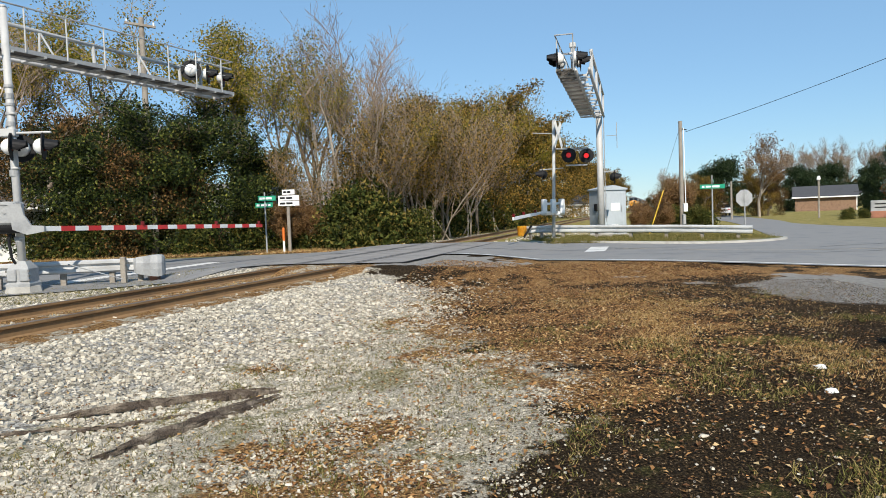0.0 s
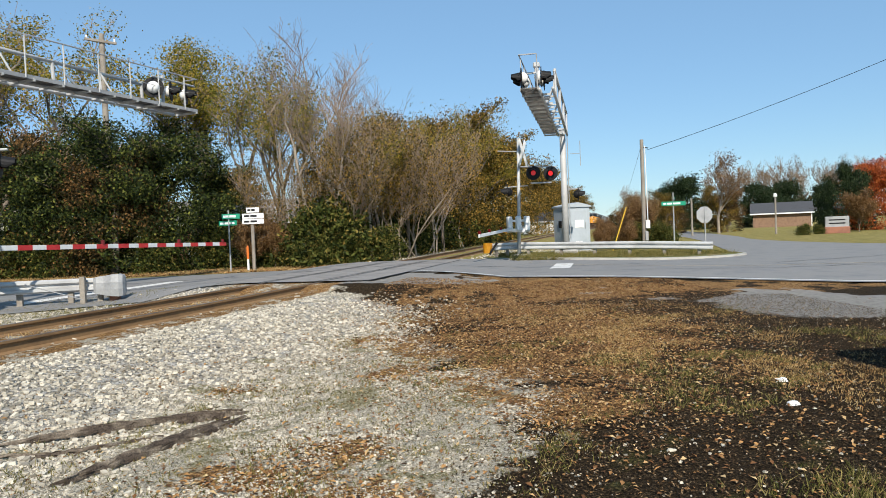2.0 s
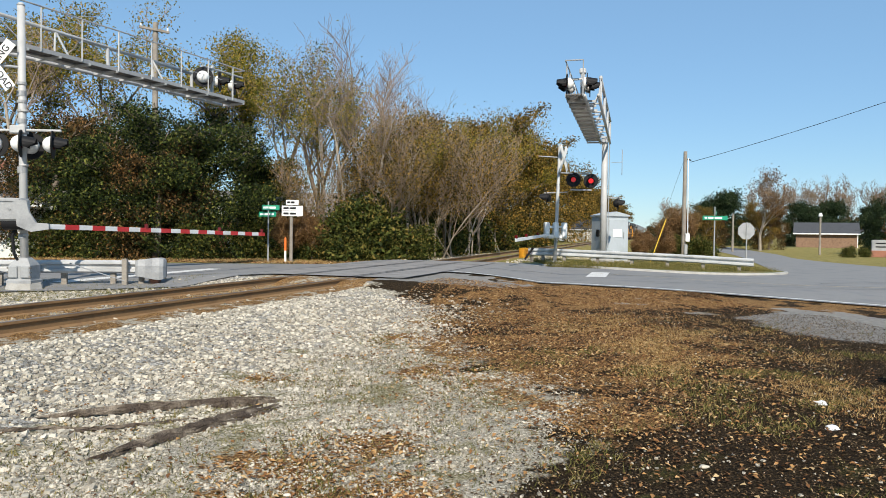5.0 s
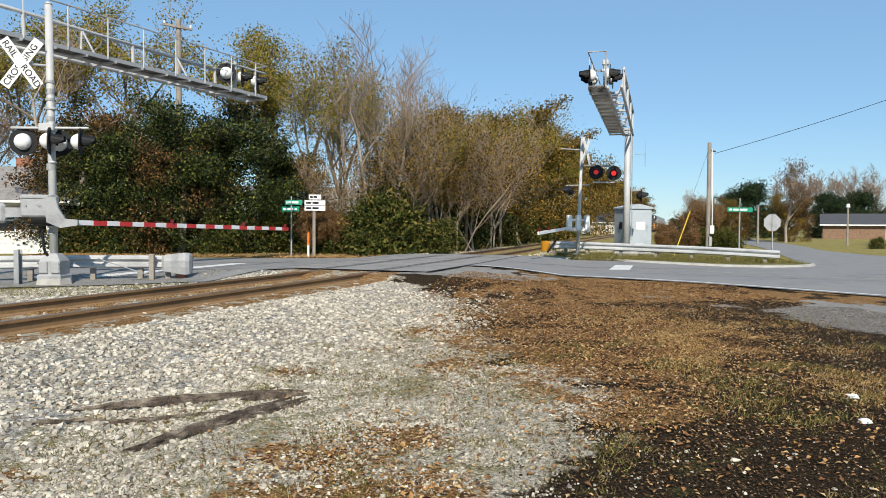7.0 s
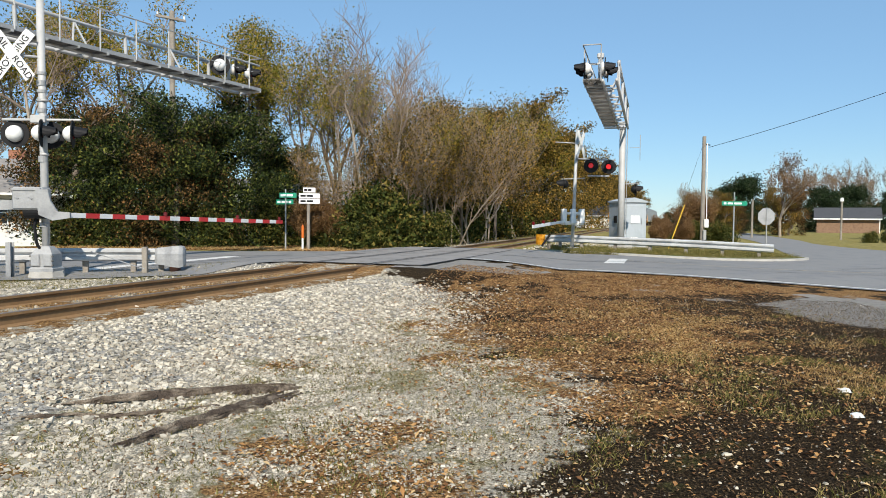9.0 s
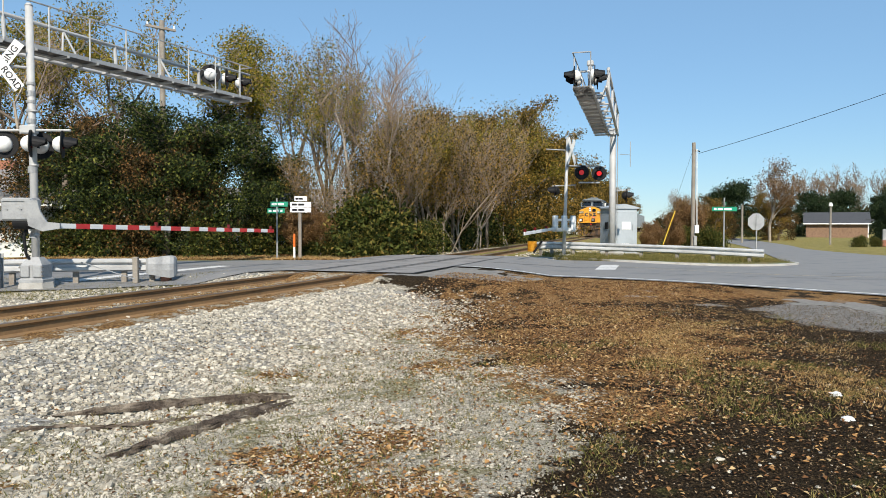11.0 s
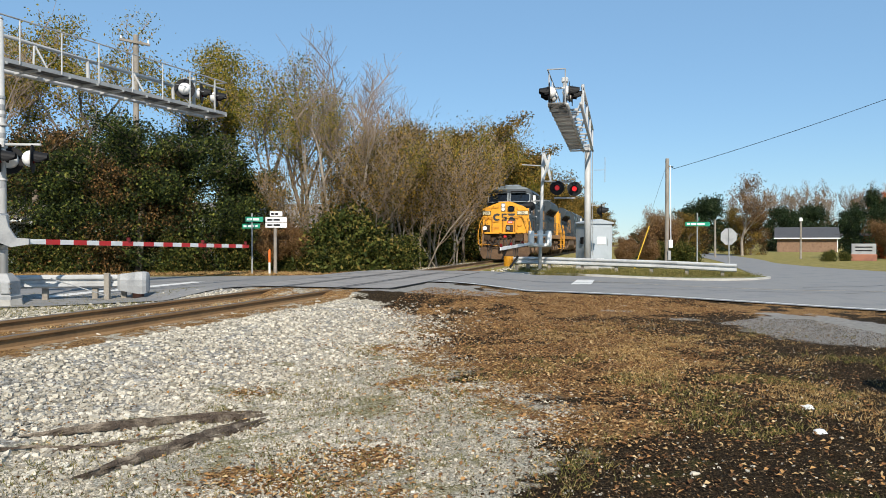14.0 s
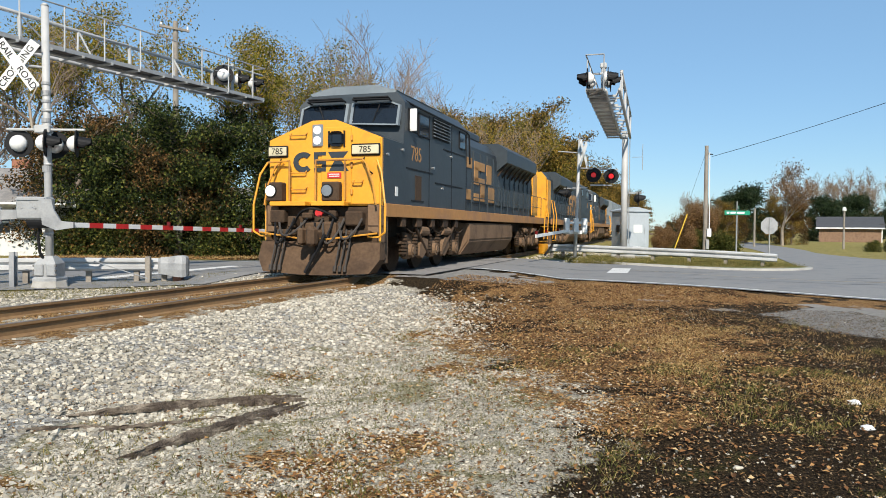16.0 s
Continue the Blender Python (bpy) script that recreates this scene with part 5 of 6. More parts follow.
part("cable_conduit", bm, "black", mast, "black flexible cable conduit")
for z, q in ((4.3, 0.12), (3.7, 0.1), (2.6, 0.14), (1.15, 0.1)):
    bm = BM()
    tube(bm, (-0.02 - z * 0.011, 0, z), (-0.02 - z * 0.011, 0, z + q), 0.1, seg=14)
    part("mast_band", bm, "galv", mast)
bm = BM()
tube(bm, (-0.95, 0, 3.55), (0.8, 0.0, 3.55), 0.028, seg=8)
box(bm, (-0.12, 0, 3.56), (0.34, 0.2, 0.18), bev=0.02)
part("light_crossarm", bm, "alu", mast)
for x, f, y in ((-0.7, (-0.15, 1, 0), 0.05), (-0.02, (-0.15, 1, 0), 0.3), (0.0, (0.93, 0.3, 0), -0.14), (0.62, (0.93, 0.3, 0), 0.0)):
    flasher(mast, (x, y, 3.24), f)
crossbuck(mast, (-0.52, -0.3, 4.93), 8)
bm = BM()
tube(bm, (-0.5, -0.26, 4.93), (-0.05, 0, 4.93), 0.03, seg=8)
part("bracket", bm, "galv", mast)
for z in (4.55, 4.15, 3.95):
    bm = BM()
    tube(bm, (-0.06, 0, z), (-0.06, 0, z + 0.06), 0.1, seg=14)
    part("mast_clamp", bm, "galv", mast)

gate = thing("crossing_gate", pose(-8.81, 16.5, MZ), "lowered red-and-white crossing gate with grey mechanism box", "crossing gate", "crossing gates")
bm = BM()
box(bm, (-0.18, -0.25, 1.78), (0.68, 0.4, 0.5), bev=0.04)
box(bm, (-0.18, -0.46, 1.98), (0.62, 0.03, 0.05))
for x in (-0.4, -0.1, 0.08):
    box(bm, (x, -0.462, 1.8), (0.1, 0.015, 0.03), pose(0, 0, 0, 0, 35, 0))
part("mechanism_box", bm, "galv", gate, "grey gate mechanism box")
bm = BM()
tube(bm, (-0.3, -0.25, 1.5), (0.12, -0.25, 1.5), 0.16, seg=18)
part("motor", bm, "black", gate)
bm = BM()
prism(bm, [(0.02, 1.98), (0.3, 1.98), (0.36, 1.72), (0.5, 1.5), (0.78, 1.48), (0.78, 1.36), (0.4, 1.3), (0.1, 1.42)], -0.5, -0.44)
part("arm_plate", bm, "galv", gate, "bent grey arm plate")
bm = BM()
prism(bm, [(-1.6, 1.75), (-0.5, 1.75), (-0.5, 1.55), (-1.6, 1.5)], -0.05, 0.0)
box(bm, (-1.35, -0.02, 1.62), (0.55, 0.18, 0.45), bev=0.06)
part("counterweight", bm, "galv", gate, "grey counterweight arms")
arm = gate_arm(gate, 9.0, 0.55)
arm.matrix_basis = pose(0.68, -0.47, 1.42, -1.0, 0, -18.5)

# far signal, across the road
canti2, L2, h2 = cantilever("cantilever_signal", (8.05, 32.0), (4.95, 21.3), 5.62, 5.75, "aluminium cantilever signal bridge over the far lane")
inv2 = canti2.matrix_basis.to_3x3().inverted()
for y, x, f in ((L2 - 0.3, 0.75, (-0.98, 0.12, 0)), (L2 - 0.3, 0.15, (0.97, -0.2, 0)), (L2 - 0.9, 0.75, (-0.98, 0.12, 0)), (L2 - 0.9, 0.1, (0.97, -0.2, 0))):
    flasher(canti2, (x, y, h2 + 0.42), inv2 @ Vector(f))
bm = BM()
tube(bm, (0.3, L2 - 0.6, h2), (0.3, L2 - 0.6, h2 + 0.8), 0.07, seg=10)
box(bm, (0.3, L2 - 0.6, h2 + 0.84), (0.2, 0.2, 0.16), bev=0.03)
tube(bm, (0.8, L2 - 0.55, h2 + 0.6), (0.1, L2 - 0.55, h2 + 0.6), 0.035, seg=8)
part("light_bracket", bm, "alu", canti2)
bm = BM()
for k in range(16):
    tube(bm, (-0.2, -0.14, 0.8 + k * 0.3), (-0.2, 0.2, 0.8 + k * 0.3), 0.012, seg=5)
tube(bm, (-0.2, 0.2, 0.8), (-0.2, 0.2, 6.2), 0.016, seg=5)
tube(bm, (-0.2, -0.14, 0.8), (-0.2, -0.14, 6.2), 0.016, seg=5)
part("ladder", bm, "galv", canti2)
flasher(canti2, (-0.6, 0, 2.75), inv2 @ Vector((0.97, -0.15, 0)), dome="black")
bm = BM()
box(bm, (-0.4, 0, 3.0), (0.7, 0.05, 0.05))
tube(bm, (-0.75, 0.1, 4.0), (-0.75, 0.1, 5.1), 0.015, seg=5)
tube(bm, (-0.3, 0.1, 4.55), (-0.75, 0.1, 4.55), 0.012, seg=5)
part("antenna", bm, "galv", canti2)

M2Z = gz(5.65, 30.6)
mast2 = thing("crossing_signal", pose(5.65, 30.6, M2Z), "crossing signal mast with lit red flashers and crossbuck", "crossing signal", "crossing signals")
bm = BM()
tube(bm, (0, 0, 0), (0.15, 0, 5.1), 0.075, 0.065, 14)
tube(bm, (0.14, 0, 4.55), (-0.75, 0.05, 4.6), 0.02, seg=6)
part("mast", bm, "alu", mast2, "thin aluminium mast", smooth=True)
bm = BM()
box(bm, (0, 0, 0.05), (0.6, 0.6, 0.3), bev=0.03)
part("foundation", bm, "concrete", mast2)
crossbuck(mast2, (0.28, -0.1, 4.5), 57, words=False)
bm = BM()
tube(bm, (-0.5, 0.05, 3.05), (0.5, 0.05, 3.1), 0.025, seg=8)
tube(bm, (0.1, -0.08, 3.9), (1.75, -0.06, 3.85), 0.03, seg=8)
box(bm, (1.05, -0.05, 3.2), (0.9, 0.04, 0.06))
part("light_crossarm", bm, "galv", mast2)
flasher(mast2, (0.72, -0.1, 3.62), (-0.3, -1, 0), lit="reddim")
flasher(mast2, (1.46, -0.1, 3.58), (-0.3, -1, 0), lit="redlit")
flasher(mast2, (-0.38, 0.05, 2.85), (-1, 0.15, 0), dome="black")
gate2 = thing("crossing_gate", pose(5.65, 30.6, M2Z), "lowered crossing gate seen end-on with white mechanism", "crossing gate", "crossing gates")
bm = BM()
for x in (-0.38, 0.0, 0.36):
    box(bm, (x, -0.1, 1.5), (0.2, 0.4, 0.62), bev=0.03)
box(bm, (0, 0, 1.22), (0.95, 0.3, 0.16), bev=0.02)
box(bm, (0.05, -0.12, 1.62), (0.8, 0.2, 0.1), bev=0.02)
part("mechanism_box", bm, "white", gate2, "white gate mechanism")
arm2 = gate_arm(gate2, 6.9, 0.6, False)
arm2.matrix_basis = pose(-0.35, -0.2, 1.28, -1.4, 0, 161.5)

# signal hut
hut = thing("signal_hut", pose(9.0, 34.6, gz(9.0, 34.6), 0, 0, 12), "grey sheet-metal signal hut with a peaked roof", "signal hut")
hut.scale = (1.04, 1.0, 1.13)
bm = BM()
box(bm, (0, 0, 1.08), (1.22, 1.3, 1.86), bev=0.015)
part("body", bm, "hut", hut, "pale grey metal walls")
bm = BM()
prism(bm, [(-0.66, 2.0), (0.66, 2.0), (0.66, 2.06), (0.0, 2.2), (-0.66, 2.06)], -0.72, 0.72)
part("roof", bm, "hut", hut)
bm = BM()
box(bm, (0, 0, 0.08), (1.4, 1.5, 0.2), bev=0.02)
part("base", bm, "concrete", hut)
bm = BM()
box(bm, (0.05, -0.665, 1.05), (0.8, 0.03, 1.65), bev=0.01)
dr = part("door", bm, "hut", hut)
bm = BM()
box(bm, (0.05, -0.69, 1.3), (0.42, 0.02, 0.32))
part("notice", bm, "white", dr, "pale notices on the door")
bm = BM()
for x in (-0.12, -0.03, 0.06, 0.15):
    box(bm, (x, -0.69, 0.42), (0.05, 0.02, 0.3))
part("vent_slot", bm, "white", dr)
bm = BM()
tube(bm, (0.36, -0.7, 1.1), (0.36, -0.7, 1.35), 0.015, seg=6)
part("door_handle", bm, "chrome", dr)
bm = BM()
box(bm, (-0.63, -0.1, 1.3), (0.06, 0.3, 0.3), bev=0.02)
part("vent", bm, "black", hut, "dark side vent")


# ---- guardrails ----
def guardrail(pts, tops, label, low=-0.0):
    t = thing("guardrail", Matrix(), label, "guardrail", "guardrails")
    P = curve_pts([(*p, z) for p, z in zip(pts, tops)], 40)
    prof = [(0.0, -0.31), (0.05, -0.27), (0.05, -0.22), (-0.03, -0.18), (-0.03, -0.13), (0.05, -0.09), (0.05, -0.04), (0.0, 0.0)]
    rings = []
    for i, p in enumerate(P):
        d = (P[min(i + 1, len(P) - 1)] - P[max(i - 1, 0)])
        n = Vector((d.y, -d.x, 0)).normalized()
        ring = [p + n * u + Vector((0, 0, v)) for u, v in prof] + [p + n * (u - 0.012) + Vector((0, 0, v)) for u, v in reversed(prof)]
        rings.append(ring)
    bm = BM()
    loft(bm, rings)
    bmesh.ops.recalc_face_normals(bm, faces=bm.faces[:])
    part("beam", bm, "beam", t, "galvanised corrugated beam")
    for i in range(2, len(P), 5):
        p = P[i]
        d = (P[min(i + 1, len(P) - 1)] - P[i - 1])
        n = Vector((d.y, -d.x, 0)).normalized()
        bm = BM()
        g = gz(p.x, p.y)
        c = p - n * 0.13
        box(bm, (c.x, c.y, (p.z + g) / 2 - 0.05), (0.12, 0.16, p.z - g + 0.1), pose(0, 0, 0, 0, 0, math.degrees(math.atan2(d.y, d.x))), 0.01)
        part("post", bm, "wood", t)
    return t


g1 = guardrail([(-16.5, 14.6), (-12, 16.2), (-9, 17.2), (-7.0, 17.7), (-6.4, 17.85)], [0.78, 0.78, 0.79, 0.78, 0.76], "galvanised guardrail with a blunt end beside the road")
bm = BM()
rings = []
for u, w, dz in ((0.0, 0.05, 0.17), (0.1, 0.1, 0.2), (0.35, 0.13, 0.22), (0.6, 0.2, 0.25), (0.85, 0.24, 0.26), (0.98, 0.2, 0.24), (1.04, 0.1, 0.18)):
    x, y, z = -6.84 + u * 0.66, 17.72 + u * 0.14, 0.6 - 0.02 * u
    rings.append([(x - 0.2 * w * b, y + w * b, z + dz * c) for b, c in ((-1, -1), (-1.15, -0.3), (-1.15, 0.3), (-0.8, 1), (0.8, 1), (1, 0.3), (1, -0.3), (0.8, -1))])
loft(bm, rings)
bmesh.ops.recalc_face_normals(bm, faces=bm.faces[:])
part("end_terminal", bm, "galv", g1, "blunt bulbous grey end terminal")
bm = BM()
box(bm, (-7.0, 17.5, 0.45), (0.12, 0.12, 0.75), bev=0.01)
part("wooden_post", bm, "wood", g1, "weathered wooden post")
bm = BM()
box(bm, (-9.55, 16.35, 0.5), (0.02, 0.14, 0.9))
for y in (16.28, 16.42):
    box(bm, (-9.55, y, 0.5), (0.11, 0.015, 0.9))
part("steel_post", bm, "galv", g1, "galvanised steel post")
bm = BM()
box(bm, (-6.42, 17.9, 0.28), (0.2, 0.2, 0.3), bev=0.01)
part("end_post", bm, "brick", g1, "reddish wooden end post")
bm = BM()
tube(bm, (-8.1, 17.1, 0.72), (-6.9, 17.2, 0.32), 0.012, seg=6)
part("anchor_cable", bm, "galv", g1)
g2 = guardrail([(4.55, 31.3), (5.6, 30.9), (8.0, 29.9), (10.4, 28.6), (12.6, 27.2)], [0.90, 0.92, 0.86, 0.80, 0.71], "long galvanised guardrail round the grass island")
bm = BM()
rings = [[(4.5 + 0.28 * math.cos(a), 31.3 + 0.22 * math.sin(a), z) for z in (0.5, 0.93)] for a in [math.pi * (0.3 + 1.3 * k / 10) for k in range(11)]]
loft(bm, rings, close=False)
bmesh.ops.solidify(bm, geom=bm.faces[:], thickness=0.02)
part("end_terminal", bm, mat("marker_yellow", (0.75, 0.36, 0.02), 0.5, var=0.1), g2, "yellow end terminal with a black stripe")
bm = BM()
box(bm, (4.62, 31.02, 0.7), (0.09, 0.03, 0.62), pose(0, 0, 0, 0, 35, 0))
part("stripe", bm, "black", g2)

# ---- poles and signs ----
def pole(name, X, Y, top, r, material, label, category="utility pole"):
    t = thing(name, pose(X, Y, gz(X, Y)), label, category)
    bm = BM()
    tube(bm, (0, 0, -0.2), (0, 0, top - gz(X, Y)), r, r * 0.8, 12)
    part("shaft", bm, material, t)
    return t


def wire(a, b, sag, r=0.012, label="thin black overhead wire", name="overhead_wire"):
    bm = BM()
    a, b = Vector(a), Vector(b)
    pts = [a.lerp(b, k / 24) - Vector((0, 0, sag * 4 * (k / 24) * (1 - k / 24))) for k in range(25)]
    chain(bm, pts, r, 4)
    return tagged(part(name, bm, "black"), label, "wire")


p1 = pole("utility_pole", 13.45, 37, 5.85, 0.115, "wood", "weathered grey wooden utility pole with meter box")
bm = BM()
box(bm, (0.12, -0.18, 1.35), (0.22, 0.14, 0.42), bev=0.02)
tube(bm, (0.15, -0.15, 1.5), (0.12, -0.1, 5.4), 0.025, seg=6)
part("meter_box", bm, "white", p1, "pale grey meter box and conduit")
bm = BM()
box(bm, (0.05, -0.18, 0.75), (0.16, 0.12, 0.5), bev=0.02)
part("lower_box", bm, "galv", p1)
bm = BM()
tube(bm, (0.1, 0, 5.35), (0.3, -0.05, 5.3), 0.03, seg=6)
part("insulator", bm, "black", p1)
wire((13.7, 36.95, 5.3), (31, 22.4, 12.4), 0.5)
wire((13.35, 37, 5.3), (11.2, 35.5, 0.3), 0.0, 0.008, "guy wire of the utility pole", "guy_wire")
bm = BM()
tube(bm, (12.25, 36.2, 2.35), (11.3, 35.6, 0.2), 0.024, seg=8)
tagged(part("guy_guard", bm, mat("guard_yellow", (0.72, 0.45, 0.03), 0.5, var=0.1)), "yellow plastic guy wire guard", "guy guard")
p2 = pole("utility_pole", -13.1, 36.2, 11.6, 0.16, "wood", "tall wooden utility pole with a single crossarm")
bm = BM()
box(bm, (0, -0.15, 11.0), (1.4, 0.1, 0.12), pose(0, 0, 0, 0, 6, 20), 0.01)
ca = part("crossarm", bm, "wood", p2)
for x in (-0.6, 0.6):
    bm = BM()
    tube(bm, (x * 0.95, -0.15 + x * 0.34, 11.03 - x * 0.1), (x * 0.95, -0.15 + x * 0.34, 11.2 - x * 0.1), 0.045, seg=8)
    part("insulator", bm, "white", ca)
wire((-13, 36, 7.1), (9, 75, 9.5), 0.8, 0.014)
wire((-20, 36, 6.0), (-8.5, 37, 6.6), 0.15, 0.014)
p3 = pole("lamp_post", 33.3, 60, 3.5, 0.09, "wood", "short wooden post with a white lamp at the roadside", "lamp post")
bm = BM()
tube(bm, (0, 0, 3.2), (0, 0, 3.5), 0.17, 0.1, 10)
part("lamp", bm, "white", p3)
p4 = pole("utility_pole", 28.5, 66, 3.6, 0.1, "wood", "slim far wooden utility pole")


def sign_post(X, Y, top, label, category):
    return pole("sign_post", X, Y, top, 0.035, "galv", label, category)


def blade(parent, at, w, h, turn, bars, material="green", ink="white", label="green street name blade with pale bars"):
    bm = BM()
    box(bm, (0, 0, 0), (w, 0.012, h), bev=0.003)
    b = part("sign_blade", bm, material, parent, label)
    b.matrix_basis = pose(*at, 0, 0, turn)
    x = -w * 0.42
    for k, bw in enumerate(bars):
        bm = BM()
        box(bm, (x + bw * w / 2, 0, 0), (bw * w, 0.02, h * 0.42))
        part("writing_bar", bm, ink, b)
        x += bw * w + 0.05 * w
    return b


s1 = sign_post(-6.25, 30.0, 2.72, "street sign post with two green blades", "street sign")
blade(s1, (0.1, -0.05, 2.25), 0.7, 0.2, 6, (0.3, 0.35))
blade(s1, (-0.05, 0.05, 1.98), 0.9, 0.2, -28, (0.2, 0.35, 0.15))
s2 = thing("road_sign", pose(-5.35, 30.2, gz(-5.35, 30.2)), "white direction sign on a wooden post", "road sign")
bm = BM()
tube(bm, (0, 0, -0.1), (0, 0, 2.5), 0.07, seg=8)
part("post", bm, "wood", s2)
for z, w in ((2.48, 0.5), (2.24, 0.85), (2.02, 0.85)):
    blade(s2, (0.05, -0.09, z), w, 0.2, 4, (0.25, 0.3), "white", "black", "white board with dark bars")
s3 = thing("marker_post", pose(-5.55, 30.0, gz(-5.55, 30.0)), "orange and white plastic marker post", "marker post")
bm = BM()
tube(bm, (0, 0, 0), (0, 0, 0.5), 0.045, seg=8)
part("lower_part", bm, "white", s3)
bm = BM()
tube(bm, (0, 0, 0.5), (0, 0, 0.98), 0.05, seg=8)
tube(bm, (0, 0, 0.98), (0, 0, 1.05), 0.05, 0.01, 8)
part("upper_part", bm, "orange", s3)
s4 = sign_post(13.5, 33.2, 2.9, "street sign post with green blades by the side road", "street sign")
blade(s4, (0.0, -0.04, 2.28), 1.2, 0.2, 4, (0.1, 0.2, 0.3), "green", "white")
blade(s4, (0.05, 0.04, 2.5), 0.5, 0.18, 80, (0.3,))
stop = thing("stop_sign", pose(14.9, 33.0, gz(14.9, 33.0)), "grey back of an octagonal stop sign on a post", "stop sign")
bm = BM()
box(bm, (0, -0.03, 0.95), (0.05, 0.04, 2.3), bev=0.005)
part("post", bm, "galv", stop)
bm = BM()
tube(bm, (0, 0.0, 1.7), (0, 0.012, 1.7), 0.405, seg=8)
bmesh.ops.rotate(bm, verts=bm.verts[:], cent=(0, 0, 1.7), matrix=Matrix.Rotation(radians(22.5), 3, "Y"))
part("plate", bm, "galv", stop, "bare grey metal back")


# ---- houses and vehicles ----
def house(name, m, w, d, h, rise, wall, roof, label, chimney=False, windows=()):
    t = thing(name, m, label, "house")
    bm = BM()
    prism(bm, [(-d / 2, 0), (d / 2, 0), (d / 2, h), (0, h + rise * 0.95), (-d / 2, h)], -w / 2, w / 2, "x")
    part("wall", bm, wall, t)
    for s in (-1, 1):
        bm = BM()
        a = [(-w / 2 - 0.4, 0, h + rise + 0.03), (w / 2 + 0.4, 0, h + rise + 0.03), (w / 2 + 0.4, s * (d / 2 + 0.5), h - 0.2), (-w / 2 - 0.4, s * (d / 2 + 0.5), h - 0.2)]
        loft(bm, [[Vector(p) for p in a], [Vector(p) + Vector((0, 0, 0.12)) for p in a]])
        bmesh.ops.recalc_face_normals(bm, faces=bm.faces[:])
        part("roof", bm, roof, t)
    bm = BM()
    box(bm, (0, -d / 2 - 0.5, h - 0.16), (w + 0.8, 0.05, 0.18))
    part("fascia", bm, "white", t)
    for x, z, ww, hh in windows:
        bm = BM()
        box(bm, (x, -d / 2 - 0.03, z), (ww + 0.14, 0.06, hh + 0.14), bev=0.01)
        fr = part("window", bm, "white", t)
        bm = BM()
        box(bm, (x, -d / 2 - 0.055, z), (ww, 0.04, hh))
        part("pane", bm, "glass", fr)
        bm = BM()
        box(bm, (x, -d / 2 - 0.08, z), (ww, 0.02, 0.05))
        part("glazing_bar", bm, "white", fr)
    if chimney:
        bm = BM()
        box(bm, (w * 0.18, 0.4, h + rise + 0.1), (0.8, 0.6, 1.0), bev=0.02)
        part("chimney", bm, "brick", t, "red brick chimney")
    return t


siding = mat("white_siding", (0.62, 0.62, 0.59), 0.7, var=0.08, scale=3, other=(0.55, 0.55, 0.52), mix=0.6)
house_w = house("white_house", pose(-22.6, 35.6, gz(-22.6, 35.6), 0, 0, 10), 11, 7, 2.35, 1.6, siding, "shingle", "single-storey white house with grey shingle roof and chimney", True,
                ((-2.8, 1.45, 0.9, 0.95), (-1.6, 1.45, 0.9, 0.95), (0.2, 1.35, 0.8, 1.2), (1.3, 1.45, 0.9, 0.95), (2.4, 1.45, 0.9, 0.95), (4.2, 1.3, 0.8, 1.0)))
bm = BM()
for x in (-5, -2, 1.2, 4.6):
    box(bm, (x, -4.6, 1.1), (0.12, 0.12, 2.2))
box(bm, (0, -4.2, 2.25), (11.2, 1.6, 0.1))
box(bm, (0, -4.7, 0.3), (11, 0.1, 0.6))
part("porch", bm, siding, house_w, "white front porch")
house_b = house("brick_house", pose(58.5, 104, 0, 0, 0, -28), 7.6, 7, 2.2, 1.35, mat("tan_brick", (0.24, 0.15, 0.095), 0.9, var=0.3, scale=10, other=(0.17, 0.1, 0.065)), "darkroof", "low brick ranch house with a dark roof")
port = thing("carport", pose(64.9, 101.0, 0, 0, 0, -28), "white-posted carport beside the brick house", "carport")
bm = BM()
box(bm, (0, 0, 2.55), (7, 6.5, 0.3), bev=0.04)
part("roof", bm, "darkroof", port)
for x in (-3.2, -0.8, 1.4, 3.2):
    bm = BM()
    box(bm, (x, -3, 1.2), (0.22, 0.22, 2.4))
    part("post", bm, "white", port)
board = thing("monument_sign", pose(34.9, 54, gz(34.9, 54), 0, 0, -25), "low grey board sign beside clipped shrubs", "sign")
board.scale = (1.75, 1.75, 1.75)
bm = BM()
box(bm, (0, 0, 0.5), (0.95, 0.12, 0.5), bev=0.02)
part("panel", bm, "galv", board)
bm = BM()
box(bm, (0, 0, 0.14), (1.0, 0.25, 0.3), bev=0.02)
part("base", bm, "brick", board)
for z in (0.6, 0.45):
    bm = BM()
    box(bm, (0, -0.065, z), (0.65, 0.012, 0.05))
    part("writing_bar", bm, "black", board)
house("small_house", pose(-10.0, 52, gz(-10, 52), 0, 0, 8), 9, 6, 2.5, 1.4, "brick", "shingle", "low house glimpsed behind the evergreen trees")
house("far_house", pose(33, 150, 0, 0, 0, 20), 12, 8, 2.6, 1.8, siding, "darkroof", "far pale house at the end of the road")


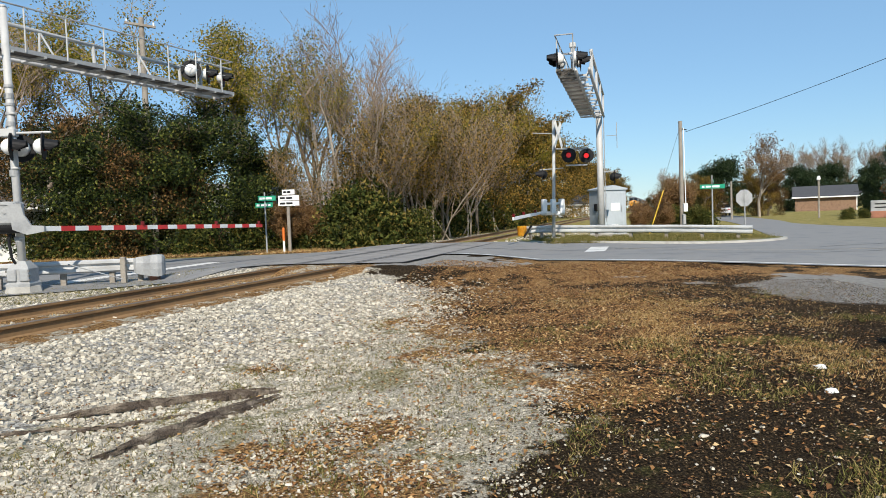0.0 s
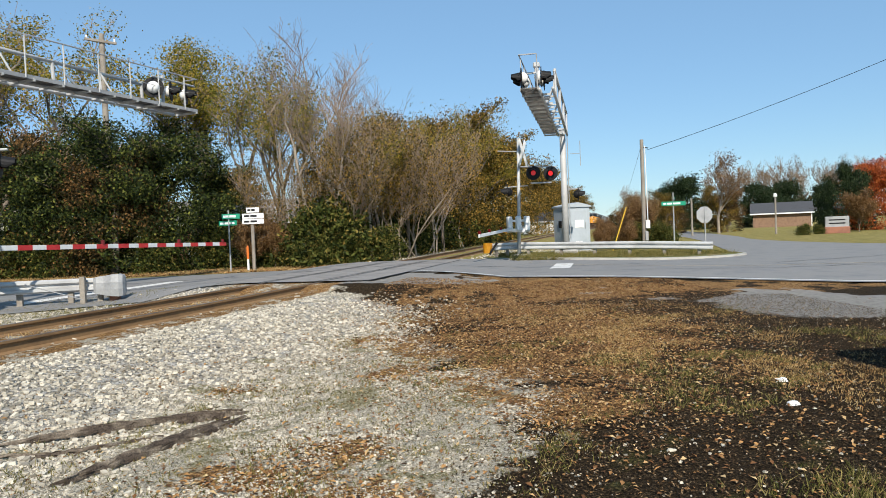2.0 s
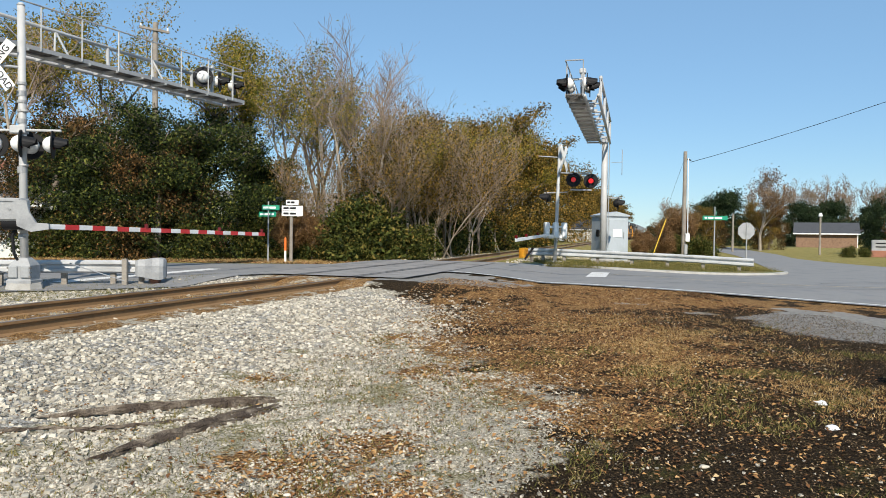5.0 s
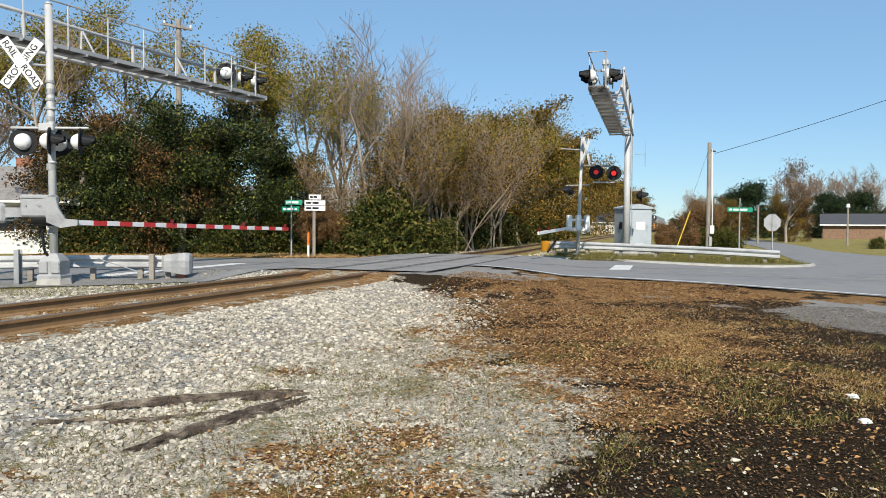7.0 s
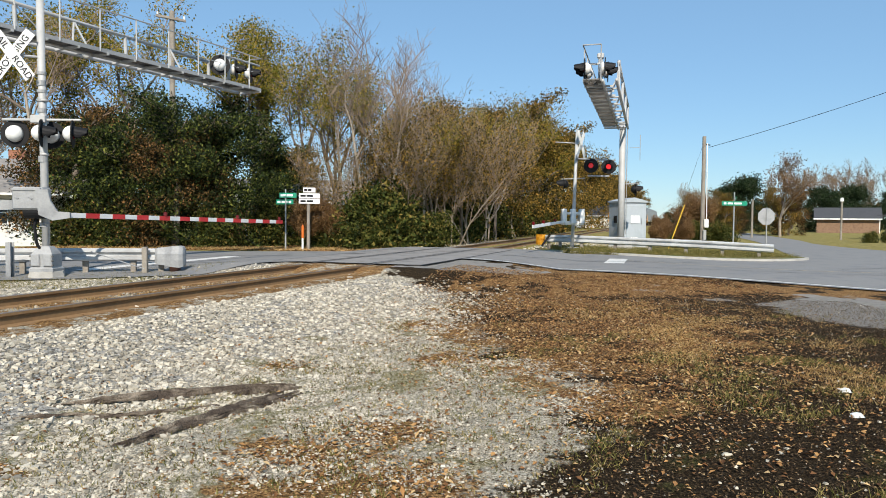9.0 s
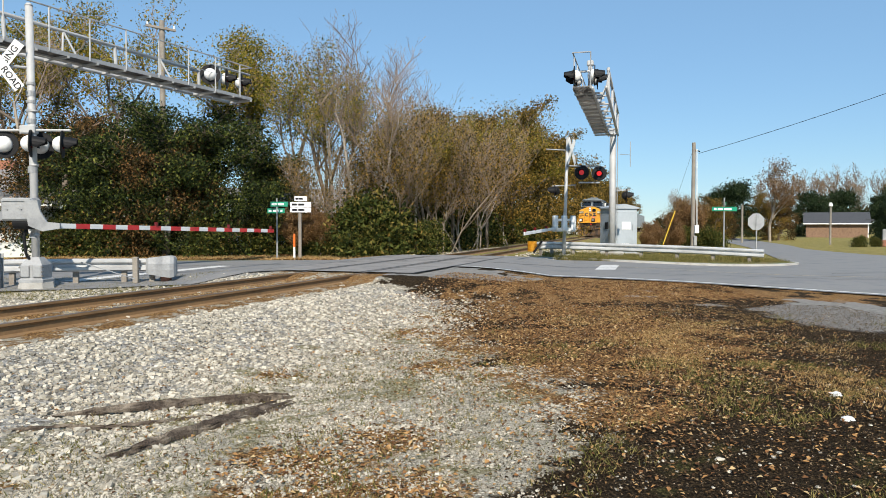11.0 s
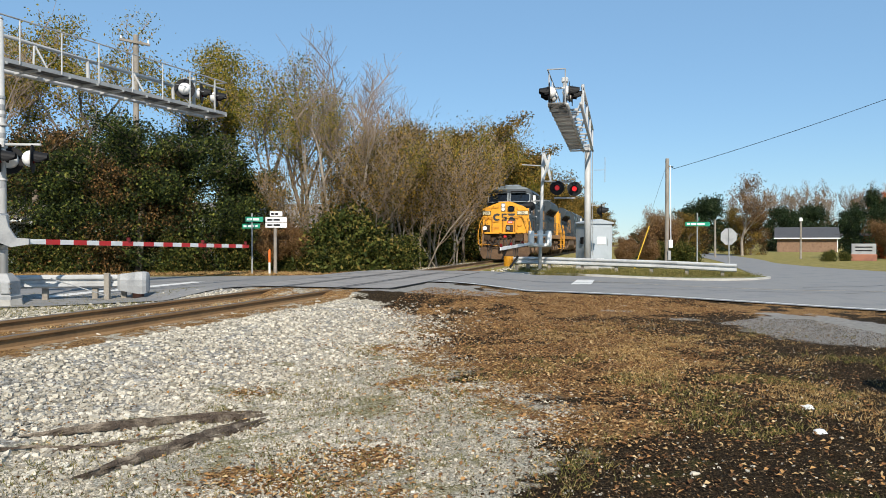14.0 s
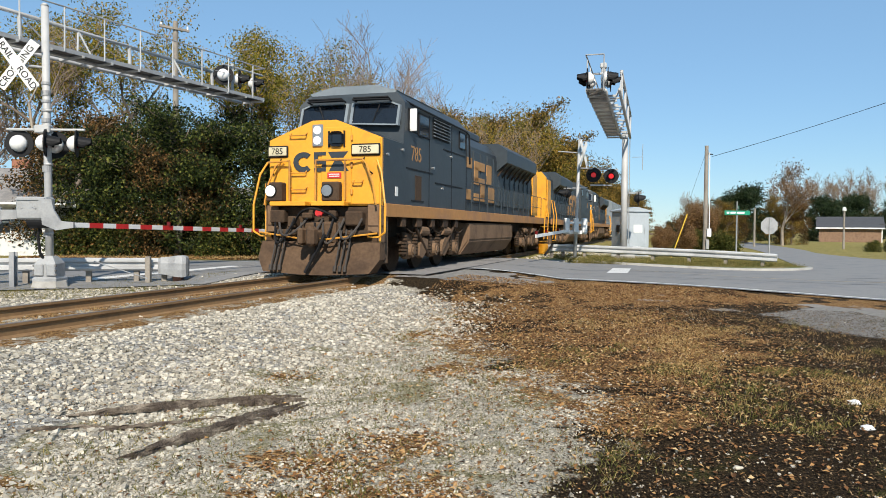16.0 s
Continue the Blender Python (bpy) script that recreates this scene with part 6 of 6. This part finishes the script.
def vehicle(name, m, colour, label, tall=0.55, long=4.4):
    t = thing(name, m, label, "car")
    W = 0.88
    prof = [(-long / 2, 0.35), (long / 2, 0.35), (long / 2, 0.75), (long / 2 - 0.15, 0.9), (long * 0.22, 0.98), (-long / 2 + 0.1, 0.98), (-long / 2, 0.8)]
    bm = BM()
    prism(bm, prof, -W, W, "x")
    bmesh.ops.bevel(bm, geom=bm.edges[:], offset=0.05, segments=2, affect="EDGES")
    body = part("body", bm, colour, t)
    bm = BM()
    loft(bm, [[(-W * 0.95, -long * 0.45, 0.97), (W * 0.95, -long * 0.45, 0.97), (W * 0.95, long * 0.24, 0.97), (-W * 0.95, long * 0.24, 0.97)],
              [(-W * 0.78, -long * 0.36, 0.97 + tall), (W * 0.78, -long * 0.36, 0.97 + tall), (W * 0.78, long * 0.05, 0.97 + tall), (-W * 0.78, long * 0.05, 0.97 + tall)]])
    part("windows", bm, "glass", t)
    bm = BM()
    box(bm, (0, -long * 0.155, 0.99 + tall), (W * 1.6, long * 0.43, 0.05), bev=0.02)
    part("roof", bm, colour, t)
    for y in (-long * 0.31, long * 0.31):
        for s in (-1, 1):
            bm = BM()
            tube(bm, (s * (W - 0.16), y, 0.33), (s * (W + 0.02), y, 0.33), 0.33, seg=20)
            w = part("wheel", bm, "black", t, "black tyre")
            bm = BM()
            tube(bm, (s * (W + 0.0), y, 0.33), (s * (W + 0.03), y, 0.33), 0.2, seg=14)
            part("rim", bm, "chrome", w)
    for s in (-1, 1):
        bm = BM()
        box(bm, (s * 0.65, -long / 2 + 0.01, 0.8), (0.3, 0.06, 0.14), bev=0.02)
        part("tail_light", bm, "red", t)
        bm = BM()
        box(bm, (s * 0.62, long / 2 - 0.02, 0.72), (0.32, 0.06, 0.15), bev=0.02)
        part("headlight", bm, "white", t)
    return t


paint_w = mat("white_car_paint", (0.75, 0.76, 0.77), 0.25, var=0.03)
paint_b = mat("dark_car_paint", (0.015, 0.016, 0.02), 0.25, var=0.1)
paint_s = mat("silver_car_paint", (0.5, 0.55, 0.6), 0.3, metal=0.4, var=0.05)
vehicle("parked_car", pose(-8.0, 40, gz(-8.0, 40), 0, 0, 75), paint_s, "pale blue-grey pickup parked behind the street signs", 0.6, 4.8)
vehicle("parked_car", pose(65.2, 100.2, 0, 0, 0, 62), paint_b, "dark car parked in the carport", 0.5)
vehicle("parked_car", pose(7.2, 5.95, gz(7.2, 5.95), 0, 0, 90), paint_b, "black car parked on the gravel lot", 0.55)
vehicle("parked_car", pose(45.5, 125, 0, 0, 0, 10), mat("yellow_car_paint", (0.7, 0.45, 0.03), 0.3, var=0.05), "yellow vehicle far down the side road", 0.7)
far_car = vehicle("driving_car", Matrix(), paint_w, "white car driving away down the side road", 0.5)


def car_place(t):
    """The white car goes away along the side road."""
    X = float(np.interp(t, [0, 2, 4, 8, 16], [36.6, 42.6, 49.5, 62, 65.5]))
    Y = float(np.interp(t, [0, 2, 4, 8, 16], [88, 107, 130, 176, 188]))
    return (X, Y, gz(X, Y) + 0.03, 0, 0, -15)


# ---- side road, field and markings ----
side_road = sheet("side_road", between([(10.2, 27.5), (13.9, 29.4), (17, 36), (26, 62), (39, 110), (60, 190)], [(50, 15), (27, 25), (23.2, 33), (24.4, 46), (30, 62), (44.5, 110), (66, 190)], 90, 10), "asphalt", 0.022, "grey asphalt side road running off beside the railway", "road")
kerb = BM()
pts = curve_pts([(4.0, 29.4), (6.1, 28.7), (8.2, 27.2), (10.2, 26.3), (12.4, 26.4), (13.9, 27.4), (14.3, 28.6), (13.8, 30.0)], 40)
rings = []
for i, p in enumerate(pts):
    d = pts[min(i + 1, 39)] - pts[max(i - 1, 0)]
    n = Vector((-d.y, d.x, 0)).normalized()
    z = gz(p.x, p.y)
    rings.append([(p.x + n.x * u, p.y + n.y * u, z + v) for u, v in ((-0.08, 0.0), (-0.07, 0.1), (0.07, 0.11), (0.08, 0.0))])
loft(kerb, rings)
bmesh.ops.recalc_face_normals(kerb, faces=kerb.faces[:])
tagged(part("kerb", kerb, "concrete"), "low pale concrete kerb round the grass island", "kerb", kind="structure")
isl = BM()
c = isl.verts.new((9.5, 29.6, gz(9.5, 29.6) + 0.12))
ring = [isl.verts.new((p.x, p.y, gz(p.x, p.y) + 0.1)) for p in pts] + [isl.verts.new((x, y, gz(x, y) + 0.06)) for x, y in ((13.0, 34), (11.5, 37), (8, 33), (4.5, 31.6))]
for i in range(len(ring)):
    isl.faces.new((c, ring[i], ring[(i + 1) % len(ring)]))
bmesh.ops.recalc_face_normals(isl, faces=isl.faces[:])
if isl.faces[:][0].normal.z < 0:
    bmesh.ops.reverse_faces(isl, faces=isl.faces[:])
tagged(part("island_ground", isl, mat("island_turf", (0.11, 0.12, 0.03), 0.9, var=0.5, scale=3, other=(0.22, 0.16, 0.07), bump=0.5)), "rough grass and soil of the island", "ground", kind="structure")


def line_on(pts, w, lift, material, name, label):
    P = curve_pts(pts, 60)
    rows_ = []
    for i, p in enumerate(P):
        d = P[min(i + 1, 59)] - P[max(i - 1, 0)]
        n = Vector((-d.y, d.x, 0)).normalized()
        rows_.append([(p.x - n.x * w / 2, p.y - n.y * w / 2), (p.x + n.x * w / 2, p.y + n.y * w / 2)])
    return sheet(name, rows_, material, lift, label, "road marking")


line_on([(0.9, 20.25), (3.3, 19.45), (5.8, 18.15), (9.6, 16.25), (18, 12.45)], 0.13, 0.037, "line", "edge_line", "worn white edge line of the road")
line_on([(-8.7, 17.9), (-7.9, 20.0), (-7.35, 22.0), (-6.75, 24.2)], 0.5, 0.037, "line", "stop_bar", "worn white stop bar before the crossing gate")
line_on([(5.6, 24.5), (9, 21.9), (14, 20.2), (22, 18.5)], 0.1, 0.037, mat("old_yellow_line", (0.42, 0.36, 0.26), 0.8, var=0.2), "centre_line", "faded yellow centre line")
sb = [[(5.03, 22.05), (5.66, 22.05)], [(5.48, 23.5), (6.1, 23.5)], [(5.9, 24.9), (6.52, 24.9)]]
sheet("stop_bar", sb, "line", 0.038, "white stop bar painted before the crossing", "road marking")
# crossing panels and seams where the rails pass through the road
xp = [[(p.x, p.y) for p in [on_track(x, s) for x in np.linspace(-2.0, 2.0, 9)]] for s in np.linspace(16.0, 25.5, 20)]
sheet("crossing_surface", xp, "patch", 0.034, "rough patched asphalt between the rails", "crossing")
for x in (-0.83, -0.67, 0.67, 0.83, -2.02, 2.02):
    rows_ = [[tuple(on_track(x - 0.025, s).to_2d()), tuple(on_track(x + 0.025, s).to_2d())] for s in np.linspace(16.0, 25.5, 24)]
    sheet("flangeway", rows_, "tar", 0.04, "dark groove beside the rail in the road", "groove")
rk = random.Random(12)
for a, b in (((-9, 20), (-2.5, 22.4)), ((-12, 23.5), (-5, 25.2)), ((-3, 22), (2, 25)), ((6, 20.5), (16, 19)), ((2, 22.5), (9, 24)), ((12, 22), (20, 24))):
    P = [Vector((*a, 0)).lerp(Vector((*b, 0)), k / 14) + Vector((rk.gauss(0, .12), rk.gauss(0, .12), 0)) for k in range(15)]
    sheet("road_crack", [[(p.x, p.y - 0.03), (p.x, p.y + 0.03)] for p in P], "tar", 0.039, "dark sealed crack in the asphalt", "crack")


# ---- small things on the ground ----
def stones(name, places, lo, hi, material, label, seed, flat=0.65):
    """Broken stones, each an uneven block of eight corners."""
    g = np.random.default_rng(seed)
    n = len(places)
    base = np.array([(-1, -1, -1), (1, -1, -1), (1, 1, -1), (-1, 1, -1), (-1, -1, 1), (1, -1, 1), (1, 1, 1), (-1, 1, 1)], float)
    V = base[None] * g.uniform(0.45, 1.0, (n, 8, 3)) * np.array([1, 1, flat])
    s = (lo + (hi - lo) * g.random((n, 1, 1)) ** 2.2) * 0.5
    V = V * s
    a, b = g.uniform(0, 6.28, n), g.uniform(-0.5, 0.5, n)
    ca, sa, cb, sb_ = np.cos(a)[:, None], np.sin(a)[:, None], np.cos(b)[:, None], np.sin(b)[:, None]
    y, z = V[:, :, 1] * cb - V[:, :, 2] * sb_, V[:, :, 1] * sb_ + V[:, :, 2] * cb
    x = V[:, :, 0]
    V = np.stack([x * ca - y * sa, x * sa + y * ca, z], 2) + np.array(places)[:, None, :] + np.array([0, 0, 1]) * s * flat * 0.4
    q = np.array([(0, 3, 2, 1), (4, 5, 6, 7), (0, 1, 5, 4), (1, 2, 6, 5), (2, 3, 7, 6), (3, 0, 4, 7)])
    F = (np.arange(n)[:, None, None] * 8 + q[None]).reshape(-1, 4)
    return tagged(mesh_np(name, V.reshape(-1, 3), F, material), label, "gravel", kind="stuff")


def scatter(n, fn, seed, box_):
    """Places on the land, kept with the chance that fn gives."""
    g = np.random.default_rng(seed)
    x0, x1, y0, y1 = box_
    X, Y = g.uniform(x0, x1, n), g.uniform(y0, y1, n)
    keep = g.random(n) < fn(X, Y, g)
    X, Y = X[keep], Y[keep]
    return np.stack([X, Y, ground_z(X, Y)], 1)


def soil_edge(Y):
    return np.interp(Y, [0, 4, 5, 6.6, 7.5, 8.5, 10, 13, 17, 20], [-0.5, 0.1, 0.6, 1.5, 1.3, 0.7, 0.4, 0.2, -1.2, -2])


def p_ballast(X, Y, g):
    x, s = track_xy(X, Y)
    a = np.abs(x)
    side = np.where(a < 1.45, 0.012, np.where(a < 2.9, 1.0, np.where(x > 0, np.clip(1 - (a - 2.9) / 2.2, 0, 1), 0.25 * (a < 5.2))))
    road_ = (s > 15.3) & (s < 26.2)
    return side * ~road_ * np.where((x > 1.5) & (s < 20), np.clip((15.0 - s) / 4, 0, 1), 1)


def p_gravel(X, Y, g):
    x, s = track_xy(X, Y)
    k = np.array([noise.fractal((a * 1.1, b * 1.1, 4.0), 0.9, 2.0, 3) for a, b in zip(X, Y)])
    return np.clip((soil_edge(Y) - X) / 1.2 + 0.45 + 0.5 * k, 0.04, 1) * np.clip(0.8 + 1.3 * k, 0.12, 1) * (x > 3.0) * (Y < 19)


def p_litter(X, Y, g):
    x, s = track_xy(X, Y)
    d = np.exp(-(((X - 2.4 - 0.05 * (Y - 11)) / 2.3) ** 2 + ((Y - 11) / 5.4) ** 2) ** 1.5)
    d = np.maximum(d, 0.75 * sstep(13.5, 15.5, Y) * (X > -3))
    for cx, cy, r in ((-0.85, 4.75, 0.5), (-0.25, 5.3, 0.38), (0.15, 7.9, 0.35), (-0.3, 10.5, 0.35), (1.6, 5.9, 0.5), (-1.55, 7.6, 0.25), (-0.1, 4.2, 0.35)):
        d = d + 0.9 * np.exp(-((X - cx) ** 2 + (Y - cy) ** 2) / (r * r))
    return np.clip(d * 0.9 + 0.03, 0, 1) * (x > 2.6) * (Y < 19)


def p_grass(X, Y, g):
    x, s = track_xy(X, Y)
    k = np.array([noise.noise((a * 0.9, b * 0.9, 2.0)) for a, b in zip(X, Y)])
    right = np.clip(X - soil_edge(Y) + 0.2, 0, 1) * (Y < 9.5)
    return np.clip(k * 2.2 - 0.25, 0, 1) * np.where(right > 0.1, 0.7 * right, 0.30) * (x > 3.6)


near_ballast = scatter(95000, p_ballast, 1, (-9, 2, 2.2, 17.5))
stones("ballast_stones", near_ballast, 0.022, 0.062, "stone", "pale grey crushed ballast stones", 2)
far_ballast = scatter(22000, p_ballast, 4, (-14, 12, 10, 45))
stones("ballast_stones", far_ballast, 0.05, 0.10, "stone", "pale grey ballast along the far track", 5)
stones("gravel_stones", scatter(110000, p_gravel, 6, (-6, 5, 2.5, 14)), 0.008, 0.032, "stone", "fine pale gravel and chippings", 7)
stones("gravel_stones", scatter(1700, lambda X, Y, g: 0.6 * (X > soil_edge(Y)), 16, (0, 8, 2.5, 14)), 0.008, 0.032, "stone", "scattered pale pebbles in dark soil", 17)


def flakes(name, places, size, material, label, seed, stand=0.25):
    g = np.random.default_rng(seed)
    n = len(places)
    a = g.uniform(0, 6.28, n)
    d1 = np.stack([np.cos(a), np.sin(a), g.normal(0, stand, n)], 1)
    d2 = np.stack([-np.sin(a), np.cos(a), g.normal(0, stand, n)], 1)
    s = size * g.uniform(0.5, 1.4, (n, 1))
    P = np.array(places) + np.array([0, 0, 1]) * (0.012 + 0.5 * s * np.abs(d1[:, 2:3]) + 0.3 * s * np.abs(d2[:, 2:3]))
    up = np.array([0, 0, 1]) * s * 0.3
    V = np.stack([P - d1 * s, P + d2 * s * 0.6 + up, P + d1 * s, P - d2 * s * 0.6 + up], 1).reshape(-1, 3)
    F = np.arange(n)[:, None] * 4 + np.arange(4)[None]
    return tagged(mesh_np(name, V, F, LEAF[material]), label, "leaves", kind="stuff")


flakes("fallen_leaves", scatter(120000, p_litter, 21, (-3.5, 7, 3, 18)), 0.019, "dry", "brown and orange fallen leaves", 22)
flakes("fallen_leaves", scatter(9000, lambda X, Y, g: 0.3 + 0 * X, 23, (-6, 9, 2.5, 18)), 0.014, "brown", "scattered dull brown leaves", 24)


def blades(name, places, per, height, label, seed, material="blade"):
    g = np.random.default_rng(seed)
    P = np.repeat(np.array(places), per, axis=0)
    n = len(P)
    P[:, :2] += g.normal(0, 0.035, (n, 2))
    a = g.uniform(0, 6.28, n)
    w = np.stack([np.cos(a), np.sin(a), 0 * a], 1) * 0.004
    lean = np.stack([g.normal(0, 0.6, n), g.normal(0, 0.6, n), np.ones(n)], 1) * (height * g.uniform(0.4, 1.3, (n, 1)))
    V = np.stack([P - w, P + w, P + lean], 1).reshape(-1, 3)
    F = np.arange(n)[:, None] * 3 + np.arange(3)[None]
    return tagged(mesh_np(name, V, F, LEAF[material]), label, "grass", kind="stuff")


blades("grass", scatter(16000, p_grass, 31, (-6, 8, 2.5, 13)), 9, 0.06, "short tufts of dry and green grass", 32)
blades("grass", scatter(14000, lambda X, Y, g: 0.9 * ((Y - 26.9 - 0.25 * np.abs(X - 11)) > 0), 33, (5, 13.8, 26.5, 33)), 8, 0.24, "long rough grass on the island", 34, "blade")
blades("grass", scatter(5000, lambda X, Y, g: 0.8 + 0 * X, 35, (-16, -2, 29.3, 32)), 6, 0.12, "dry straw at the foot of the trees", 36, "straw")
flakes("fallen_leaves", scatter(16000, lambda X, Y, g: 0.9 + 0 * X, 39, (-17, 0, 29.0, 34)), 0.05, "dry", "dry brown leaves under the trees", 40)
vergep = scatter(5000, lambda X, Y, g: 0.5 * (track_xy(X, Y)[0] < -3.0), 37, (-12, -4, 14, 19))
blades("grass", vergep, 6, 0.06, "short dry verge grass behind the track", 38)


def plank(a, b, w, hgt, seed, label):
    """A weathered split timber lying on the ground."""
    a, b = Vector((*a, gz(*a))), Vector((*b, gz(*b)))
    d = (b - a)
    L = d.length
    u = d.normalized()
    n = Vector((-u.y, u.x, 0))
    rng = random.Random(seed)
    rings = []
    N = 22
    for i in range(N + 1):
        f = i / N
        c = a + d * f + n * (0.05 * math.sin(f * 3 + seed) + rng.gauss(0, 0.006)) + Vector((0, 0, hgt * 0.4 + 0.012 * math.sin(f * 5)))
        k = min(1, 0.35 + 3 * min(f, 1 - f))
        ring = []
        for q, (uu, vv) in enumerate(((-.5, -.5), (.5, -.5), (.52, .1), (.3, .5), (.05, .36), (-.2, .52), (-.5, .2))):
            ring.append(c + n * (uu * w * k + rng.gauss(0, 0.005)) + Vector((0, 0, vv * hgt * k + rng.gauss(0, 0.005))))
        rings.append(ring)
    bm = BM()
    loft(bm, rings)
    bmesh.ops.recalc_face_normals(bm, faces=bm.faces[:])
    return tagged(part("old_timber", bm, "oldwood"), label, "timber", "rotten timbers on the gravel")


plank((-2.95, 5.65), (-1.42, 6.8), 0.04, 0.045, 1, "long split grey weathered timber on the gravel")
plank((-2.10, 4.84), (-1.24, 6.5), 0.042, 0.055, 2, "thick rotten grey-brown timber on the gravel")
plank((-2.6, 5.5), (-1.75, 6.05), 0.03, 0.025, 3, "thin splinter of old timber between the others")
plank((-2.75, 5.86), (-1.5, 6.86), 0.025, 0.03, 4, "thin split lath beside the timber")
plank((-2.0, 5.12), (-1.3, 6.4), 0.028, 0.05, 5, "thin split lath along the thick timber")
plank((-3.1, 5.35), (-2.2, 5.62), 0.02, 0.02, 6, "short grey splinter on the gravel")
plank((-2.3, 6.08), (-1.3, 6.74), 0.022, 0.05, 7, "thin grey lath lying against the long timber")
plank((-2.02, 4.82), (-1.2, 6.42), 0.018, 0.04, 8, "dark splinter split from the thick timber")
plank((-1.75, 6.3), (-1.22, 6.62), 0.02, 0.06, 9, "short splinter where the timbers meet")
for X, Y, s, seed in ((3.76, 6.62, 0.05, 1), (3.38, 5.77, 0.048, 2), (1.95, 4.80, 0.026, 3), (-0.72, 4.25, 0.02, 4)):
    bm = BM()
    bmesh.ops.create_icosphere(bm, subdivisions=2, radius=s)
    for v in bm.verts:
        k = 1 + 0.75 * noise.noise(v.co * 32 + Vector((seed * 3, 0, 0)))
        v.co = Vector((v.co.x * k * 1.2, v.co.y * k * 0.8, v.co.z * k * 0.42 + s * 0.32))
    bmesh.ops.translate(bm, verts=bm.verts[:], vec=(X, Y, gz(X, Y)))
    tagged(part("crumpled_paper" if seed < 3 else "pale_stone", bm, "white" if seed < 3 else "stone", smooth=seed >= 3), "crumpled white litter lying on the dark grass" if seed < 3 else "larger pale stone in dark soil", "litter" if seed < 3 else "stone")


flakes("dead_leaves", scatter(110000, lambda X, Y, g: np.clip(X - soil_edge(Y) + 0.3, 0, 1), 51, (-0.5, 8.0, 3.2, 14)), 0.009, "humus", "small dark leaf fragments on the soil", 52, 0.35)
flakes("dead_leaves", scatter(16000, lambda X, Y, g: 0.8 * (track_xy(X, Y)[0] > 2.2), 57, (-7, 2, 3, 14)), 0.011, "brown", "small leaf fragments among the gravel", 58)
stones("gravel_stones", scatter(60000, p_gravel, 61, (-3.0, 1.6, 3.3, 8)), 0.006, 0.022, "stone", "fine pale chippings of the lot", 62)


def p_tuft(X, Y, g):
    k = np.array([noise.noise((a * 1.3, b * 1.3, 7.0)) for a, b in zip(X, Y)])
    return np.clip(k * 3.0 - 0.6, 0, 1) * np.clip(X - soil_edge(Y), 0, 1)


def p_straw(X, Y, g):
    k = np.array([noise.fractal((a * 0.8, b * 0.8, 11.0), 0.9, 2.0, 3) for a, b in zip(X, Y)])
    d = np.exp(-(((X - 3.6) / 1.9) ** 2 + ((Y - 9.6) / 3.4) ** 2) ** 1.5)
    return np.clip(k * 2.2 + 0.25, 0, 1) * d


blades("grass", scatter(9000, p_tuft, 53, (1, 6, 3, 9)), 8, 0.04, "patches of short green and straw grass", 54)
blades("dry_grass", scatter(26000, p_straw, 63, (0.5, 7, 5.5, 15)), 7, 0.035, "flattened golden straw over the litter", 64, "straw")
blades("grass", scatter(9000, lambda X, Y, g: 0.4 * (track_xy(X, Y)[0] > 3.9), 55, (-5, 1, 3, 9)), 5, 0.035, "sparse weeds among the gravel", 56)

blades("grass", scatter(9000, lambda X, Y, g: 0.55 * (np.abs(track_xy(X, Y)[0]) < 0.62), 71, (-9, -1, 4, 17)), 5, 0.05, "dry weeds between the rails", 72, "straw")
motions()
